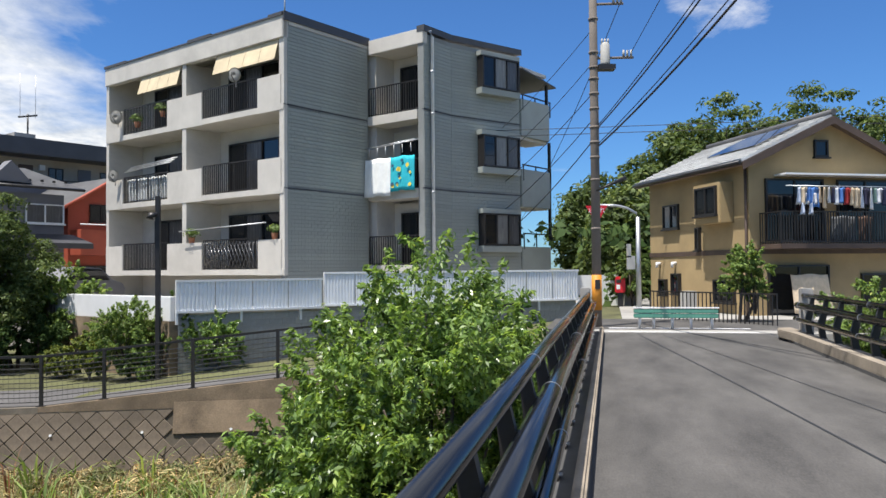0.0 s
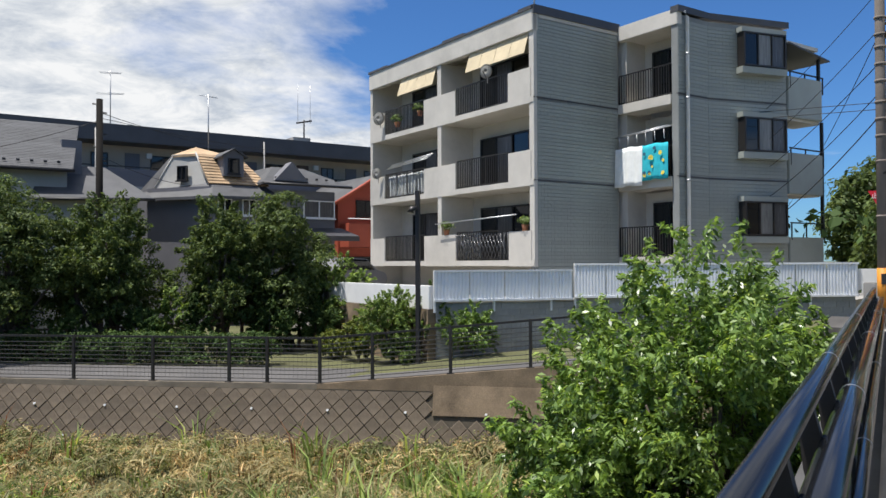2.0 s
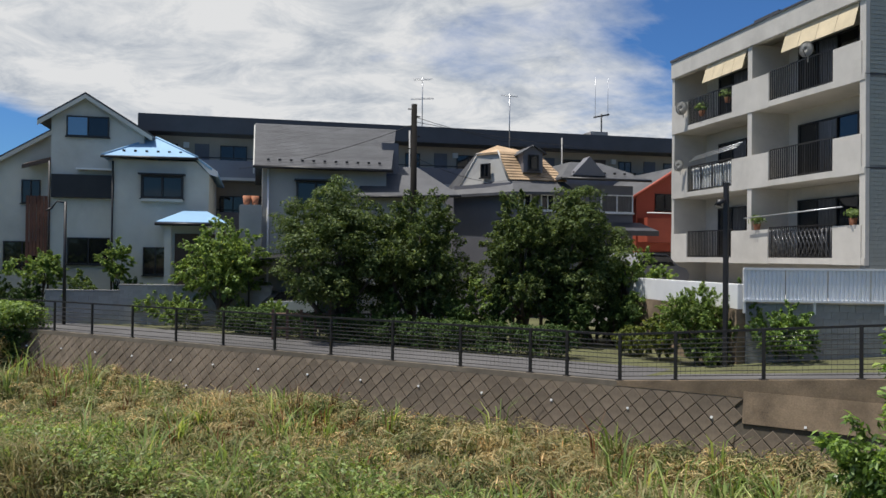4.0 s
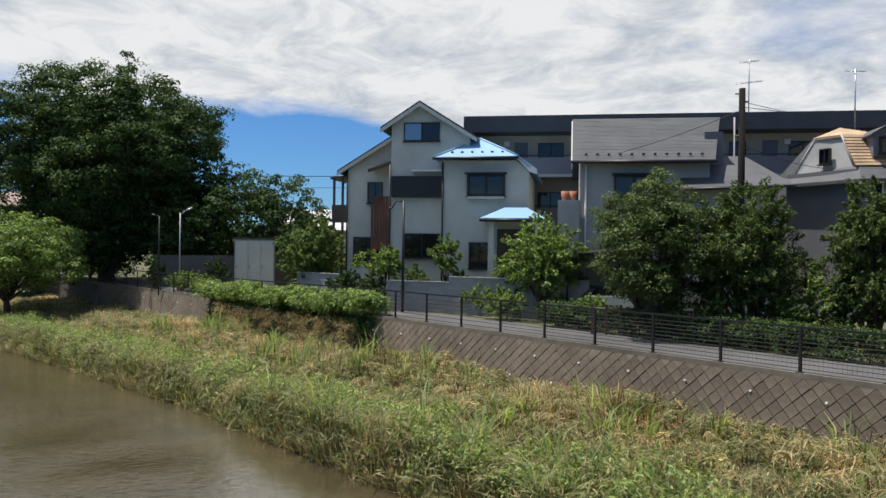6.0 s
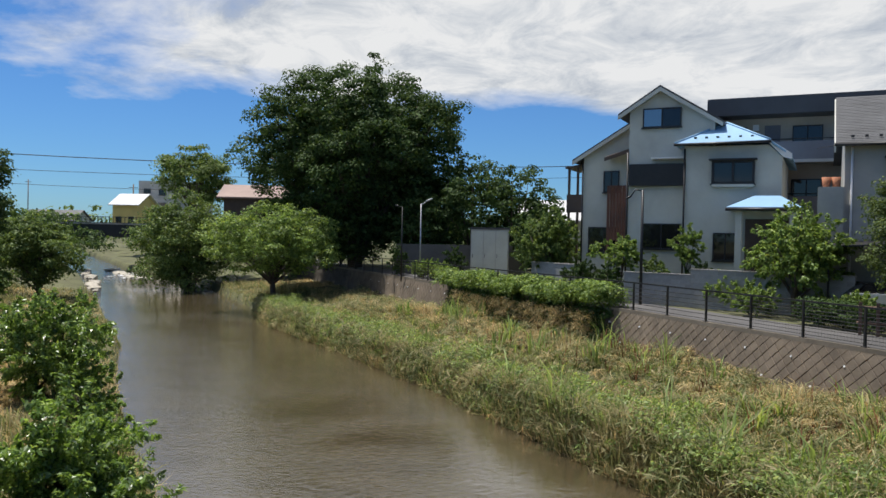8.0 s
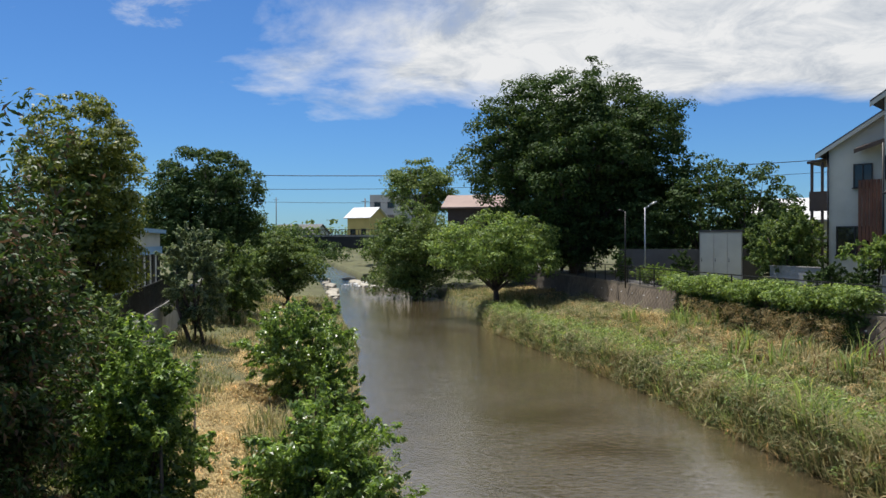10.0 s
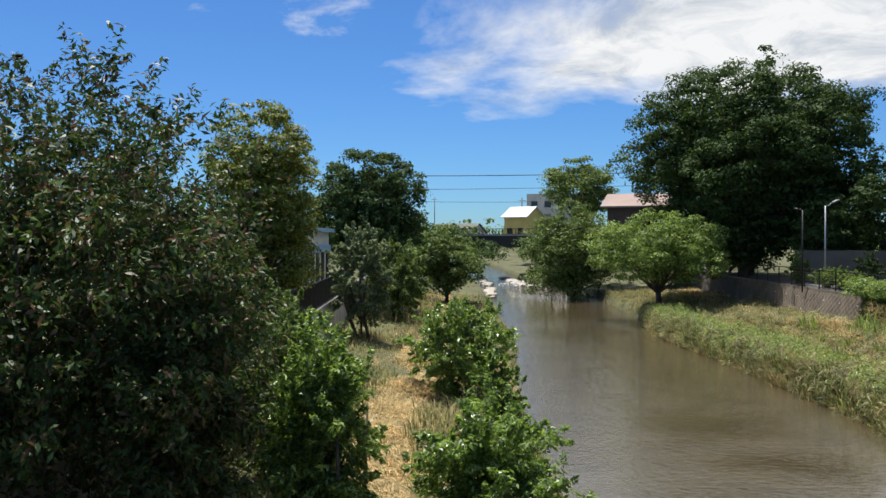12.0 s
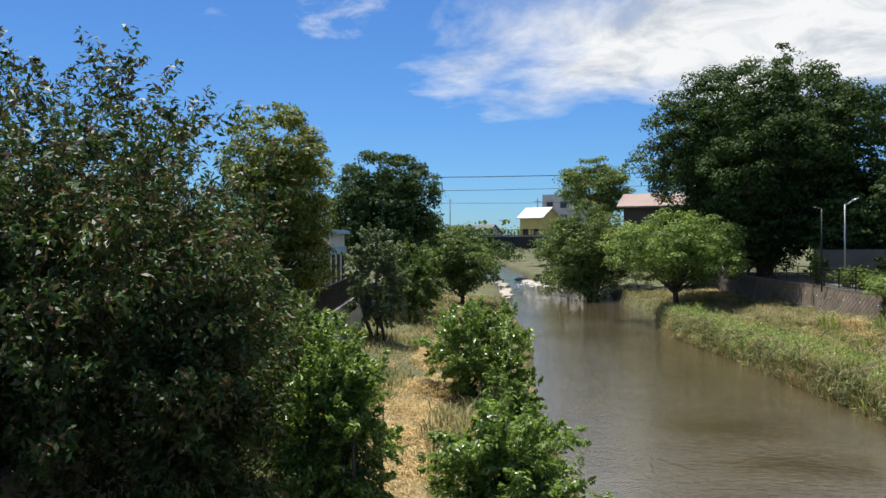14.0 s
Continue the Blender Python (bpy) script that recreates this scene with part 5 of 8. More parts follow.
tree("park_tree", "dark green clipped park tree beside the path", hood_pt(2.8, 27.6), 5.5, 2.5, M_LF_PARK, 41, 0.125, 520, 78, 13, 0.08, group=park, stems=3, lobe=0.27, aspect=0.42)
tree("park_tree", "dark green clipped park tree beside the path", hood_pt(5.7, 27.2), 5.2, 2.2, M_LF_PARK, 43, 0.125, 480, 78, 13, 0.08, group=park, stems=3, lobe=0.27, aspect=0.42)
tree("park_tree", "dark green clipped park tree beside the path", hood_pt(9.0, 25.8), 5.2, 1.9, M_LF_PARK, 51, 0.125, 420, 78, 12, 0.1, group=park, stems=3, lobe=0.27, aspect=0.42)
tree("park_tree", "dark green clipped park tree beside the path", hood_pt(11.0, 25.6), 5.6, 1.9, M_LF_PARK, 53, 0.125, 420, 78, 12, 0.08, group=park, stems=3, lobe=0.27, aspect=0.42)
tree("park_tree", "bright green park bush-tree beside the path", hood_pt(12.9, 25.2), 3.4, 1.5, M_LF_BRIGHT, 55, 0.14, 240, 50, 8, 0.05, group=park)
tree("garden_tree", "round loose green garden tree by the boundary wall", hood_pt(-1.4, 33.6), 4.3, 2.0, M_LF_BRIGHT, 61, 0.15, 330, 55, 10, 0.08)
tree("garden_tree", "dark green garden tree by the block wall", hood_pt(-14.3, 41.5), 4.6, 2.2, M_LF_MID, 63, 0.17, 330, 55, 10, 0.08)
tree("garden_tree", "young light green garden tree", hood_pt(-6.0, 36.8), 3.6, 0.9, M_LF_BRIGHT, 65, 0.13, 110, 45, 6, 0.4, trunk=0.04)
tree("garden_tree", "low light green garden tree", hood_pt(-9.2, 37.5), 3.1, 1.3, M_LF_BRIGHT, 67, 0.13, 130, 45, 7, 0.45, trunk=0.04)
for i, (x, y, h, s, m, lb) in enumerate(((-7.4, 36.4, 2.2, 1.0, M_LF_MID, "small flowering garden bush"), (-11.2, 38.0, 2.0, 1.1, M_LF_DARK, "dark garden bush before the house wall"), (-9.6, 36.6, 1.8, 1.0, M_LF_DARK, "dark garden bush before the house wall"), (-5.4, 36.4, 1.9, 1.1, M_LF_DARK, "dark garden bush before the house wall"), (-2.6, 34.9, 1.5, 1.0, M_LF_MID, "green garden bush behind the wall"), (-4.4, 35.2, 1.7, 1.2, M_LF_BRIGHT, "light green garden bush behind the wall"), (0.6, 30.4, 1.3, 0.9, M_LF_BRIGHT, "ragged green weeds beside the path"),
                                          (-3.0, 32.6, 1.3, 1.0, M_LF_BRIGHT, "ragged green weeds beside the path"), (7.4, 25.9, 2.2, 0.8, M_LF_BRIGHT, "clipped light green bush"), (4.4, 25.8, 1.9, 0.55, M_LF_DARK, "clipped dark cone-shaped yew bush"),
                                          (8.0, 25.2, 2.0, 0.6, M_LF_DARK, "clipped dark bush under the park trees"), (6.2, 25.4, 1.7, 0.8, M_LF_DARK, "dark bush under the park trees"), (10.2, 24.4, 1.8, 1.1, M_LF_DARK, "dark hedge bush under the park trees"), (11.8, 24.4, 1.7, 1.0, M_LF_DARK, "dark hedge bush under the park trees"))):
    tree("garden_bush", lb, hood_pt(x, y), h, s, m, 100 + 3 * i, 0.11, 150, 45, 7, 0.0, trunk=0.03, category="bush")
# topiary and shrubs below the apartment house
tree("topiary_bush", "clipped round dark green topiary bush", (-8.7, 21.3, -1.35), 2.25, 0.95, M_LF_BRIGHT, 71, 0.07, 420, 60, 14, 0.0, trunk=0.05, category="bush", clump_r=0.14)
for i, (x, y, h, s, m) in enumerate(((-7.75, 21.3, 2.25, 0.8, M_LF_MID), (-6.3, 20.9, 1.6, 0.95, M_LF_FORE), (-9.95, 21.0, 1.35, 0.6, M_LF_YEL), (-8.3, 20.3, 0.8, 0.6, M_LF_MID), (-11.1, 21.6, 0.9, 0.6, M_LF_YEL))):
    tree("verge_shrub", "loose green shrub on the verge below the white fence", (x, y + 0.55, gz_at(x, y)), h, s, m, 160 + 3 * i, 0.1, 150, 50, 7, 0.0, trunk=0.03, category="shrub")
# over the bridge
tree("house_tree", "small bright garden tree before the tan house", (8.45, 21.9, -0.4), 2.75, 0.8, M_LF_BRIGHT, 81, 0.09, 190, 55, 9, 0.3, trunk=0.05, stems=2)
tree("house_tree", "light green garden shrub behind the far railing", (9.7, 17.6, -1.2), 2.4, 1.3, M_LF_BRIGHT, 83, 0.11, 170, 45, 8, 0.1, trunk=0.05)
tree("house_tree", "dark garden shrub beside the pale wall", (7.6, 31.5, -0.1), 2.4, 1.0, M_LF_MID, 85, 0.14, 120, 40, 7, 0.05, trunk=0.05)
for i, (x, y, h, s) in enumerate(((12.0, 60, 9.0, 3.8), (16.5, 57, 12.0, 4.6), (21, 58, 15.0, 6.0), (27.5, 57, 15.2, 6.8), (35, 58, 14.8, 7.4), (11, 44, 6.8, 3.6), (43, 60, 14, 8))):
    tree("wood_tree", "large green broadleaf tree in the wood behind the houses", (x, y, -0.5), h, s, M_LF_PARK, 200 + 5 * i, 0.38, 560, 46, 34, 0.0, trunk=0.3, clump_r=0.8, group="wood behind the tan house", lobe=0.24)
# behind the white house and the great tree
for i, (x, y, h, s, m) in enumerate(((-62, 14.6, 9.6, 4.2, M_LF_DARK), (-59.4, 17.6, 8.8, 3.6, M_LF_DARK), (-66, 12.5, 11.5, 4.6, M_LF_DARK), (-52.5, 17.5, 5.2, 2.6, M_LF_DARK), (-62, 10.5, 6.5, 3.6, M_LF_DARK), (-65.5, 5.6, 5.4, 3.8, M_LF_DARK), (-70, 3.4, 6.2, 4.2, M_LF_DARK), (-74, 5, 7, 5, M_LF_DARK), (-75, 12, 8.0, 5, M_LF_DARK))):
    tree("backing_tree", "dark green tree in the grounds upstream", (x, y, -1.4), h, s, m, 240 + 5 * i, 0.29, 190, 40, 14, 0.0, trunk=0.15, lobe=0.26)
# south bank
tree("oleander_thicket", "tall dark thicket of narrow leaves with dull red flower clusters", (-10.0, -9.6, -3.2), 7.4, 3.5, M_LF_OLEA, 91, 0.115, 1500, 66, 26, 0.0, trunk=0.1, aspect=0.36, stems=4, clump_r=0.42, shoots=True, top=0.6)
tree("oleander_thicket", "tall dark thicket of narrow leaves", (-8.4, -10.6, -3.0), 7.4, 2.6, M_LF_OLEA, 94, 0.115, 760, 60, 15, 0.0, trunk=0.1, aspect=0.33, stems=4, clump_r=0.42, shoots=True, top=0.6)
tree("oleander_thicket", "dark thicket of narrow leaves behind the taller one", (-13.6, -9.4, -3.2), 6.3, 1.7, M_LF_OLEA, 92, 0.115, 500, 66, 14, 0.0, trunk=0.1, aspect=0.33, stems=3, clump_r=0.38, shoots=True, top=0.55)
tree("oleander_thicket", "dark thicket of narrow leaves with red flower clusters", (-9.7, -6.85, -3.4), 5.1, 1.15, M_LF_OLEA, 97, 0.11, 440, 66, 12, 0.0, trunk=0.07, aspect=0.33, stems=3, clump_r=0.34)
tree("bank_shrub", "leafy green shrub on the river bank", (-11.9, -6.0, -3.5), 3.8, 0.98, M_LF_FORE, 301, 0.1, 380, 90, 12, 0.0, trunk=0.06, category="shrub", stems=3, clump_r=0.24, aspect=0.36)
tree("bank_shrub", "bright green shrub at the water's edge", (-12.2, -3.3, -3.7), 3.0, 1.15, M_LF_FORE, 305, 0.1, 330, 90, 12, 0.0, trunk=0.06, category="shrub", stems=3, clump_r=0.25, aspect=0.36)
tree("bank_shrub", "round green shrub at the water's edge", (-26.1, -7.4, -3.7), 3.4, 1.8, M_LF_FORE, 309, 0.12, 360, 70, 12, 0.0, trunk=0.06, category="shrub", stems=3, aspect=0.42)
tree("bank_shrub", "low green shrub by the bank path", (-21.5, -5.2, -3.7), 2.2, 0.9, M_LF_FORE, 313, 0.12, 200, 55, 8, 0.0, trunk=0.05, category="shrub", stems=2, aspect=0.42)
tree("bank_tree", "small pale green tree on the grassy bank", (-34.3, -14.1, -3.3), 5.6, 1.7, M_LF_PALE, 317, 0.16, 300, 55, 12, 0.1, trunk=0.08, stems=3, lobe=0.25, shoots=True)
tree("bank_tree", "dense olive green tree on the south bank", (-25.2, -14.2, -1.5), 7.6, 2.45, M_LF_YEL, 321, 0.135, 900, 55, 26, 0.05, trunk=0.16, clump_r=0.3, lobe=0.25, top=0.6)
tree("bank_tree", "dark green tree on the south bank", (-50.0, -19.6, -1.5), 8.9, 4.4, M_LF_DARK, 325, 0.22, 780, 60, 26, 0.05, trunk=0.22, clump_r=0.5, lobe=0.25, top=0.6)
tree("bank_tree", "green tree leaning over the far south bank", (-62, -17.6, -3.3), 6.0, 3.4, M_LF_MID, 329, 0.22, 340, 60, 16, 0.0, trunk=0.16, lobe=0.26)
tree("bank_tree", "green tree on the south bank", (-44, -15.8, -3.2), 4.6, 2.3, M_LF_MID, 333, 0.18, 240, 55, 12, 0.0, trunk=0.1, lobe=0.26)
tree("bank_tree", "leafy green bush below the wall", (-17.5, -9.6, -3.2), 3.6, 1.7, M_LF_MID, 337, 0.12, 260, 60, 10, 0.0, trunk=0.08, stems=2)

# ---- riverside fence ----
fence = thing("riverside_fence", "dark brown metal wire fence along the river path", "fence")
post_x = list(np.arange(-30.29 - 2.13 * 33, -11.3, 2.13)) + [-11.26, -10.29, -8.97, -7.66, -5.77, -3.9, -2.0, -0.1, 1.8]
bm = bm_new()
box(bm, -0.035, 0.035, -0.03, 0.03, 0.0, 1.13)
box(bm, -0.09, 0.09, -0.06, 0.06, 0.0, 0.02)
post_me = mesh_of("post", bm, M_DARK)


def fence_spot(x):
    return Vector((x, float(np.interp(x, XW, YWALL)) + 0.03, max(-1.385, float(north_z(x)) + 0.03)))


for x in post_x:
    piece("post", post_me, fence, Matrix.Translation(fence_spot(x)))
for x0, x1 in zip(post_x, post_x[1:]):
    a, b = fence_spot(x0), fence_spot(x1)
    d = (b - a)
    upv = Vector((0, 0, 1))

    def rod(bm, p, q, r):
        n = Vector((0, 1, 0)) * r
        z = upv * r if abs((q - p).z) < 0.5 else Vector((1, 0, 0)) * r
        ring = [(n + z), (n - z), (-n - z), (-n + z)]
        v0 = [bm.verts.new(p + k) for k in ring]
        v1 = [bm.verts.new(q + k) for k in ring]
        for i in range(4):
            bm.faces.new((v0[i], v0[(i + 1) % 4], v1[(i + 1) % 4], v1[i]))

    bm = bm_new()
    rod(bm, a + upv * 1.1, b + upv * 1.1, 0.026)
    top = part("top_rail", bm, M_DARK, fence)
    bm = bm_new()
    rows_n = 9 if x0 > -24 else 6
    for k in range(rows_n):
        z = 0.1 + 0.95 * k / rows_n
        rod(bm, a + upv * z, b + upv * z, 0.0085 if x0 > -24 else 0.011)
    if x0 > -24:
        k = max(2, int(d.length / 0.11))
        for i in range(1, k):
            p = a.lerp(b, i / k)
            rod(bm, p + upv * 0.08, p + upv * 1.08, 0.002)
    tagged(part("wire_panel", bm, M_WIRE, top), kind="stuff")

# ---- diamond blocks of the river wall ----
def block_frame(x, z):
    """Frame on the sloping face at x, height z: local x along the wall, y up the slope, z out of it."""
    y = float(np.interp(x, XW, YWALL)) - 0.02 - (-1.52 - z) * 0.192
    y1 = float(np.interp(x + 0.5, XW, YWALL)) - float(np.interp(x - 0.5, XW, YWALL))
    tx = Vector((1, y1, 0)).normalized()
    tu = Vector((0, 0.192, 1)).normalized()
    tn = tx.cross(tu).normalized()
    return Matrix(((tx.x, tu.x, tn.x, x), (tx.y, tu.y, tn.y, y), (tx.z, tu.z, tn.z, z), (0, 0, 0, 1)))


def block_bm(bm, m=None, grow=1.0):
    R, r = 0.199 * grow, 0.182 * grow
    lo = [bm.verts.new(p) for p in ((R, 0, -0.02), (0, R, -0.02), (-R, 0, -0.02), (0, -R, -0.02))]
    mi = [bm.verts.new(p) for p in ((R, 0, 0.02), (0, R, 0.02), (-R, 0, 0.02), (0, -R, 0.02))]
    hi = [bm.verts.new(p) for p in ((r, 0, 0.034), (0, r, 0.034), (-r, 0, 0.034), (0, -r, 0.034))]
    if m is not None:
        for v in lo + mi + hi:
            v.co = m @ v.co
    bm.faces.new(hi)
    for u, w in ((lo, mi), (mi, hi)):
        for i in range(4):
            bm.faces.new((u[i], u[(i + 1) % 4], w[(i + 1) % 4], w[i]))


PITCH = 0.41
bm = bm_new()
block_bm(bm)
block_me = mesh_of("block", bm, M_BLOCK)
far_v, far_f = [], []
tpl = [v.co.copy() for v in block_me.vertices]
tpf = [list(p.vertices) for p in block_me.polygons]
rngb = np.random.default_rng(5)
near_count = 0
k = 0
x = -66.0
while x < 2.3:
    for r in range(9):
        z = -1.72 - r * PITCH / 2
        xx = x + (PITCH / 2 if r % 2 else 0)
        if xx > -6.2 and z > -2.2:
            continue
        if z < -3.35 or (-44 < xx < -31.5 and z > -2.6):
            continue
        m = block_frame(xx, z) @ pose(0, 0, float(rngb.normal() * 0.004), float(rngb.normal() * 0.8), float(rngb.normal() * 0.8), 0)
        if xx > -18.5 and near_count < 300:
            piece("block", block_me, wall_n, m)
            near_count += 1
        else:
            off = len(far_v)
            far_v.extend(tuple(m @ v) for v in tpl)
            far_f.extend([i + off for i in f] for f in tpf)
    x += PITCH
for i in range(int(68.0 / PITCH)):
    xx = -66.0 + PITCH * (i + 0.5)
    if xx > -6.2 or -44 < xx < -31.5:
        continue
    m = block_frame(xx, -1.53)
    off = len(far_v)
    for h_, g_ in ((-0.02, 0.199), (0.02, 0.199), (0.034, 0.182)):
        far_v.extend(tuple(m @ Vector(q)) for q in ((-g_, 0, h_), (0, -g_, h_), (g_, 0, h_)))
    far_f.append([off + 6, off + 7, off + 8])
    for lo_ in (off, off + 3):
        for j in range(2):
            far_f.append([lo_ + j, lo_ + j + 1, lo_ + j + 4, lo_ + j + 3])
me = bpy.data.meshes.new("far_block")
me.from_pydata(far_v, [], far_f)
me.materials.append(M_BLOCK)
fb = new("far_block", me)
fb.parent = wall_n
tagged(fb, kind="stuff")
# drain holes with white pipes
bm = bm_new()
tube(bm, [(0, 0, -0.02), (0, 0, 0.045)], [0.035, 0.03], 8)
weep_me = mesh_of("weep_pipe", bm, M_WHITE)
for x in np.arange(-60, -3, 1.9):
    for z in (-2.0, -2.75):
        piece("weep_pipe", weep_me, wall_n, block_frame(float(x) + (0.9 if z < -2.5 else 0), z) @ Matrix.Translation((0, 0, 0.02)))


# ---- grass ----
def patch_noise(x, y):
    return np.sin(x * 0.31 + 2 * np.sin(y * 0.23)) + np.sin(y * 0.55 - x * 0.17 + 1.0) + 0.7 * np.sin(x * 1.1 + y * 0.9) + 0.5 * np.sin(2.3 * x - 1.7 * y)


def grass_stuff(name, label, px, py, material, per, height, lean, seed, width=0.012, clump=0.12, dz=0.0):
    rng = np.random.default_rng(seed)
    n = len(px)
    bx = np.repeat(px, per) + rng.normal(size=n * per) * clump
    by = np.repeat(py, per) + rng.normal(size=n * per) * clump
    bz = bank_z(bx, by) - 0.02 + dz
    tuft = np.repeat(0.6 + 0.7 * rng.random(n), per)
    h = height * tuft * (0.5 + 0.7 * rng.random(n * per)) * np.repeat(np.clip(0.95 + 0.4 * patch_noise(px * 1.7, py * 1.7), 0.35, 2.0), per)
    a = np.arctan2(by - np.repeat(py, per), bx - np.repeat(px, per)) + rng.normal(size=n * per) * 0.7
    ln = lean * h * (0.4 + rng.random(n * per))
    w = width * (0.7 + 0.8 * rng.random(n * per))
    sa = a + np.pi / 2 + rng.normal(size=n * per) * 0.5
    b0 = np.stack([bx - np.cos(sa) * w, by - np.sin(sa) * w, bz], 1)
    b1 = np.stack([bx + np.cos(sa) * w, by + np.sin(sa) * w, bz], 1)
    mid = np.stack([bx + np.cos(a) * ln * 0.3, by + np.sin(a) * ln * 0.3, bz + h * 0.6], 1)
    m0 = mid - np.stack([np.cos(sa) * w, np.sin(sa) * w, 0 * w], 1) * 0.8
    m1 = mid + np.stack([np.cos(sa) * w, np.sin(sa) * w, 0 * w], 1) * 0.8
    tip = np.stack([bx + np.cos(a) * ln, by + np.sin(a) * ln, bz + h * (1 - 0.3 * lean)], 1)
    v = np.stack([b0, b1, m1, m0, tip], 1).reshape(-1, 3)
    k = n * per
    i5 = np.arange(k) * 5
    quad = np.stack([i5, i5 + 1, i5 + 2, i5 + 3], 1)
    tri = np.stack([i5 + 3, i5 + 2, i5 + 4, i5 + 4], 1)
    me = bpy.data.meshes.new(name)
    me.vertices.add(len(v))
    me.vertices.foreach_set("co", v.astype(np.float32).ravel())
    loops = np.concatenate([quad, tri[:, :3]], 1).ravel()
    me.loops.add(len(loops))
    me.loops.foreach_set("vertex_index", loops.astype(np.int32))
    me.polygons.add(2 * k)
    start = np.stack([np.arange(k) * 7, np.arange(k) * 7 + 4], 1).ravel()
    total = np.tile([4, 3], k)
    me.polygons.foreach_set("loop_start", start.astype(np.int32))
    me.polygons.foreach_set("loop_total", total.astype(np.int32))
    me.update()
    me.materials.append(material)
    return tagged(new(name, me), label, "grass", kind="stuff")


def scatter(n, x0, x1, low, high, seed, power=1.0):
    """Random spots with x in x0..x1 (denser near x1) between two lines over x."""
    rng = np.random.default_rng(seed)
    x = x1 - (x1 - x0) * rng.random(n) ** power
    u = rng.random(n)
    lo, hi = low(x), high(x)
    return x, lo + (hi - lo) * u, u


def north_lo(x):
    return np.interp(x, XR, YRW) + 0.12


def north_hi(x):
    return np.interp(x, XW, YWALL) - 0.4


def south_lo(x):
    return np.interp(x, XLW, YLWALL) + 0.2


def south_hi(x):
    return np.interp(x, XL, YLW) - 0.1


x, y, u = scatter(11500, -78, 1.5, north_lo, north_hi, 1, 1.5)
q = patch_noise(x, y) * 0.35 + (u - 0.45) * 1.6 + np.random.default_rng(2).normal(size=len(x)) * 0.35
dry = q > 0.48
grass_stuff("bank_grass", "knee-high green grass on the river bank", x[~dry], y[~dry], M_GRASS, 9, 0.44, 0.85, 3, 0.017, 0.13)
grass_stuff("dry_grass", "dry straw-coloured grass on the river bank", x[dry], y[dry], M_STRAW, 10, 0.4, 0.95, 4, 0.016, 0.13)
# rank growth hanging over the water's edge
x, _, u = scatter(3200, -60, -8, north_lo, north_hi, 5, 1.3)
y = north_lo(x) + np.abs(np.random.default_rng(6).normal(size=len(x))) * 0.55 - 0.05
grass_stuff("edge_grass", "long pale grass hanging over the water's edge", x, y, M_GRASS, 9, 0.62, 0.75, 7, 0.014)
x, _, u = scatter(1500, -55, -8, north_lo, north_hi, 15, 1.3)
y = north_lo(x) + np.abs(np.random.default_rng(16).normal(size=len(x))) * 0.18 - 0.12
grass_stuff("edge_straw", "bleached dead grass along the water's edge", x, y, M_STRAW, 8, 0.36, 0.9, 17, 0.011, dz=0.05)
x, y, u = scatter(8000, -70, -7, south_lo, south_hi, 8, 1.4)
q = patch_noise(x, y) * 0.3 + np.random.default_rng(9).normal(size=len(x)) * 0.3
track = np.abs(y - (np.interp(x, XL, YLW) - 4.2 + 0.3 * np.sin(x * 0.4))) < 0.85
grass_stuff("bank_grass", "rough green grass on the south bank", x[(q <= 0.3) & ~track], y[(q <= 0.3) & ~track], M_GRASS, 7, 0.45, 0.6, 10, 0.016)
pick = (q > 0.3) | track
grass_stuff("dry_grass", "trodden dry grass along the bank track", x[pick], y[pick], M_STRAW, 8, 0.2, 1.2, 11, 0.013, 0.2)
x, y, u = scatter(5500, -34, -9, lambda v: np.interp(v, XL, YLW) - 5.05 + 0.3 * np.sin(v * 0.4), lambda v: np.interp(v, XL, YLW) - 3.35 + 0.3 * np.sin(v * 0.4), 44, 1.2)
grass_stuff("dry_grass", "flattened straw on the trodden bank track", x, y, M_STRAW, 6, 0.16, 1.6, 45, 0.014, 0.15)
x, y, u = scatter(1500, -9, 2, lambda v: np.interp(v, XLW, YLWALL) + 0.2, lambda v: np.interp(v, XL, YLW) - 0.1, 12)
grass_stuff("bank_grass", "rough green grass below the bridge", x, y, M_GRASS, 7, 0.4, 0.6, 13, 0.016)


# ---- leafy weeds on the north bank, ivy hedge on the wall ----
def weed_clumps(seed, n, x0, x1, off0, off1, h, r):
    rng = np.random.default_rng(seed)
    x = x0 + (x1 - x0) * rng.random(n)
    y = np.interp(x, XR, YRW) + off0 + (off1 - off0) * rng.random(n)
    y = np.minimum(y, np.interp(x, XW, YWALL) - 0.55)
    z = bank_z(x, y) + h * rng.random(n)
    return np.stack([x, y, z, r * (0.6 + 0.8 * rng.random(n))], 1)


ob = new("bank_weed", leaf_cloud("bank_weed", weed_clumps(20, 1250, -58, -5, 0.1, 2.3, 0.85, 0.36), 34, 0.11, M_WEED, 21, aspect=0.4))
tagged(ob, "thick leafy green weeds along the water's edge", "weed", kind="stuff")
ob = new("bank_weed", leaf_cloud("bank_weed", weed_clumps(22, 1100, -50, -3, 1.2, 8.8, 0.55, 0.24), 28, 0.1, M_GRASS, 23, aspect=0.3))
tagged(ob, "scattered leafy weeds in the bank grass", "weed", kind="stuff")
ob = new("grass_tussock", leaf_cloud("grass_tussock", weed_clumps(56, 900, -60, -6, 0.0, 1.6, 0.5, 0.4), 46, 0.36, M_GRASS, 57, aspect=0.09, radial=2.0, up=0.3))
tagged(ob, "long pale tussocks arching over the water's edge", "grass", kind="stuff")
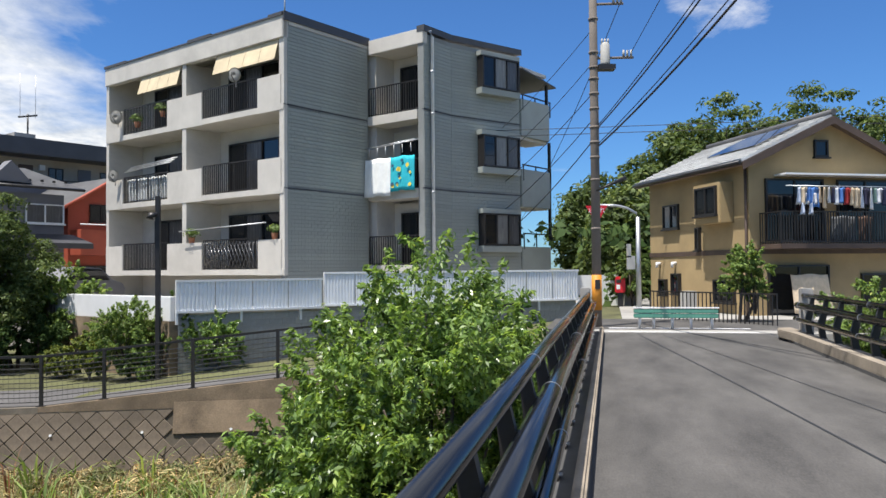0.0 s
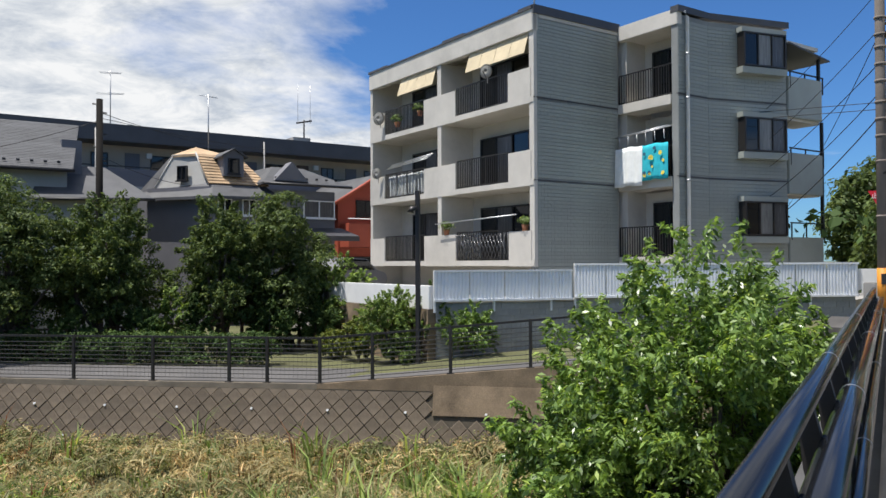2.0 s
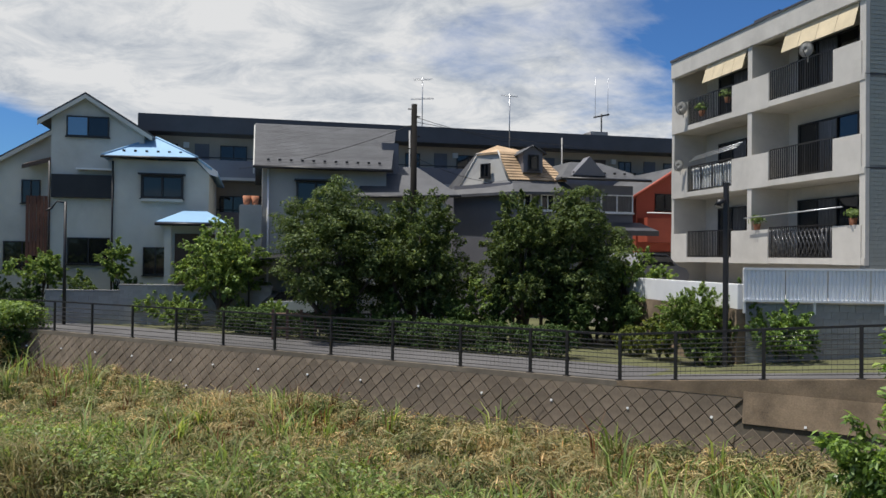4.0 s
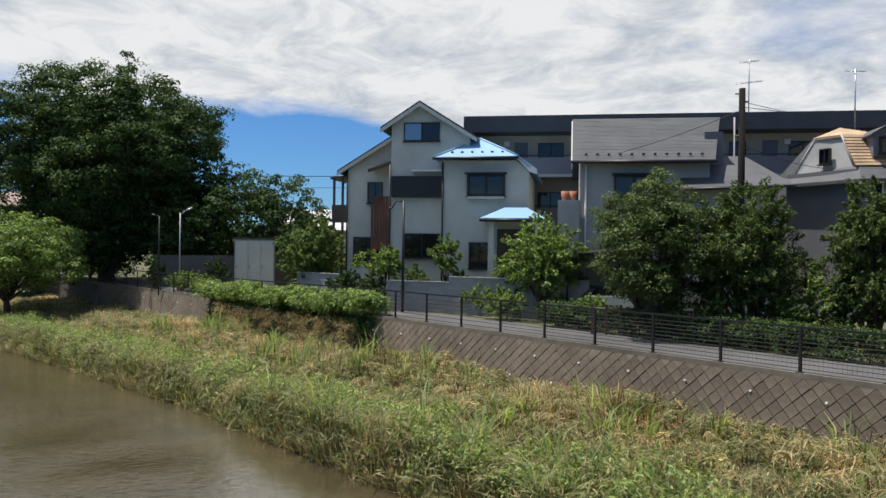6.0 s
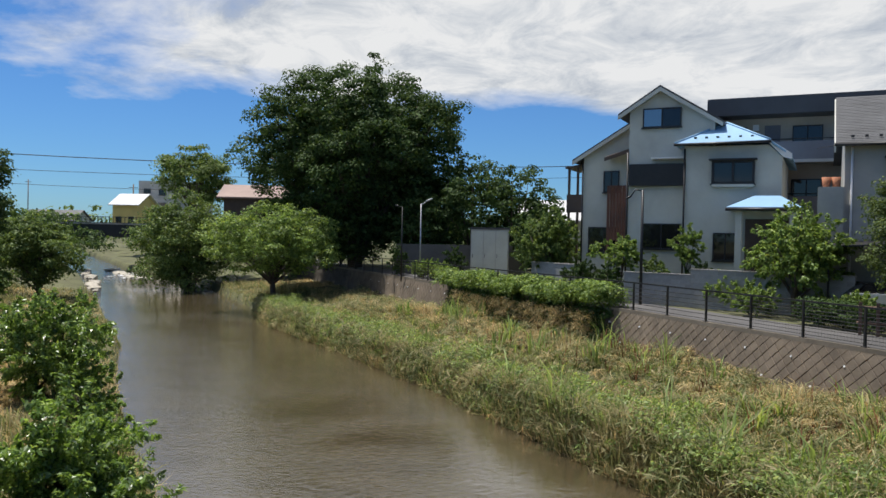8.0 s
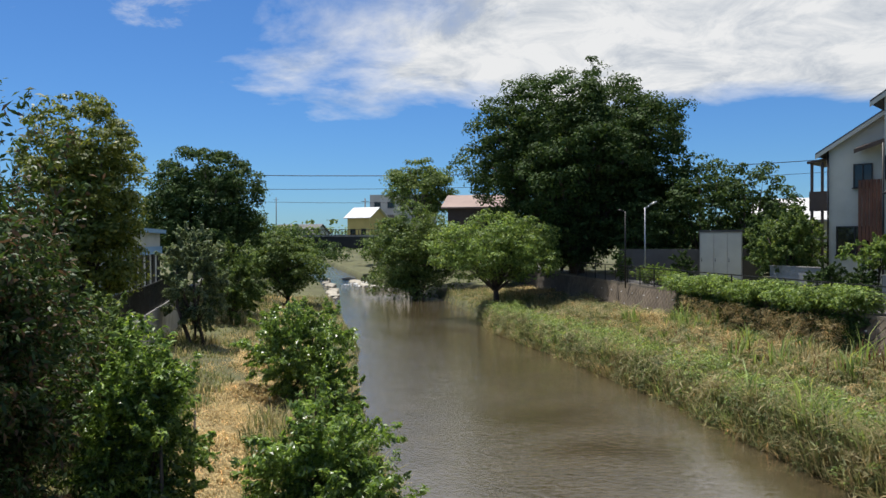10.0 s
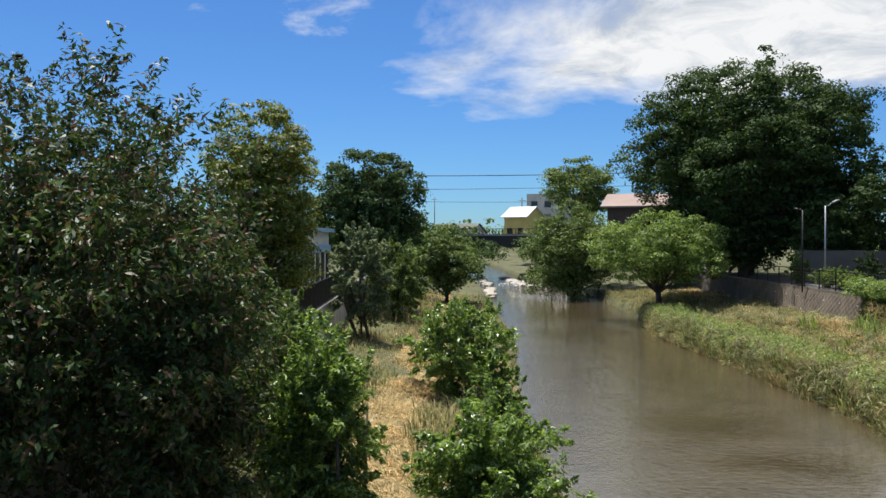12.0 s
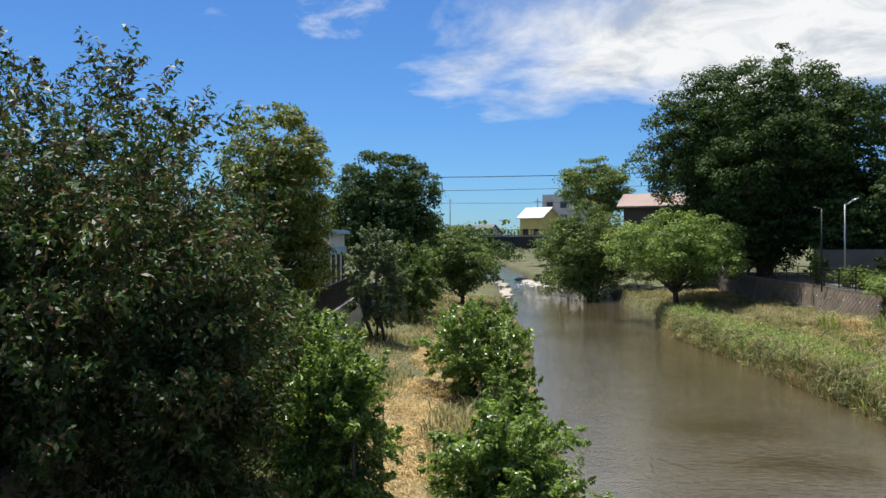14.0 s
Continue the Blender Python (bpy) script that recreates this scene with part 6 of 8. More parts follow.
ob = new("grass_tussock", leaf_cloud("grass_tussock", weed_clumps(26, 1300, -62, 0, 0.3, 9.0, 0.35, 0.34), 44, 0.34, M_GRASS, 27, aspect=0.09, radial=2.2, up=0.6))
tagged(ob, "rounded tussocks of long arching bank grass", "grass", kind="stuff")
ob = new("grass_tussock", leaf_cloud("grass_tussock", weed_clumps(28, 420, -50, 0, 1.5, 9.0, 0.3, 0.3), 40, 0.3, M_STRAW, 29, aspect=0.09, radial=2.2, up=0.6))
tagged(ob, "bleached dry tussocks of arching bank grass", "grass", kind="stuff")
ob = new("dry_weed", leaf_cloud("dry_weed", weed_clumps(24, 260, -40, -3, 3.5, 9.0, 0.55, 0.2), 30, 0.1, M_STRAW, 25, aspect=0.25))
tagged(ob, "brown withered dock stalks in the grass", "weed", kind="stuff")
x, y, u = scatter(260, -40, 0, lambda v: north_hi(v) - 4.5, north_hi, 54, 1.2)
grass_stuff("dock_stalk", "rust-brown seeding dock stalks in the bank grass", x, y, M_DOCK, 7, 0.75, 0.3, 55, 0.014, 0.05)
x, y, u = scatter(420, -45, 0, north_lo, north_hi, 52, 1.3)
grass_stuff("tall_weed", "tall green weeds standing out of the bank grass", x, y, M_WEED, 16, 0.85, 0.55, 53, 0.022, 0.1)

rng = np.random.default_rng(30)
hx = -46.5 + 15.2 * rng.random(1100)
hy = np.interp(hx, XW, YWALL) - 0.1 + rng.normal(size=1100) * 0.4
hz = -1.35 + 0.75 * rng.random(1100) + 0.15 * np.sin(hx * 1.3)
hedge = thing("wall_hedge", "ragged light green hedge spilling over the river wall", "hedge", Matrix.Translation((-39, 11, -1.4)))
ob = new("crown", leaf_cloud("crown", np.stack([hx + 39, hy - 11, hz + 1.4, np.full(1100, 0.3)], 1), 34, 0.13, M_LF_BRIGHT, 31))
ob.parent = hedge
ix = -46.0 + 14.6 * rng.random(900)
iz = -3.0 + 1.6 * rng.random(900)
iy = np.interp(ix, XW, YWALL) - 0.12 - (-1.52 - iz) * 0.2 + rng.normal(size=900) * 0.06
ob = new("ivy", leaf_cloud("ivy", np.stack([ix + 39, iy - 11, iz + 1.4, np.full(900, 0.26)], 1), 22, 0.12, M_IVY, 33))
ob.parent = hedge
sx = -45.0 + 13.0 * rng.random(420)
ob = new("dead_stem", leaf_cloud("dead_stem", np.stack([sx + 39, np.interp(sx, XW, YWALL) - 0.55 + rng.normal(size=420) * 0.12 - 11, -2.7 + 1.0 * rng.random(420) + 1.4, np.full(420, 0.3)], 1), 14, 0.34, M_STRAW, 35, aspect=0.05))
ob.parent = hedge

rng = np.random.default_rng(36)
for k, (xa, xb) in enumerate(((-25.5, -21.0), (-20.8, -16.4), (-16.2, -12.0))):
    hx = xa + (xb - xa) * rng.random(300)
    xm = 0.5 * (xa + xb)
    ym = float(np.interp(xm, XW, YWALL)) + 3.35
    hy = np.interp(hx, XW, YWALL) + 3.35 + rng.normal(size=300) * 0.22
    g = thing("park_hedge", "low dark clipped hedge between path and park trees", "hedge", Matrix.Translation((xm, ym, -1.42)), "hedges along the path")
    ob = new("crown", leaf_cloud("crown", np.stack([hx - xm, hy - ym, 0.1 + 0.8 * rng.random(300), np.full(300, 0.22)], 1), 34, 0.1, M_LF_DARK, 37 + k))
    ob.parent = g
    for xs_ in (-1.5, -0.5, 0.5, 1.5):
        bm = bm_new()
        ys_ = float(np.interp(xm + xs_, XW, YWALL)) + 3.35 - ym
        tube(bm, [(xs_, ys_, -0.1), (xs_ + 0.05, ys_, 0.7)], [0.03, 0.015], 6)
        part("stem", bm, M_BARK, g)

# ---- terrace of the apartment house: block retaining wall, sheet-metal fence, low white wall ----
F0, F1, F2 = Vector((-7.4, 21.25, 0)), Vector((-3.7, 23.55, 0)), Vector((4.5, 26.4, 0))
bm = bm_new()
prism(bm, [(-7.2, 21.7), (-3.6, 23.95), (4.4, 26.8), (5.0, 28.4), (9.0, 46), (-26, 46), (-19.0, 33.2), (-12.0, 24.7)], -1.6, 0.33)
solid("terrace", bm, M_PAVING, "pale concrete yard under the apartment house", "yard")


def block_wall(name, label, p0, p1, z0, z1, thick=0.15, course=0.19, length=0.4, cap=True):
    """A wall of concrete blocks, each a piece with recessed joints."""
    p0, p1 = Vector((p0[0], p0[1], 0)), Vector((p1[0], p1[1], 0))
    d = p1 - p0
    ln = d.length
    m = Matrix.Translation(p0) @ Matrix.Rotation(math.atan2(d.y, d.x), 4, "Z")
    g = thing(name, label, "wall", m, kind="structure")
    bm = bm_new()
    box(bm, 0.01, ln - 0.01, 0.015, thick - 0.015, z0, z1 - 0.01)
    part("mortar", bm, M_CONC, g)
    bm = bm_new()
    box(bm, 0.006, length - 0.006, 0, thick, 0.005, course - 0.005)
    full = mesh_of("block", bm, M_CMU)
    rows = max(1, int(round((z1 - z0) / course)))
    for r in range(rows):
        x = -length / 2 if r % 2 else 0.0
        while x < ln - 0.05:
            a, b = max(0.0, x), min(ln, x + length)
            if b - a > 0.05:
                piece("block", full, g, Matrix.Translation((a, 0, z0 + r * (z1 - z0) / rows)) @ Matrix.Diagonal(((b - a) / length, 1, (z1 - z0) / rows / course, 1)))
            x += length
    if cap:
        bm = bm_new()
        box(bm, -0.02, ln + 0.02, -0.03, thick + 0.03, z1 + 0.002, z1 + 0.06)
        part("cap", bm, M_CONC, g, "", 0.01)
    return g


block_wall("wall_retaining_west", "grey concrete block retaining wall below the white fence", (-7.4, 21.4), (-3.7, 23.7), -1.35, 0.36, 0.25)
block_wall("wall_retaining_east", "grey concrete block retaining wall below the white fence", (-3.68, 23.72), (4.45, 26.55), -0.95, 0.5, 0.25)


def sheet_fence(p0, p1, z0, z1, label):
    d = p1 - p0
    m = Matrix.Translation(p0) @ Matrix.Rotation(math.atan2(d.y, d.x), 4, "Z")
    g = thing("sheet_fence", label, "fence", m)
    ln = d.length
    k = int(ln / 0.9)
    for i in range(k):
        bm = bm_new()
        a, b = ln * i / k + 0.005, ln * (i + 1) / k - 0.005
        n = 10
        prof = []
        for j in range(n):
            x = a + (b - a) * j / n
            w = (b - a) / n
            prof += [(x, -0.018), (x + w * 0.45, -0.018), (x + w * 0.55, 0.018), (x + w * 0.95, 0.018)]
        vs = [[bm.verts.new((x, y, z)) for x, y in prof] for z in (z0, z1)]
        vb = [[bm.verts.new((x, y + 0.006, z)) for x, y in prof] for z in (z0, z1)]
        for j in range(len(prof) - 1):
            bm.faces.new((vs[0][j], vs[0][j + 1], vs[1][j + 1], vs[1][j]))
            bm.faces.new((vb[0][j + 1], vb[0][j], vb[1][j], vb[1][j + 1]))
        part("sheet", bm, M_CORR, g)
    for z in (z0, z1):
        bm = bm_new()
        box(bm, 0, ln, -0.04, 0.04, z - 0.03, z + 0.03)
        part("rail", bm, M_WHITE, g)
    for i in range(int(ln / 1.8) + 1):
        bm = bm_new()
        x = min(ln - 0.04, i * 1.8)
        box(bm, x, x + 0.06, 0.045, 0.11, z0 - 0.35, z1 + 0.02)
        part("post", bm, M_WHITE, g)
    return g


sheet_fence(F0, F1 + Vector((-0.05, -0.03, 0)), 0.45, 1.3, "white corrugated sheet-metal fence on a block wall")
sheet_fence(F1, F2, 0.5, 1.48, "taller white corrugated sheet-metal fence on a block wall")
bm = bm_new()
m_ = Matrix.Translation((-13.5, 26.0, 0)) @ Matrix.Rotation(math.atan2(21.3 - 26.0, -7.45 + 13.5), 4, "Z")
box(bm, 0, 7.6, -0.1, 0.1, 0.2, 0.88)
solid("wall_low_white", bm, M_WHITE, "low white rendered yard wall", "wall", m=m_, bevel=0.015)
bm = bm_new()
box(bm, 0, 7.6, -0.14, 0.2, -1.5, 0.195)
solid("wall_stone_base", bm, M_RUST, "brown stone base under the white yard wall", "wall", m=m_)

# parked car in the yard
def car(name, label, m, body_mat):
    g = thing(name, label, "car", m)
    bm = bm_new()
    prism(bm, [(-1.8, 0.3), (1.75, 0.3), (1.8, 0.62), (1.65, 0.82), (0.95, 0.9), (0.35, 1.4), (-1.2, 1.45), (-1.7, 0.95), (-1.82, 0.7)], -0.8, 0.8, XZ)
    part("body", bm, body_mat, g, "", 0.05)
    for y0 in (-0.815, 0.8):
        bm = bm_new()
        prism(bm, [(-1.45, 0.95), (0.8, 0.93), (0.3, 1.34), (-1.15, 1.38)], y0, y0 + 0.015, XZ)
        part("side_window", bm, M_GLASS, g)
    bm = bm_new()
    slab(bm, [(0.93, -0.68, 0.94), (0.93, 0.68, 0.94), (0.4, 0.62, 1.38), (0.4, -0.62, 1.38)], 0.01)
    part("windscreen", bm, M_GLASS, g)
    for x in (-1.15, 1.15):
        for y in (-0.78, 0.62):
            bm = bm_new()
            tube(bm, [(x, y, 0.3), (x, y + 0.16, 0.3)], 0.3, 16)
            w = part("tyre", bm, M_CABLE, g)
            bm = bm_new()
            tube(bm, [(x, y - 0.01, 0.3), (x, y + 0.17, 0.3)], 0.18, 12)
            part("rim", bm, M_STEEL, w)
    return g


car("parked_car", "grey small car parked in the apartment yard", HOOD @ pose(15.2, 28.6, 0.33, 0, 0, 25), M_SIDING)
car("parked_car", "dark small car parked under the garden tree", HOOD @ pose(1.9, 33.4, -1.4, 0, 0, 15), M_BLACK)

# ---- walls and things round the white house ----
P = HOOD @ Vector((-8.6, 35.6, 0))
Q = HOOD @ Vector((-5.6, 35.0, 0))
R_ = HOOD @ Vector((0.6, 33.1, 0))
block_wall("wall_garden", "grey concrete block garden wall beside the path", (P.x, P.y), (Q.x, Q.y), -1.42, -0.05)
block_wall("wall_garden_long", "grey concrete block garden wall beside the path", (Q.x, Q.y), (R_.x, R_.y), -1.42, 0.2)
P2 = HOOD @ Vector((-14.8, 40.6, 0))
Q2 = HOOD @ Vector((-11.6, 38.6, 0))
block_wall("wall_garden_west", "pale block garden wall under a tree", (P2.x, P2.y), (Q2.x, Q2.y), -1.42, 0.1)
bm = bm_new()
slab(bm, [(-0.6, 32.8, 1.35), (3.4, 32.4, 1.6), (3.4, 35, 1.75), (-0.6, 35, 1.5)], 0.06)
cp = thing("carport", "dark flat carport roof on thin posts", "carport", HOOD.copy())
part("roof", bm, M_DARK, cp)
for x in (-0.3, 3.1):
    bm = bm_new()
    tube(bm, [(x, 33.0, -1.42), (x, 33.0, 1.38 if x < 0 else 1.55)], 0.04, 8)
    part("post", bm, M_DARK, cp)
bm = bm_new()
box(bm, -0.7, 0.7, -0.02, 0.02, -1.4, 0.25)
solid("lattice_screen", bm, M_NET, "grey lattice garden screen", "screen", kind="", m=HOOD @ pose(3.0, 29.5, 0))
bm = bm_new()
box(bm, -1.0, 1.0, -0.04, 0.04, -1.4, -0.3)
solid("garden_board", bm, M_WHITE, "white garden panel beside the carport", "panel", kind="", m=HOOD @ pose(1.4, 31.9, 0, 0, 0, 8))
# dark timber fence behind the hedges
pf = thing("park_fence", "low dark post-and-rail fence under the park trees", "fence", HOOD.copy())
for i in range(28):
    x = 0.6 + 0.48 * i
    y = 27.8 - 0.22 * i * 0.48
    bm = bm_new()
    box(bm, x - 0.05, x + 0.05, y - 0.04, y + 0.04, -1.42, -0.35)
    part("post", bm, M_WOOD, pf)
for z in (-1.0, -0.5):
    bm = bm_new()
    tube(bm, [(0.5, 27.85, z), (13.7, 24.95, z)], 0.04, 6)
    part("rail", bm, M_WOOD, pf)
bm = bm_new()
tube(bm, [(-0.5, 0, 0.1), (-0.2, 0, 0.45), (0.3, 0, 0.4), (0.6, 0, 0.15)], 0.07, 8)
solid("play_rocker", bm, M_YELLOW, "yellow playground rocker seat under the trees", "play equipment", kind="", m=HOOD @ pose(4.3, 29.0, -1.35))


def lamp_post(label, base, h, material, arm, head=(0.3, 0.12), r=0.05):
    g = thing("street_lamp", label, "street lamp", Matrix.Translation(base))
    bm = bm_new()
    tube(bm, [(0, 0, -0.3), (0, 0, h)], [r * 1.15, r * 0.85], 10)
    part("pole", bm, material, g)
    bm = bm_new()
    tube(bm, [(0, 0, h - 0.05), (arm[0] * 0.6, arm[1] * 0.6, h + 0.02), (arm[0], arm[1], h + arm[2])], 0.03, 8)
    part("arm", bm, material, g)
    bm = bm_new()
    d = Vector((arm[0], arm[1], arm[2])).normalized()
    e = Vector((arm[0], arm[1], h + arm[2]))
    tube(bm, [e - d * 0.05, e + d * 0.1, e + d * head[0]], [0.03, head[1] * 0.6, head[1] * 0.35], 8)
    part("lamp_head", bm, M_STEEL if material is not M_DARK else M_DARK, g)
    return g


lamp_post("grey steel path lamp with a tilted head", (-53.13, 8.75, -1.4), 5.0, M_STEEL, (0.15, 0.3, 0.15), (0.5, 0.12), 0.045)
lamp_post("dark path lamp beside the hedge", (-53.3, 7.5, -1.4), 4.75, M_DARK, (-0.1, -0.2, 0.05), (0.3, 0.1), 0.045)
lamp_post("black path lamp with a short arm", (-32.8, 15.0, -1.4), 5.05, M_DARK, (-0.25, -0.45, -0.28), (0.25, 0.09), 0.065)
g = thing("street_lamp", "black square post lamp beside the path", "street lamp", Matrix.Translation((-7.66, 20.6, -1.35)))
bm = bm_new()
box(bm, -0.06, 0.06, -0.06, 0.06, -0.1, 4.93)
part("pole", bm, M_DARK, g, "", 0.01)
bm = bm_new()
tube(bm, [(0, -0.06, 4.45), (-0.14, -0.14, 4.42), (-0.16, -0.16, 4.3)], [0.05, 0.09, 0.11], 8)
part("lamp_head", bm, M_DARK, g)

# topiary by the lamps, hedge patch, shed, wall
for i, (x, y) in enumerate(((-55.5, 7.6), (-51.5, 10.8))):
    tree("topiary_bush", "clipped round dark topiary bush by the path lamps", (x, y, -1.4), 2.2, 0.85, M_LF_DARK, 400 + 5 * i, 0.12, 150, 40, 8, 0.0, trunk=0.05, category="bush")
for i in range(5):
    x = -53.6 + 1.1 * i
    tree("verge_shrub", "low bright shrub inside the fence", (x, float(np.interp(x, XW, YWALL)) + 1.0, -1.42), 1.25, 0.9, M_LF_BRIGHT, 420 + 5 * i, 0.13, 90, 40, 6, 0.0, trunk=0.03, category="shrub")
SH = Matrix.Translation((-53.3, 12.3, 0)) @ Matrix.Rotation(radians(72), 4, "Z")
shed = thing("garden_shed", "grey steel storage shed with a flat lid roof", "shed", SH)
bm = bm_new()
box(bm, 0, 2.6, 0.0, 1.6, -1.45, 1.95)
part("body", bm, M_GRWALL, shed)
bm = bm_new()
box(bm, -0.08, 2.68, -0.08, 1.68, 1.954, 2.08)
part("roof", bm, M_SLATE, shed, "", 0.02)
for i in range(3):
    bm = bm_new()
    box(bm, 0.06 + 0.84 * i, 0.86 + 0.84 * i, -0.03, -0.004, -1.2, 1.86)
    d_ = part("door", bm, M_WHWALL, shed)
    bm = bm_new()
    box(bm, 0.12 + 0.84 * i, 0.15 + 0.84 * i, -0.05, -0.03, 0.0, 0.25)
    part("handle", bm, M_DARK, d_)
bm = bm_new()
box(bm, 0, 9.5, 0, 0.2, -1.45, 0.8)
solid("wall_grounds", bm, M_DKWALL, "plain grey concrete wall before the trees", "wall", m=Matrix.Translation((-58.5, 7.9, 0)) @ Matrix.Rotation(radians(68), 4, "Z"))
rng = np.random.default_rng(70)
for i in range(14):
    bm = bm_new()
    s = 0.12 + 0.14 * rng.random()
    bmesh.ops.create_icosphere(bm, subdivisions=1, radius=s)
    for v in bm.verts:
        v.co = Vector((v.co.x * 1.5, v.co.y, v.co.z * 0.7)) * (0.8 + 0.4 * rng.random())
    solid("rubble_stone", bm, M_STONE if i % 3 else M_TERRA, "pale broken stone in a rubble heap", "stone", kind="", m=Matrix.Translation((-50.6 + rng.normal() * 0.7, 13.2 + rng.normal() * 0.4, -1.3 + 0.12 * rng.random())), group="rubble heap by the shed")


# ---- poles, cables, aerials ----
def cable(parent, a, b, sag, r=0.012, name="cable"):
    a, b = Vector(a), Vector(b)
    pts = [a.lerp(b, i / 12) - Vector((0, 0, sag * 4 * (i / 12) * (1 - i / 12))) for i in range(13)]
    bm = bm_new()
    tube(bm, pts, r, 5)
    return part(name, bm, M_CABLE, parent)


up1 = thing("utility_pole", "tall grey-brown concrete utility pole with transformer and yellow sleeve", "utility pole", Matrix.Translation((3.98, 20.55, 0)))
bm = bm_new()
tube(bm, [(0, 0, -0.3), (0, 0, 6), (0, 0, 12.5)], [0.128, 0.115, 0.09], 16)
part("shaft", bm, M_POLE, up1)
bm = bm_new()
tube(bm, [(0, 0, 0.45), (0, 0, 1.38)], 0.134, 16)
sl = part("sleeve", bm, M_YELLOW, up1, "yellow plastic warning sleeve")
bm = bm_new()
box(bm, -0.07, 0.07, -0.142, -0.134, 1.0, 1.25)
part("black_mark", bm, M_BARS, sl)
for z in (2.6, 3.9, 4.5, 4.9, 5.3, 5.8, 6.2, 6.6, 6.9, 7.3, 8.2):
    bm = bm_new()
    tube(bm, [(0, 0, z - 0.03), (0, 0, z + 0.03)], 0.13, 14)
    part("band", bm, M_POLE, up1)
bm = bm_new()
tube(bm, [(0.3, -0.05, 6.95), (0.3, -0.05, 7.0), (0.3, -0.05, 7.5), (0.3, -0.05, 7.55)], [0.13, 0.13, 0.12, 0.07], 14)
tf = part("transformer", bm, M_GRWALL, up1, "grey cylindrical transformer")
for dx in (-0.08, 0.0, 0.08):
    bm = bm_new()
    tube(bm, [(0.3 + dx, -0.05, 7.54), (0.3 + dx, -0.05, 7.66)], [0.03, 0.02], 6)
    part("insulator", bm, M_GRWALL, tf)
bm = bm_new()
box(bm, 0.1, 0.55, -0.2, 0.12, 6.82, 6.95)
part("platform", bm, M_DARK, up1)
for z, ln in ((8.6, 0.8), (7.15, 1.05)):
    bm = bm_new()
    tube(bm, [(0, 0, z), (ln, -0.05, z)], 0.035, 6)
    ca = part("cross_arm", bm, M_POLE, up1)
    for k in range(3):
        bm = bm_new()
        tube(bm, [(ln - 0.06 - 0.1 * k, -0.05, z + 0.03), (ln - 0.06 - 0.1 * k, -0.05, z + 0.2)], [0.035, 0.025], 8)
        part("insulator", bm, M_GRWALL, ca)
bm = bm_new()
tube(bm, [(0.0, -0.1, 3.6), (0.35, -0.1, 3.75), (0.8, 0.0, 3.95)], [0.03, 0.03, 0.06], 8)
part("lamp_arm", bm, M_DARK, up1)
for a, b, s, r in (((0.1, 0, 5.3), (0.9, -17, 8.2), 0.35, 0.018), ((0.1, 0, 5.36), (0.95, -17, 8.35), 0.3, 0.012), ((0.1, 0, 4.8), (1.6, -17, 8.1), 0.4, 0.024), ((0.1, 0, 4.87), (1.65, -17, 8.25), 0.33, 0.012), ((0.8, -0.05, 8.7), (2.4, -17, 10.4), 0.4, 0.01),
                   ((1.0, -0.05, 7.3), (1.9, -17, 12.6), 0.3, 0.01), ((0.8, 0, 8.8), (0.2, 22, 4.2), 0.4, 0.012), ((-0.05, 0, 7.9), (-3.2, 18, 7.0), 0.4, 0.01), ((-0.05, 0, 7.0), (-3.2, 18, 5.6), 0.4, 0.01), ((-0.05, 0, 6.2), (-3.0, 18, 4.6), 0.4, 0.012),
                   ((-0.05, 0, 5.5), (-3.0, 18, 3.4), 0.5, 0.012), ((0.0, 0.1, 5.0), (-2.4, 20, 2.5), 0.5, 0.016), ((0.2, 0, 9.6), (2.0, -17, 15), 0.3, 0.01), ((0.2, 0, 9.8), (1.4, -17, 15.5), 0.3, 0.01)):
    cable(up1, a, b, s, r)
lines = thing("street_cables", "thin black cables strung over the crossing street", "cable", Matrix.Translation((3, 29.6, 6.95)))
cable(lines, (-12, 2.5, 0.1), (30, -6, -0.1), 0.15, 0.013)
cable(lines, (-12, 2.5, -0.12), (30, -6, -0.35), 0.15, 0.013)
# stop sign on its own bracket
sg = thing("stop_sign", "red inverted-triangle road sign with white writing", "road sign", Matrix.Translation((3.86, 20.3, 3.3)))
bm = bm_new()
prism(bm, [(-0.4, 0.3), (0.4, 0.3), (0.04, -0.32), (-0.04, -0.32)], -0.012, 0.0, XZ)
pl = part("plate", bm, M_SIGNRED, sg, "", 0.004)
sg.matrix_basis = Matrix.Translation((5.05, 25.9, 3.36)) @ Matrix.Diagonal((0.92, 1, 0.92, 1))
cu = bpy.data.curves.new("legend", "FONT")
cu.body, cu.size, cu.align_x, cu.extrude = "止まれ", 0.2, "CENTER", 0.002
tx = new("legend", cu)
bpy.context.view_layer.update()
tme = bpy.data.meshes.new_from_object(tx.evaluated_get(bpy.context.evaluated_depsgraph_get()))
bpy.data.objects.remove(tx)
tme.materials.clear()
tme.materials.append(M_WHITE)
lg = new("legend", tme)
lg.parent = sg
lg.matrix_basis = pose(0, -0.018, 0.06, 90, 0, 0)
bm = bm_new()
tube(bm, [(0.0, 0.03, 0.05), (0.0, 0.15, 0.32)], 0.025, 6)
part("bracket", bm, M_STEEL, sg)
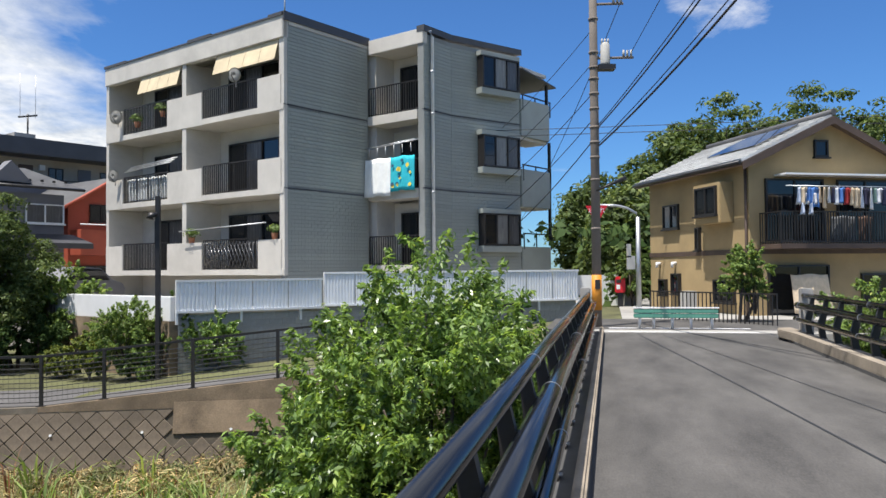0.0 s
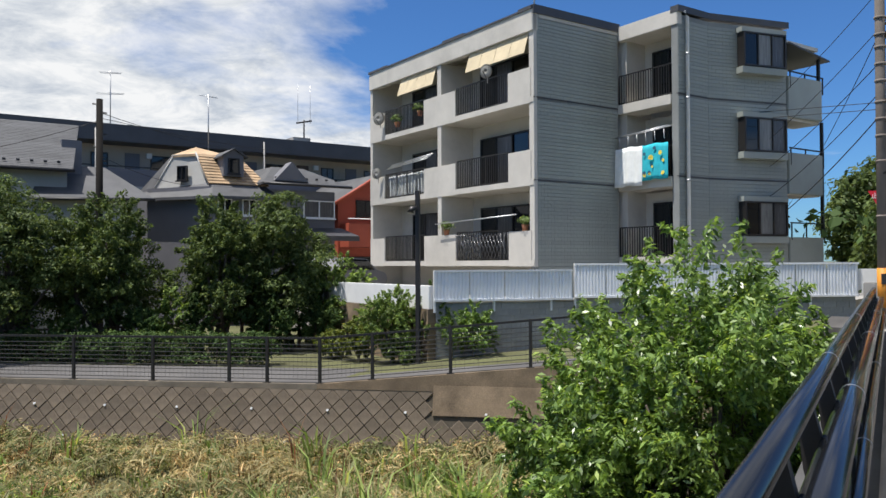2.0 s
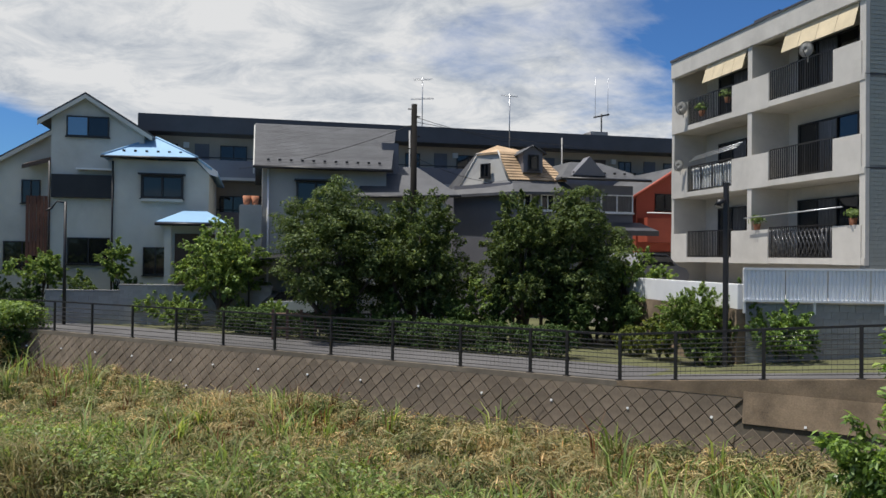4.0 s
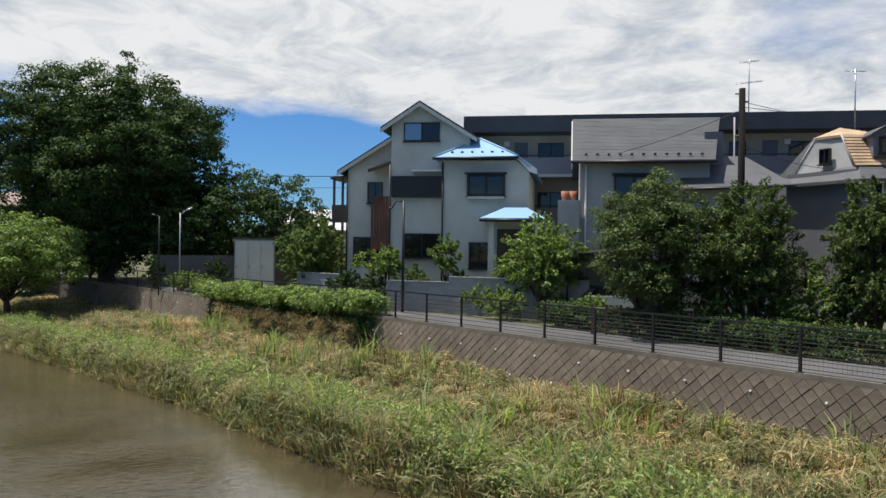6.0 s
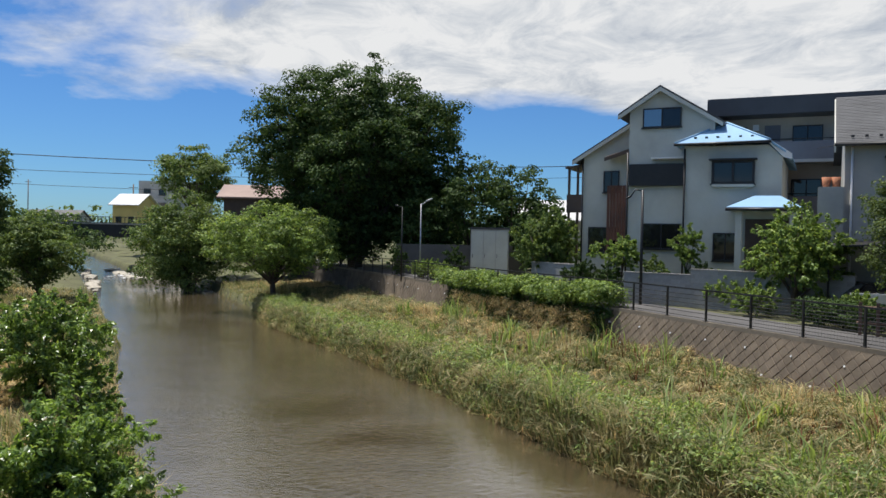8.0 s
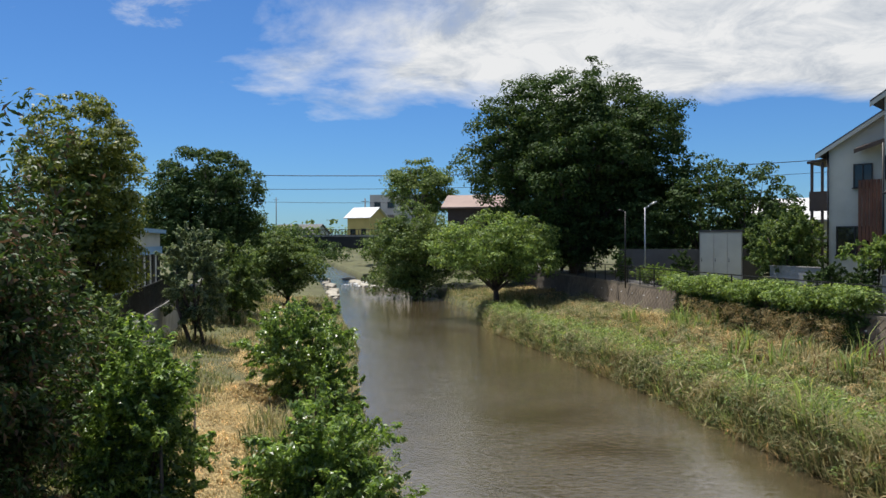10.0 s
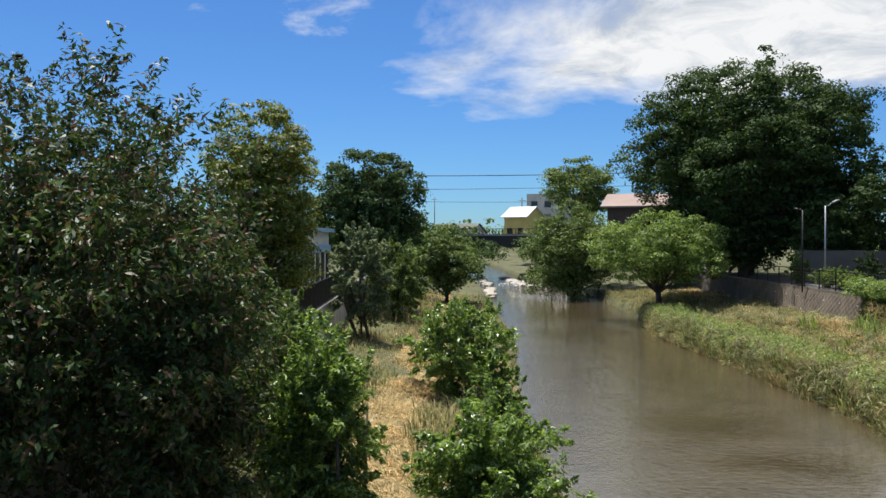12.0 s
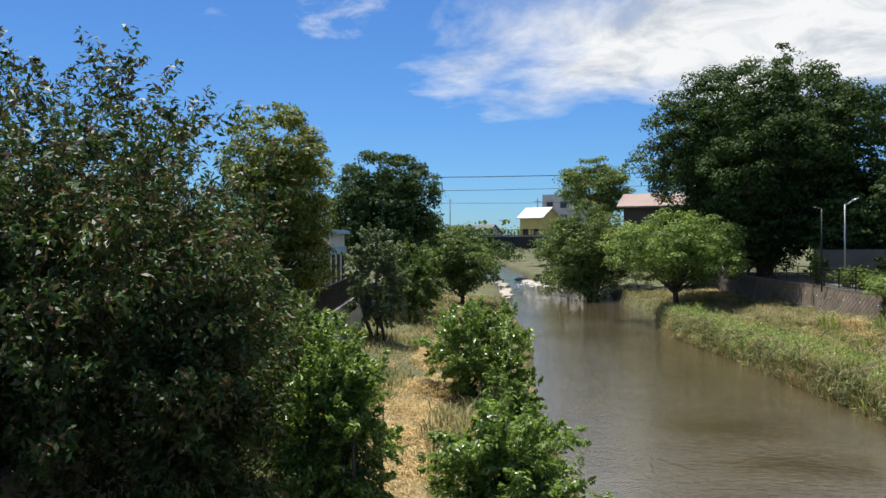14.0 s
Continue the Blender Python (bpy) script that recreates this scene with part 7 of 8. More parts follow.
# street light with a curved arm over the junction
g = thing("street_lamp", "grey steel street light with a long curved arm", "street lamp", Matrix.Translation((6.45, 26.0, 0)))
bm = bm_new()
tube(bm, [(0, 0, 0), (0, 0, 3.25)], [0.09, 0.07], 12)
part("pole", bm, M_STEEL, g)
bm = bm_new()
tube(bm, [(0, 0, 3.2), (-0.05, 0, 3.38), (-0.35, 0, 3.55), (-0.7, 0.02, 3.64), (-1.35, 0.05, 3.66)], 0.045, 8)
part("arm", bm, M_STEEL, g)
for z, w in ((1.5, 0.25), (1.9, 0.12)):
    bm = bm_new()
    box(bm, -0.38, -0.38 + w, -0.08, 0.08, z, z + 0.45)
    part("control_box", bm, M_GRWALL, g)
# post box
pb = thing("post_box", "red steel post box on a short dark stand", "post box", Matrix.Translation((7.0, 31.2, 0)) @ Matrix.Rotation(radians(-15), 4, "Z"))
bm = bm_new()
box(bm, -0.2, 0.2, -0.18, 0.18, 0.55, 1.2)
b_ = part("box", bm, M_SIGNRED, pb, "", 0.04)
bm = bm_new()
box(bm, -0.15, 0.05, -0.192, -0.182, 0.95, 1.08)
part("slot", bm, M_BARS, b_)
bm = bm_new()
box(bm, -0.14, 0.0, -0.192, -0.182, 0.7, 0.88)
part("notice_plate", bm, M_WHITE, b_)
bm = bm_new()
box(bm, -0.1, 0.1, -0.1, 0.1, 0.0, 0.55)
part("stand", bm, M_DARK, pb)
bm = bm_new()
box(bm, 0, 5.5, 0, 0.15, -0.1, 1.25)
solid("wall_pale", bm, M_WHITE, "pale rendered street wall behind the post box", "wall", m=Matrix.Translation((2.4, 33.2, 0)) @ Matrix.Rotation(radians(-3), 4, "Z"))
bm = bm_new()
box(bm, 0, 0.5, 0, 0.45, -0.1, 1.35)
solid("gate_pillar", bm, M_CONC, "weathered concrete gate pillar", "pillar", kind="", bevel=0.02, m=Matrix.Translation((7.35, 31.9, 0)))
# green guard rail across the road's end
gr = thing("guard_rail", "green and white steel guard rail on white posts", "guard rail", Matrix.Translation((4.75, 19.75, 0)) @ Matrix.Rotation(math.atan2(-0.45, 2.0), 4, "Z"))
for z in (0.34, 0.46):
    bm = bm_new()
    prism(bm, [(0, -0.02), (2.05, -0.02), (2.05, 0.03), (0, 0.03)], z - 0.055, z + 0.055)
    part("beam", bm, M_GREEN, gr, "", 0.015)
bm = bm_new()
box(bm, -0.02, 2.07, -0.03, 0.02, 0.53, 0.56)
part("top_edge", bm, M_WHITE, gr)
for x in (0.15, 0.5, 0.95, 1.4, 1.9):
    bm = bm_new()
    tube(bm, [(x, 0.06, 0), (x, 0.06, 0.5)], 0.035, 8)
    part("post", bm, M_WHITE, gr)
# railing and box before the tan house
hf = thing("street_fence", "dark steel picket fence before the tan house", "fence", Matrix.Translation((6.3, 24.0, -0.1)) @ Matrix.Rotation(math.atan2(-3.7, 2.3), 4, "Z"))
bar_rail(hf, Matrix(), 4.4, 0.95, 0.14)
bm = bm_new()
box(bm, -0.25, 0.25, -0.18, 0.18, -0.6, 0.75)
solid("meter_cabinet", bm, M_GRWALL, "pale grey steel cabinet by the house wall", "cabinet", kind="", bevel=0.02, m=Matrix.Translation((8.2, 26.3, 0)) @ Matrix.Rotation(radians(102), 4, "Z"))
# second pole and aerials
up2 = thing("utility_pole", "dark wooden utility pole with climbing irons", "utility pole", HOOD @ pose(6.15, 31, 0))
bm = bm_new()
tube(bm, [(0, 0, -1.5), (0, 0, 7.7)], [0.15, 0.115], 12)
part("shaft", bm, M_DKWOOD, up2)
for i, z in enumerate((5.4, 5.9, 6.4, 6.8, 7.2, 7.5)):
    bm = bm_new()
    tube(bm, [(-0.25 if i % 2 else -0.1, 0, z), (0.1 if i % 2 else 0.25, 0, z)], 0.03, 6)
    part("iron", bm, M_DARK, up2)
cable(up2, (0, 0, 6.9), (-7, 7, 5.6), 0.3, 0.012)
cable(up2, (0, 0, 7.2), (12, 6, 6.9), 0.4, 0.012)
cable(up2, (0, 0, 7.0), (22, 13, 8.4), 0.5, 0.012)
cable(up2, (0, 0, 5.6), (5, 5.5, 5.2), 0.2, 0.012)


def aerial(label, m, z0, z1, bars, tilt=0.0):
    g = thing("roof_aerial", label, "aerial", m)
    bm = bm_new()
    tube(bm, [(0, 0, z0), (0, 0, z1)], 0.03, 6)
    part("mast", bm, M_STEEL, g)
    for z, ln, n in bars:
        bm = bm_new()
        tube(bm, [(-ln / 2, 0, z - tilt * ln / 2), (ln / 2, 0, z + tilt * ln / 2)], 0.02, 5)
        b_ = part("boom", bm, M_STEEL, g)
        for k in range(n):
            x = -ln / 2 + ln * (k + 0.5) / n
            bm = bm_new()
            tube(bm, [(x, -0.28, z + tilt * x), (x, 0.28, z + tilt * x + 0.12)], 0.012, 4)
            part("element", bm, M_STEEL, b_)
    return g


aerial("tall television aerial on a roof mast", HOOD @ pose(9.45, 45.5, 0, 0, 0, 20), 9.2, 12.2, ((12.05, 1.2, 7), (10.9, 1.6, 5)), 0.15)
aerial("television aerial on the mansard roof", HOOD @ pose(12.95, 39.5, 0, 0, 0, -15), 7.3, 10.2, ((10.1, 0.9, 6),), -0.1)
tw = thing("roof_aerial", "twin whip aerial on the block's roof", "aerial", HOOD @ pose(22.1, 48, 0))
bm = bm_new()
tube(bm, [(0, 0, 9.2), (0, 0, 11.1)], 0.05, 6)
part("mast", bm, M_DARK, tw)
bm = bm_new()
tube(bm, [(-0.55, 0, 10.85), (0.55, 0, 11.1)], 0.06, 6)
part("boom", bm, M_DARK, tw)
for x in (-0.45, 0.45):
    bm = bm_new()
    tube(bm, [(x, 0, 10.9), (x, 0, 13.5)], 0.015, 5)
    part("whip", bm, M_STEEL, tw)
bm = bm_new()
tube(bm, [(0, 0, 10.0), (0, 0, 11.3)], 0.03, 6)
part("lightning_rod", bm, M_STEEL, apt).location = (0.35, 0.35, 0)

# ---- balcony things on the apartment house ----
AP = HOOD @ pose(17.58, 19.64, 0)


def cloth(name, label, m, w, h, material, category="laundry", folds=3, spots=0):
    """Hanging cloth in soft folds, in the plane y = 0 of m, top edge at z = 0."""
    bm = bm_new()
    nx, nz = 12, 8
    def at(i, j, off):
        u, v = i / nx, j / nz
        return m @ Vector(((u - 0.5) * w * (1 + 0.03 * v), 0.035 * math.sin(u * folds * 6.28 + v) * (0.4 + v) + off, -v * h - 0.02 * math.sin(u * 9)))
    f = [[bm.verts.new(at(i, j, 0)) for j in range(nz + 1)] for i in range(nx + 1)]
    b = [[bm.verts.new(at(i, j, 0.012)) for j in range(nz + 1)] for i in range(nx + 1)]
    for i in range(nx):
        for j in range(nz):
            bm.faces.new((f[i][j], f[i + 1][j], f[i + 1][j + 1], f[i][j + 1])).smooth = True
            bm.faces.new((b[i + 1][j], b[i][j], b[i][j + 1], b[i + 1][j + 1])).smooth = True
    for i in range(nx):
        bm.faces.new((f[i][0], b[i][0], b[i + 1][0], f[i + 1][0]))
        bm.faces.new((f[i + 1][nz], b[i + 1][nz], b[i][nz], f[i][nz]))
    g = solid(name, bm, material, label, category, kind="")
    rng = np.random.default_rng(int(w * 100) + spots)
    for k in range(spots):
        bm = bm_new()
        x, z, r = (rng.random() - 0.5) * w * 0.8, -h * (0.1 + 0.8 * rng.random()), 0.06 + 0.05 * rng.random()
        pts = [(x + r * math.cos(a) * (0.7 + 0.3 * rng.random()), z + r * math.sin(a) * (0.7 + 0.3 * rng.random())) for a in np.linspace(0, 6.28, 8)[:-1]]
        prism(bm, pts, -0.06, -0.054, m @ XZ)
        part("printed_flower", bm, M_YELCLOTH if k % 3 else M_LEAFCLOTH, g)
    return g


M_LEAFCLOTH = mat("dark_print", (0.02, 0.1, 0.16), 0.9, 0.1, 5, 60, 0.0)
LG = AP @ pose(4.0, -1.2, 0, 0, 0, -90)
cloth("bath_towel", "white towel hung over the loggia railing", LG @ pose(-0.55, -0.12, 5.62, -4), 1.25, 1.4, M_TOWEL)
cloth("bath_towel", "teal towel with yellow flower print on the railing", LG @ pose(0.62, -0.12, 5.62, -4), 1.15, 1.25, M_TEAL, spots=13)
dr = thing("drying_rack", "white metal laundry poles with clips above the loggia", "laundry rack", LG)
for dy in (0.0, 0.16):
    bm = bm_new()
    tube(bm, [(-1.75, dy - 0.1, 6.0), (1.2, dy - 0.1, 6.18)], 0.02, 6)
    part("pole", bm, M_STEEL, dr)
for i in range(7):
    bm = bm_new()
    x = -1.4 + 0.4 * i
    tube(bm, [(x, -0.1, 6.02 + 0.06 * i / 7), (x + 0.02, -0.1, 5.75)], 0.012, 5)
    part("peg", bm, M_WHITE, dr)


def dish(label, m, r=0.24):
    g = thing("satellite_dish", label, "satellite dish", m)
    bm = bm_new()
    rings = []
    for k in range(5):
        a = k / 4
        rings.append([bm.verts.new((r * a * math.cos(q), -0.12 * (1 - a * a) * r * 2, r * a * 1.1 * math.sin(q))) for q in np.linspace(0, 2 * math.pi, 17)[:-1]] if k else [bm.verts.new((0, 0, 0))])
    for k in range(1, 4):
        for i in range(16):
            bm.faces.new((rings[k][i], rings[k][(i + 1) % 16], rings[k + 1][(i + 1) % 16], rings[k + 1][i])).smooth = True
    for i in range(16):
        bm.faces.new((rings[0][0], rings[1][(i + 1) % 16], rings[1][i]))
    bmesh.ops.solidify(bm, geom=bm.faces[:], thickness=0.012)
    part("reflector", bm, M_GRWALL, g)
    bm = bm_new()
    tube(bm, [(0, 0, -r), (0, -0.28, -0.05)], 0.012, 5)
    part("feed_arm", bm, M_DARK, g)
    bm = bm_new()
    tube(bm, [(0, 0.02, 0), (0, 0.14, -0.05), (0, 0.14, -0.4)], 0.02, 6)
    part("bracket", bm, M_STEEL, g)
    return g


dish("grey satellite dish clamped to the balcony railing", AP @ pose(-0.25, 2.3, 8.4, 0, 0, -60))
dish("grey satellite dish on the balcony parapet", AP @ pose(-0.25, 10.2, 5.5, 0, 0, -60))
dish("dark satellite dish on the top balcony railing", AP @ pose(-0.25, 10.0, 7.9, 0, 0, -60), 0.28)
lp = thing("laundry_pole", "long pale laundry poles across the lowest balcony", "laundry pole", AP)
for dy in (0.0,):
    bm = bm_new()
    tube(bm, [(-0.2, 0.7, 3.18), (-0.25, 5.6, 3.05)], 0.022, 6)
    part("pole", bm, M_STEEL, lp)
lp2 = thing("laundry_pole", "stacked laundry poles over the middle balcony", "laundry pole", AP)
for k in range(3):
    bm = bm_new()
    tube(bm, [(-0.1 + 0.12 * k, 6.3, 5.75 + 0.1 * k), (-0.1 + 0.12 * k, 9.6, 5.6 + 0.1 * k)], 0.02, 6)
    part("pole", bm, M_STEEL, lp2)
for k in range(4):
    cloth("balcony_panel", "white weather screen tied inside the balcony bars", AP @ pose(0.13, 7.2 + 0.75 * k, 5.32, 0, 0, -90), 0.66, 0.95, M_TOWEL, "screen")
bm = bm_new()
for k in range(16):
    for s in (1, -1):
        tube(bm, [(-0.02, 1.4 + 0.2 * k, 1.65), (-0.02, 1.4 + 0.2 * k + 0.5 * s if 1.36 < 1.4 + 0.2 * k + 0.5 * s < 4.5 else 1.4 + 0.2 * k, 2.6)], 0.018, 4)
sc = solid("lattice_screen", bm, M_CURTAIN, "pale diamond lattice screen behind the balcony bars", "screen", kind="", m=AP)
for i, (x, y, z, s) in enumerate(((0.05, 5.25, 2.62, 0.28), (0.05, 0.55, 2.62, 0.22), (0.1, 7.2, 7.6, 0.3), (0.1, 9.0, 7.4, 0.3))):
    g = thing("potted_plant", "small potted plant on the balcony edge", "plant", AP @ pose(x, y, z))
    bm = bm_new()
    tube(bm, [(0, 0, 0), (0, 0, 0.22)], [0.09, 0.13], 10)
    part("pot", bm, M_TERRA, g)
    ob = new("foliage", leaf_cloud("foliage", np.array([[0, 0, 0.35, s], [0.05, 0.1, 0.4, s * 0.8], [-0.08, -0.1, 0.3, s * 0.7]]), 45, 0.12, M_LF_MID, 500 + i))
    ob.parent = g
# laundry of the tan house
rail_ = thing("laundry_pole", "laundry pole along the tan house balcony", "laundry pole", TH)
bm = bm_new()
tube(bm, [(0.35, -1.35, 3.98), (5.4, -1.35, 3.98)], 0.018, 6)
part("pole", bm, M_STEEL, rail_)
tones = [(0.55, 0.6, 0.7), (0.05, 0.12, 0.4), (0.7, 0.7, 0.72), (0.08, 0.2, 0.5), (0.6, 0.62, 0.65), (0.35, 0.03, 0.03), (0.02, 0.025, 0.06), (0.62, 0.5, 0.35), (0.2, 0.3, 0.25), (0.03, 0.03, 0.06)]
mats_ = [mat("cloth_" + nm, c, 0.9, 0.15, 6, 60, 0.1) for nm, c in zip(("sky", "navy", "pale", "blue", "grey", "red", "ink", "sand", "moss", "black"), tones)]
words = ("pale blue", "navy", "white", "blue", "grey", "red", "dark navy", "sand", "moss green", "black")
rngc = np.random.default_rng(77)
for i in range(19):
    k = int(rngc.integers(0, 10))
    x = 0.85 + 0.165 * i
    tt = TH @ pose(x, -1.35, 3.94, 0, 0, 38 + 12 * float(rngc.normal()))
    cloth("garment", words[k] + " garment hanging from the laundry pole", tt, 0.42, 0.42 + 0.22 * float(rngc.random()), mats_[k], "laundry", 2)
for i in range(5):
    cloth("garment", "small pale garment on a hanging clip frame", TH @ pose(0.75 + 0.14 * i, -1.4, 3.75 - 0.3 * (i % 2), 0, 0, 30), 0.2, 0.32, mats_[0 if i % 2 else 2], "laundry", 1)
for i in range(3):
    cloth("garment", "long pale towel on the laundry pole", TH @ pose(4.2 + 0.5 * i, -1.35, 3.94, 0, 0, 6), 0.45, 0.5, (mats_[8], mats_[6], mats_[7])[i], "laundry", 2)
cloth("sun_blind", "beige cloth sun blind before the ground floor door", TH @ pose(1.5, -0.8, 1.3, -12, 0, 0), 1.3, 1.2, mats_[7], "blind", 3)
cloth("sun_blind", "dark cloth hung behind the balcony bars", TH @ pose(2.6, -0.98, 3.1), 0.9, 0.8, M_NET, "blind", 2)
cloth("sun_blind", "brown bamboo blind behind the balcony bars", TH @ pose(3.4, -0.98, 3.1), 0.5, 0.8, M_WOOD, "blind", 1)

# ---- south bank wall and rail ----
bm = bm_new()
for x0, x1 in ((-100, -70), (-70, -35), (-35, -26.5), (-26.5, -15), (-15, -5), (-5, 0)):
    y0, y1 = float(np.interp(x0, XLW, YLWALL)), float(np.interp(x1, XLW, YLWALL))
    prism(bm, [(x0, y0 - 0.15), (x1, y1 - 0.15), (x1, y1 + 0.12), (x0, y0 + 0.12)], -3.4, -1.3)
solid("wall_south", bm, M_CONC, "weathered concrete river wall on the south bank", "wall")
sr = thing("south_railing", "dark steel bar railing on the south river wall", "railing")
for x0, x1 in ((-47.0, -41.5), (-41.5, -35.0), (-35.0, -28.8), (-28.8, -22.5), (-22.5, -16)):
    a = Vector((x0, float(np.interp(x0, XLW, YLWALL)), -1.3))
    b = Vector((x1, float(np.interp(x1, XLW, YLWALL)), -1.3))
    bar_rail(sr, Matrix.Translation(a) @ Matrix.Rotation(math.atan2(b.y - a.y, b.x - a.x), 4, "Z"), (b - a).length, 1.1, 0.16, r=0.016)
hs = thing("blue_trim_house", "white shed-like house with blue trim behind the trees", "house", Matrix.Translation((-38.5, -19.5, -1.45)) @ Matrix.Rotation(radians(15), 4, "Z"))
bm = bm_new()
box(bm, -4, 4, -3, 1.2, 0, 3.4)
part("wall", bm, M_WHWALL, hs)
bm = bm_new()
box(bm, -4.2, 4.2, -3.2, 1.5, 3.4, 3.6)
part("roof", bm, M_BLUE, hs)
for i in range(5):
    bm = bm_new()
    box(bm, -3.6 + 1.6 * i, -2.9 + 1.6 * i, 1.2, 1.26, 0.0, 2.6)
    part("dark_panel", bm, M_DARK, hs)
bm = bm_new()
box(bm, -4.0, 4.0, 1.26, 1.32, 2.3, 2.7)
part("blue_band", bm, M_BLUE, hs)

# ---- far bridge, houses, woods ----
fbm = Matrix.Translation((-119, -23.2, 0)) @ Matrix.Rotation(radians(101), 4, "Z")
fbr = thing("far_bridge", "low dark steel girder bridge over the river", "bridge", fbm)
bm = bm_new()
box(bm, -17, 17, -2.2, 2.2, 0.35, 2.1)
part("girder", bm, M_DARK, fbr)
bm = bm_new()
box(bm, -17, 17, -2.4, 2.4, 2.1, 2.3)
part("deck", bm, M_CONC, fbr)
for s in (-2.3, 2.3):
    bar_rail(fbr, Matrix.Translation((-17, s, 2.3)), 34, 0.9, 0.5, r=0.03)
for x in (-17.8, 17.0):
    bm = bm_new()
    box(bm, x, x + 1.2, -3, 3, -5.2, 2.0)
    part("abutment", bm, M_CONC, fbr)
rng = np.random.default_rng(88)
bar = thing("gravel_bar", "pale gravel and stones at the river bend", "gravel", kind="stuff")
for i in range(95):
    bm = bm_new()
    bmesh.ops.create_icosphere(bm, subdivisions=1, radius=0.25 + 0.6 * rng.random() ** 2)
    for v in bm.verts:
        v.co = Vector((v.co.x * 1.8, v.co.y * 1.2, v.co.z * 0.4)) * (0.85 + 0.3 * rng.random())
    t = rng.random()
    x = -80 - 40 * t
    south = i % 3 == 0
    edge = float(np.interp(x, XL, YLW)) if south else float(np.interp(x, XR, YRW))
    part("stone", bm, M_STONE, bar).location = (x, edge + (0.6 + 0.7 * rng.random()) * (1 if south else -1) * (0.5 + 1.3 * t), WATER + 0.05)
# flat white flecks on the far water stand in for its bright sheen
bm = bm_new()
n = 60
for i in range(n):
    x, y = -106 + rng.normal() * 4.0, -19.6 + rng.normal() * 1.2
    s = 0.15 + 0.3 * rng.random()
    prism(bm, [(x - s * 2, y - s * 0.3), (x + s, y - s * 0.45), (x + s * 2, y + s * 0.2), (x - s, y + s * 0.35)], WATER + 0.01, WATER + 0.05 + 0.06 * rng.random())
ob = solid("white_water", bm, M_WHITE, "white flecks painting the bright sheen on the far water", "rapids", kind="stuff")


def plain_house(label, m, w, d, h, rise, wallm, roofm, wins=3):
    g = thing("far_house", label, "house", m)
    bm = bm_new()
    prism(bm, [(-d / 2, 0), (d / 2, 0), (d / 2, h), (0, h + rise - 0.1), (-d / 2, h)], -w / 2, w / 2, YZ)
    part("wall", bm, wallm, g)
    bm = bm_new()
    o = 0.6
    sl = rise / (d / 2)
    slab(bm, [(-w / 2 - o, -d / 2 - o, h - sl * o), (w / 2 + o, -d / 2 - o, h - sl * o), (w / 2 + o, 0, h + rise), (-w / 2 - o, 0, h + rise)], 0.15)
    slab(bm, [(w / 2 + o, d / 2 + o, h - sl * o), (-w / 2 - o, d / 2 + o, h - sl * o), (-w / 2 - o, 0, h + rise), (w / 2 + o, 0, h + rise)], 0.15)
    part("roof", bm, roofm, g)
    for i in range(wins):
        for z in (1.5, 4.3):
            if z < h - 0.8:
                window_unit(g, pose(-w / 2 + w * (i + 0.5) / wins, -d / 2 - 0.01, z), w / wins * 0.45, 1.1, panes=2)
    return g


M_PINKROOF = mat("faded_pink_roof", (0.3, 0.21, 0.175), 0.7, 0.15, 0.6, 20, 0.2, stain=0.2)
plain_house("dark timbered house with a faded pink roof", Matrix.Translation((-82.5, -2.3, -1.4)) @ Matrix.Rotation(radians(84), 4, "Z"), 6.6, 7, 6.4, 1.2, M_TANDK, M_PINKROOF, 4)
plain_house("yellow house with a pale roof beyond the bridge", Matrix.Translation((-160, -27.9, 1.8)) @ Matrix.Rotation(radians(70), 4, "Z"), 5.0, 7, 4.6, 1.9, mat("yellow_render", (0.62, 0.47, 0.16), 0.8, 0.1, 0.5, 20, 0.1), M_RTILE, 2)
gb = thing("far_block", "plain grey apartment block behind the trees", "apartment block", Matrix.Translation((-172, -24.5, 0)) @ Matrix.Rotation(radians(80), 4, "Z"))
bm = bm_new()
box(bm, -3.2, 9, -5, 5, -1, 11.3)
part("wall", bm, M_GRWALL, gb)
for z in (3.5, 6.3, 9.1):
    for x in (-1.5, 1.5, 4.5):
        window_unit(gb, pose(x, -5.01, z), 1.4, 1.3, panes=2)
plain_house("grey roofed house beyond the bridge", Matrix.Translation((-215, -56, -0.5)) @ Matrix.Rotation(radians(75), 4, "Z"), 13, 9, 4.2, 2.4, M_WHWALL, M_SLATE, 4)
plain_house("small pale roofed house beyond the garden trees", Matrix.Translation((-66, 24.5, -1.0)) @ Matrix.Rotation(radians(60), 4, "Z"), 8, 7, 4.2, 1.6, M_WHWALL, M_RTILE, 3)
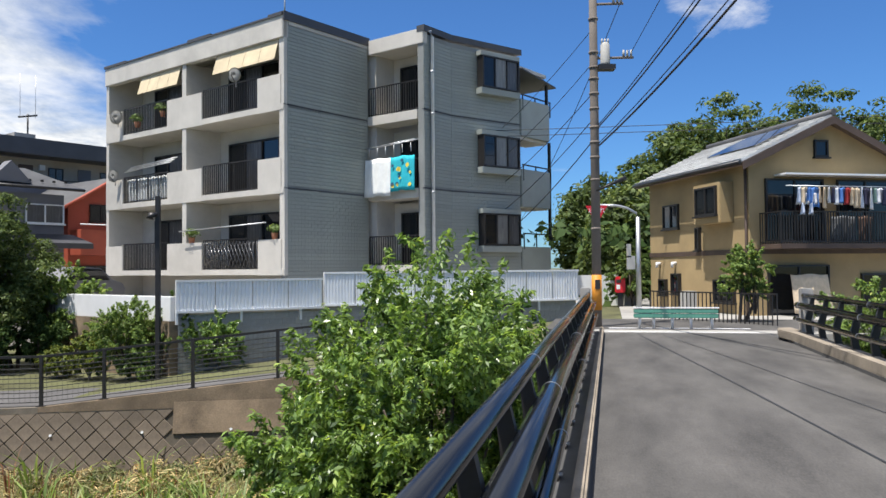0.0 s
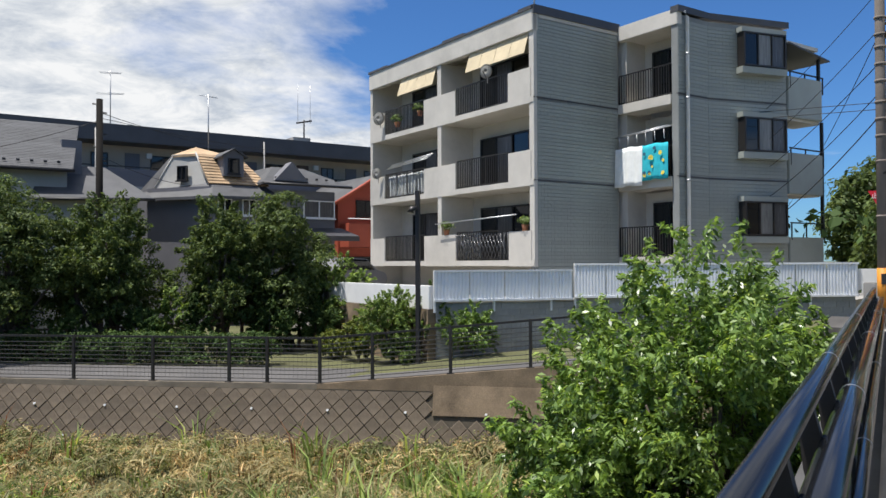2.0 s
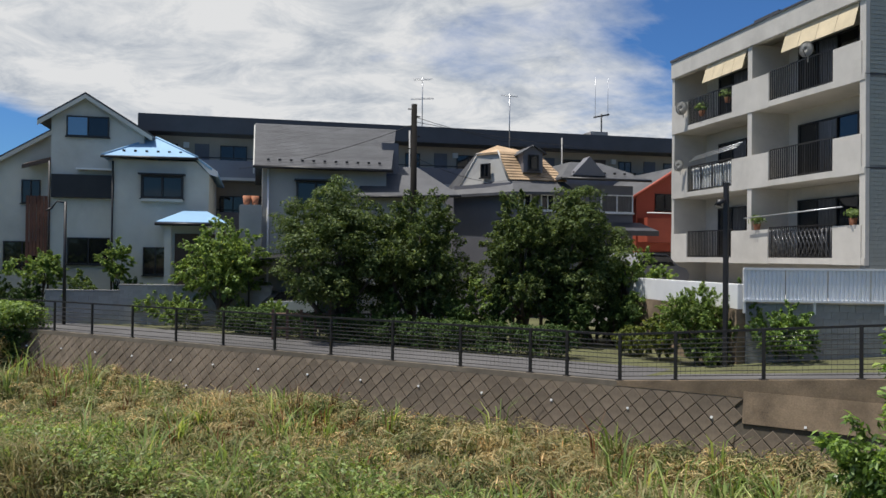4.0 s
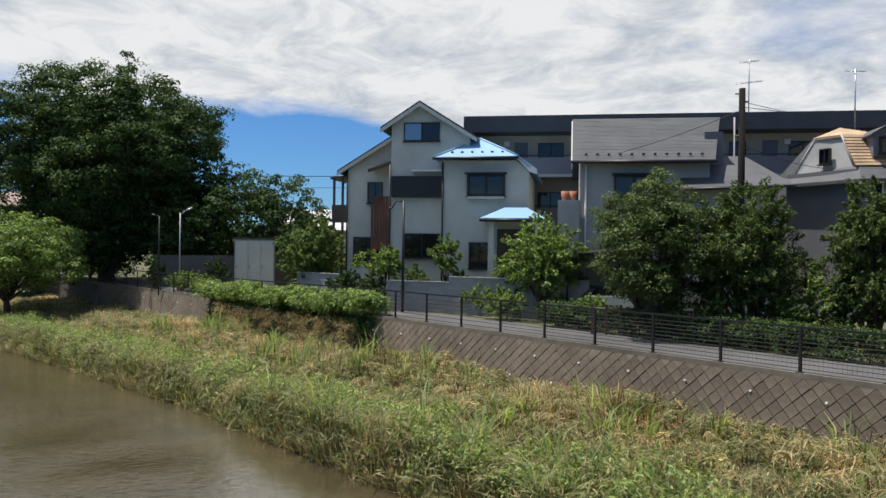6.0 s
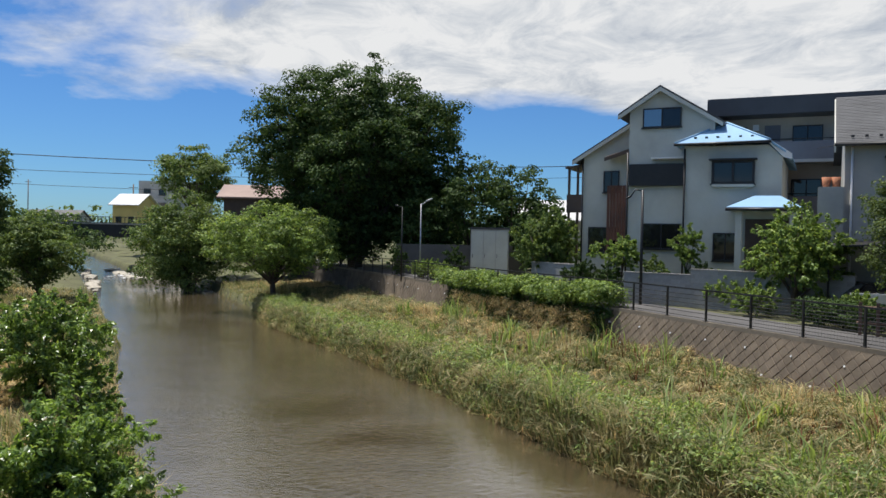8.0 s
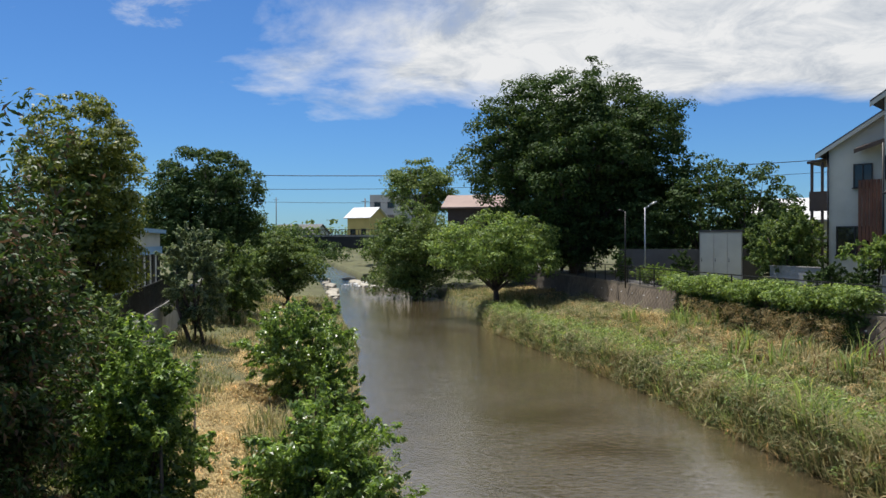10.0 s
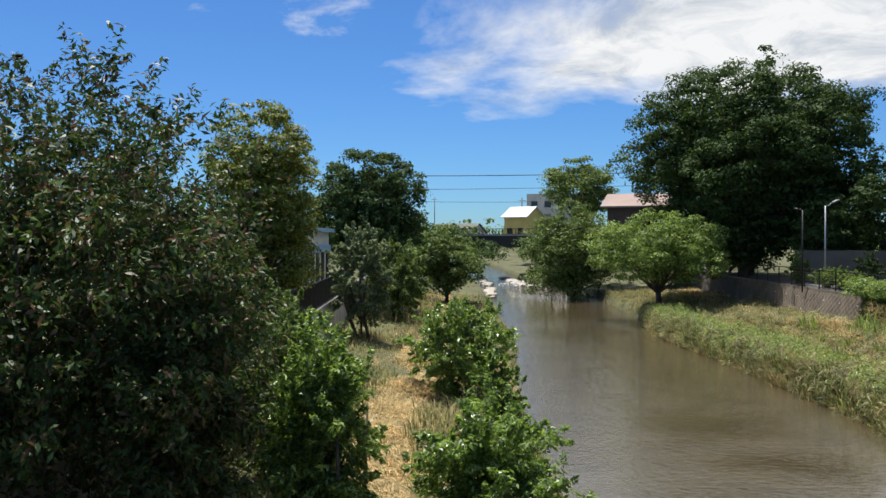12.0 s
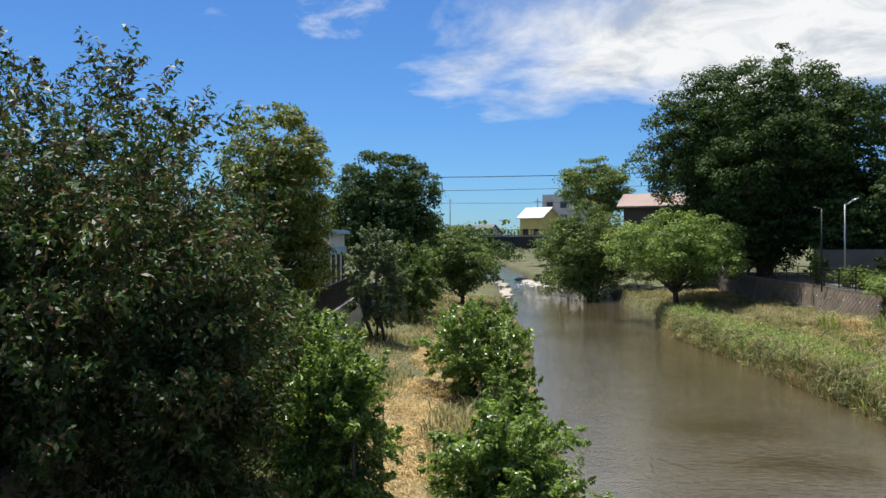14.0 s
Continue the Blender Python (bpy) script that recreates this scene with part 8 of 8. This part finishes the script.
for i, (x, y, h) in enumerate(((-176, -31.0, 12.0), (-70.5, 29, 8.2), (-240, -70, 16), (-72, 30.5, 8.0))):
    g = thing("utility_pole", "distant thin utility pole with cross arm", "utility pole", Matrix.Translation((x, y, -1.0)))
    bm = bm_new()
    tube(bm, [(0, 0, 0), (0, 0, h)], 0.14, 8)
    part("shaft", bm, M_POLE, g)
    bm = bm_new()
    tube(bm, [(-0.1, -0.9, h - 0.7), (0.1, 0.9, h - 0.7)], 0.06, 6)
    part("cross_arm", bm, M_DARK, g)
wl = thing("river_cables", "black cables hung across the river", "cable", Matrix.Translation((-100, -18, 9)))
cable(wl, (6, -40, 1.5), (-4, 60, 2.6), 1.4, 0.05)
cable(wl, (6, -40, -0.5), (-4, 60, 1.0), 1.2, 0.03)
cable(wl, (-35, -45, 0.0), (-40, 60, 0.6), 1.2, 0.035)
# belt of woods that closes the distance
rng = np.random.default_rng(99)
wood = []
for a in np.arange(28, 215, 1.1):
    yaw = radians(a)
    for ring, (dist, h) in enumerate(((190, 6.0), (265, 9.5))):
        dd = dist + 18 * rng.normal()
        hh = h * (0.55 + 0.5 * rng.random())
        cx_, cy_ = -math.sin(yaw) * dd, math.cos(yaw) * dd
        for k in range(5):
            wood.append((cx_ + rng.normal() * 2.5, cy_ + rng.normal() * 2.5, -1.0 + hh * (0.15 + 0.85 * rng.random()), 1.6 + 1.2 * rng.random()))
wd_ = new("far_woods", leaf_cloud("far_woods", np.array(wood), 22, 1.1, M_LF_MID, 98, aspect=0.7))
tagged(wd_, "distant belt of green woods and gardens", "woods", kind="stuff")
# nearer garden greenery along both streets, closing the view between houses
gard = []
for x0, y0, x1, y1, h, nn in ((-130, -36, -60, -24, 4.5, 130), (-140, -2, -82, 6, 6.0, 150), (-100, 14, -60, 32, 5.0, 150), (-150, -60, -70, -45, 6.0, 120), (-135, -30, -103, -26, 2.6, 70), (-128, -15, -106, -11, 3.0, 70), (6, 34, 40, 46, 4.5, 120), (-20, -30, 5, -14, 6.0, 90)):
    for k in range(nn):
        t = rng.random()
        gard.append((x0 + (x1 - x0) * t + rng.normal() * 2.2, y0 + (y1 - y0) * t + rng.normal() * 2.2, -1.4 + h * rng.random(), 0.9 + 0.9 * rng.random()))
gd_ = new("garden_thicket", leaf_cloud("garden_thicket", np.array(gard), 40, 0.45, M_LF_DARK, 97, aspect=0.6))
tagged(gd_, "dense dark garden thicket between the houses", "thicket", kind="stuff")
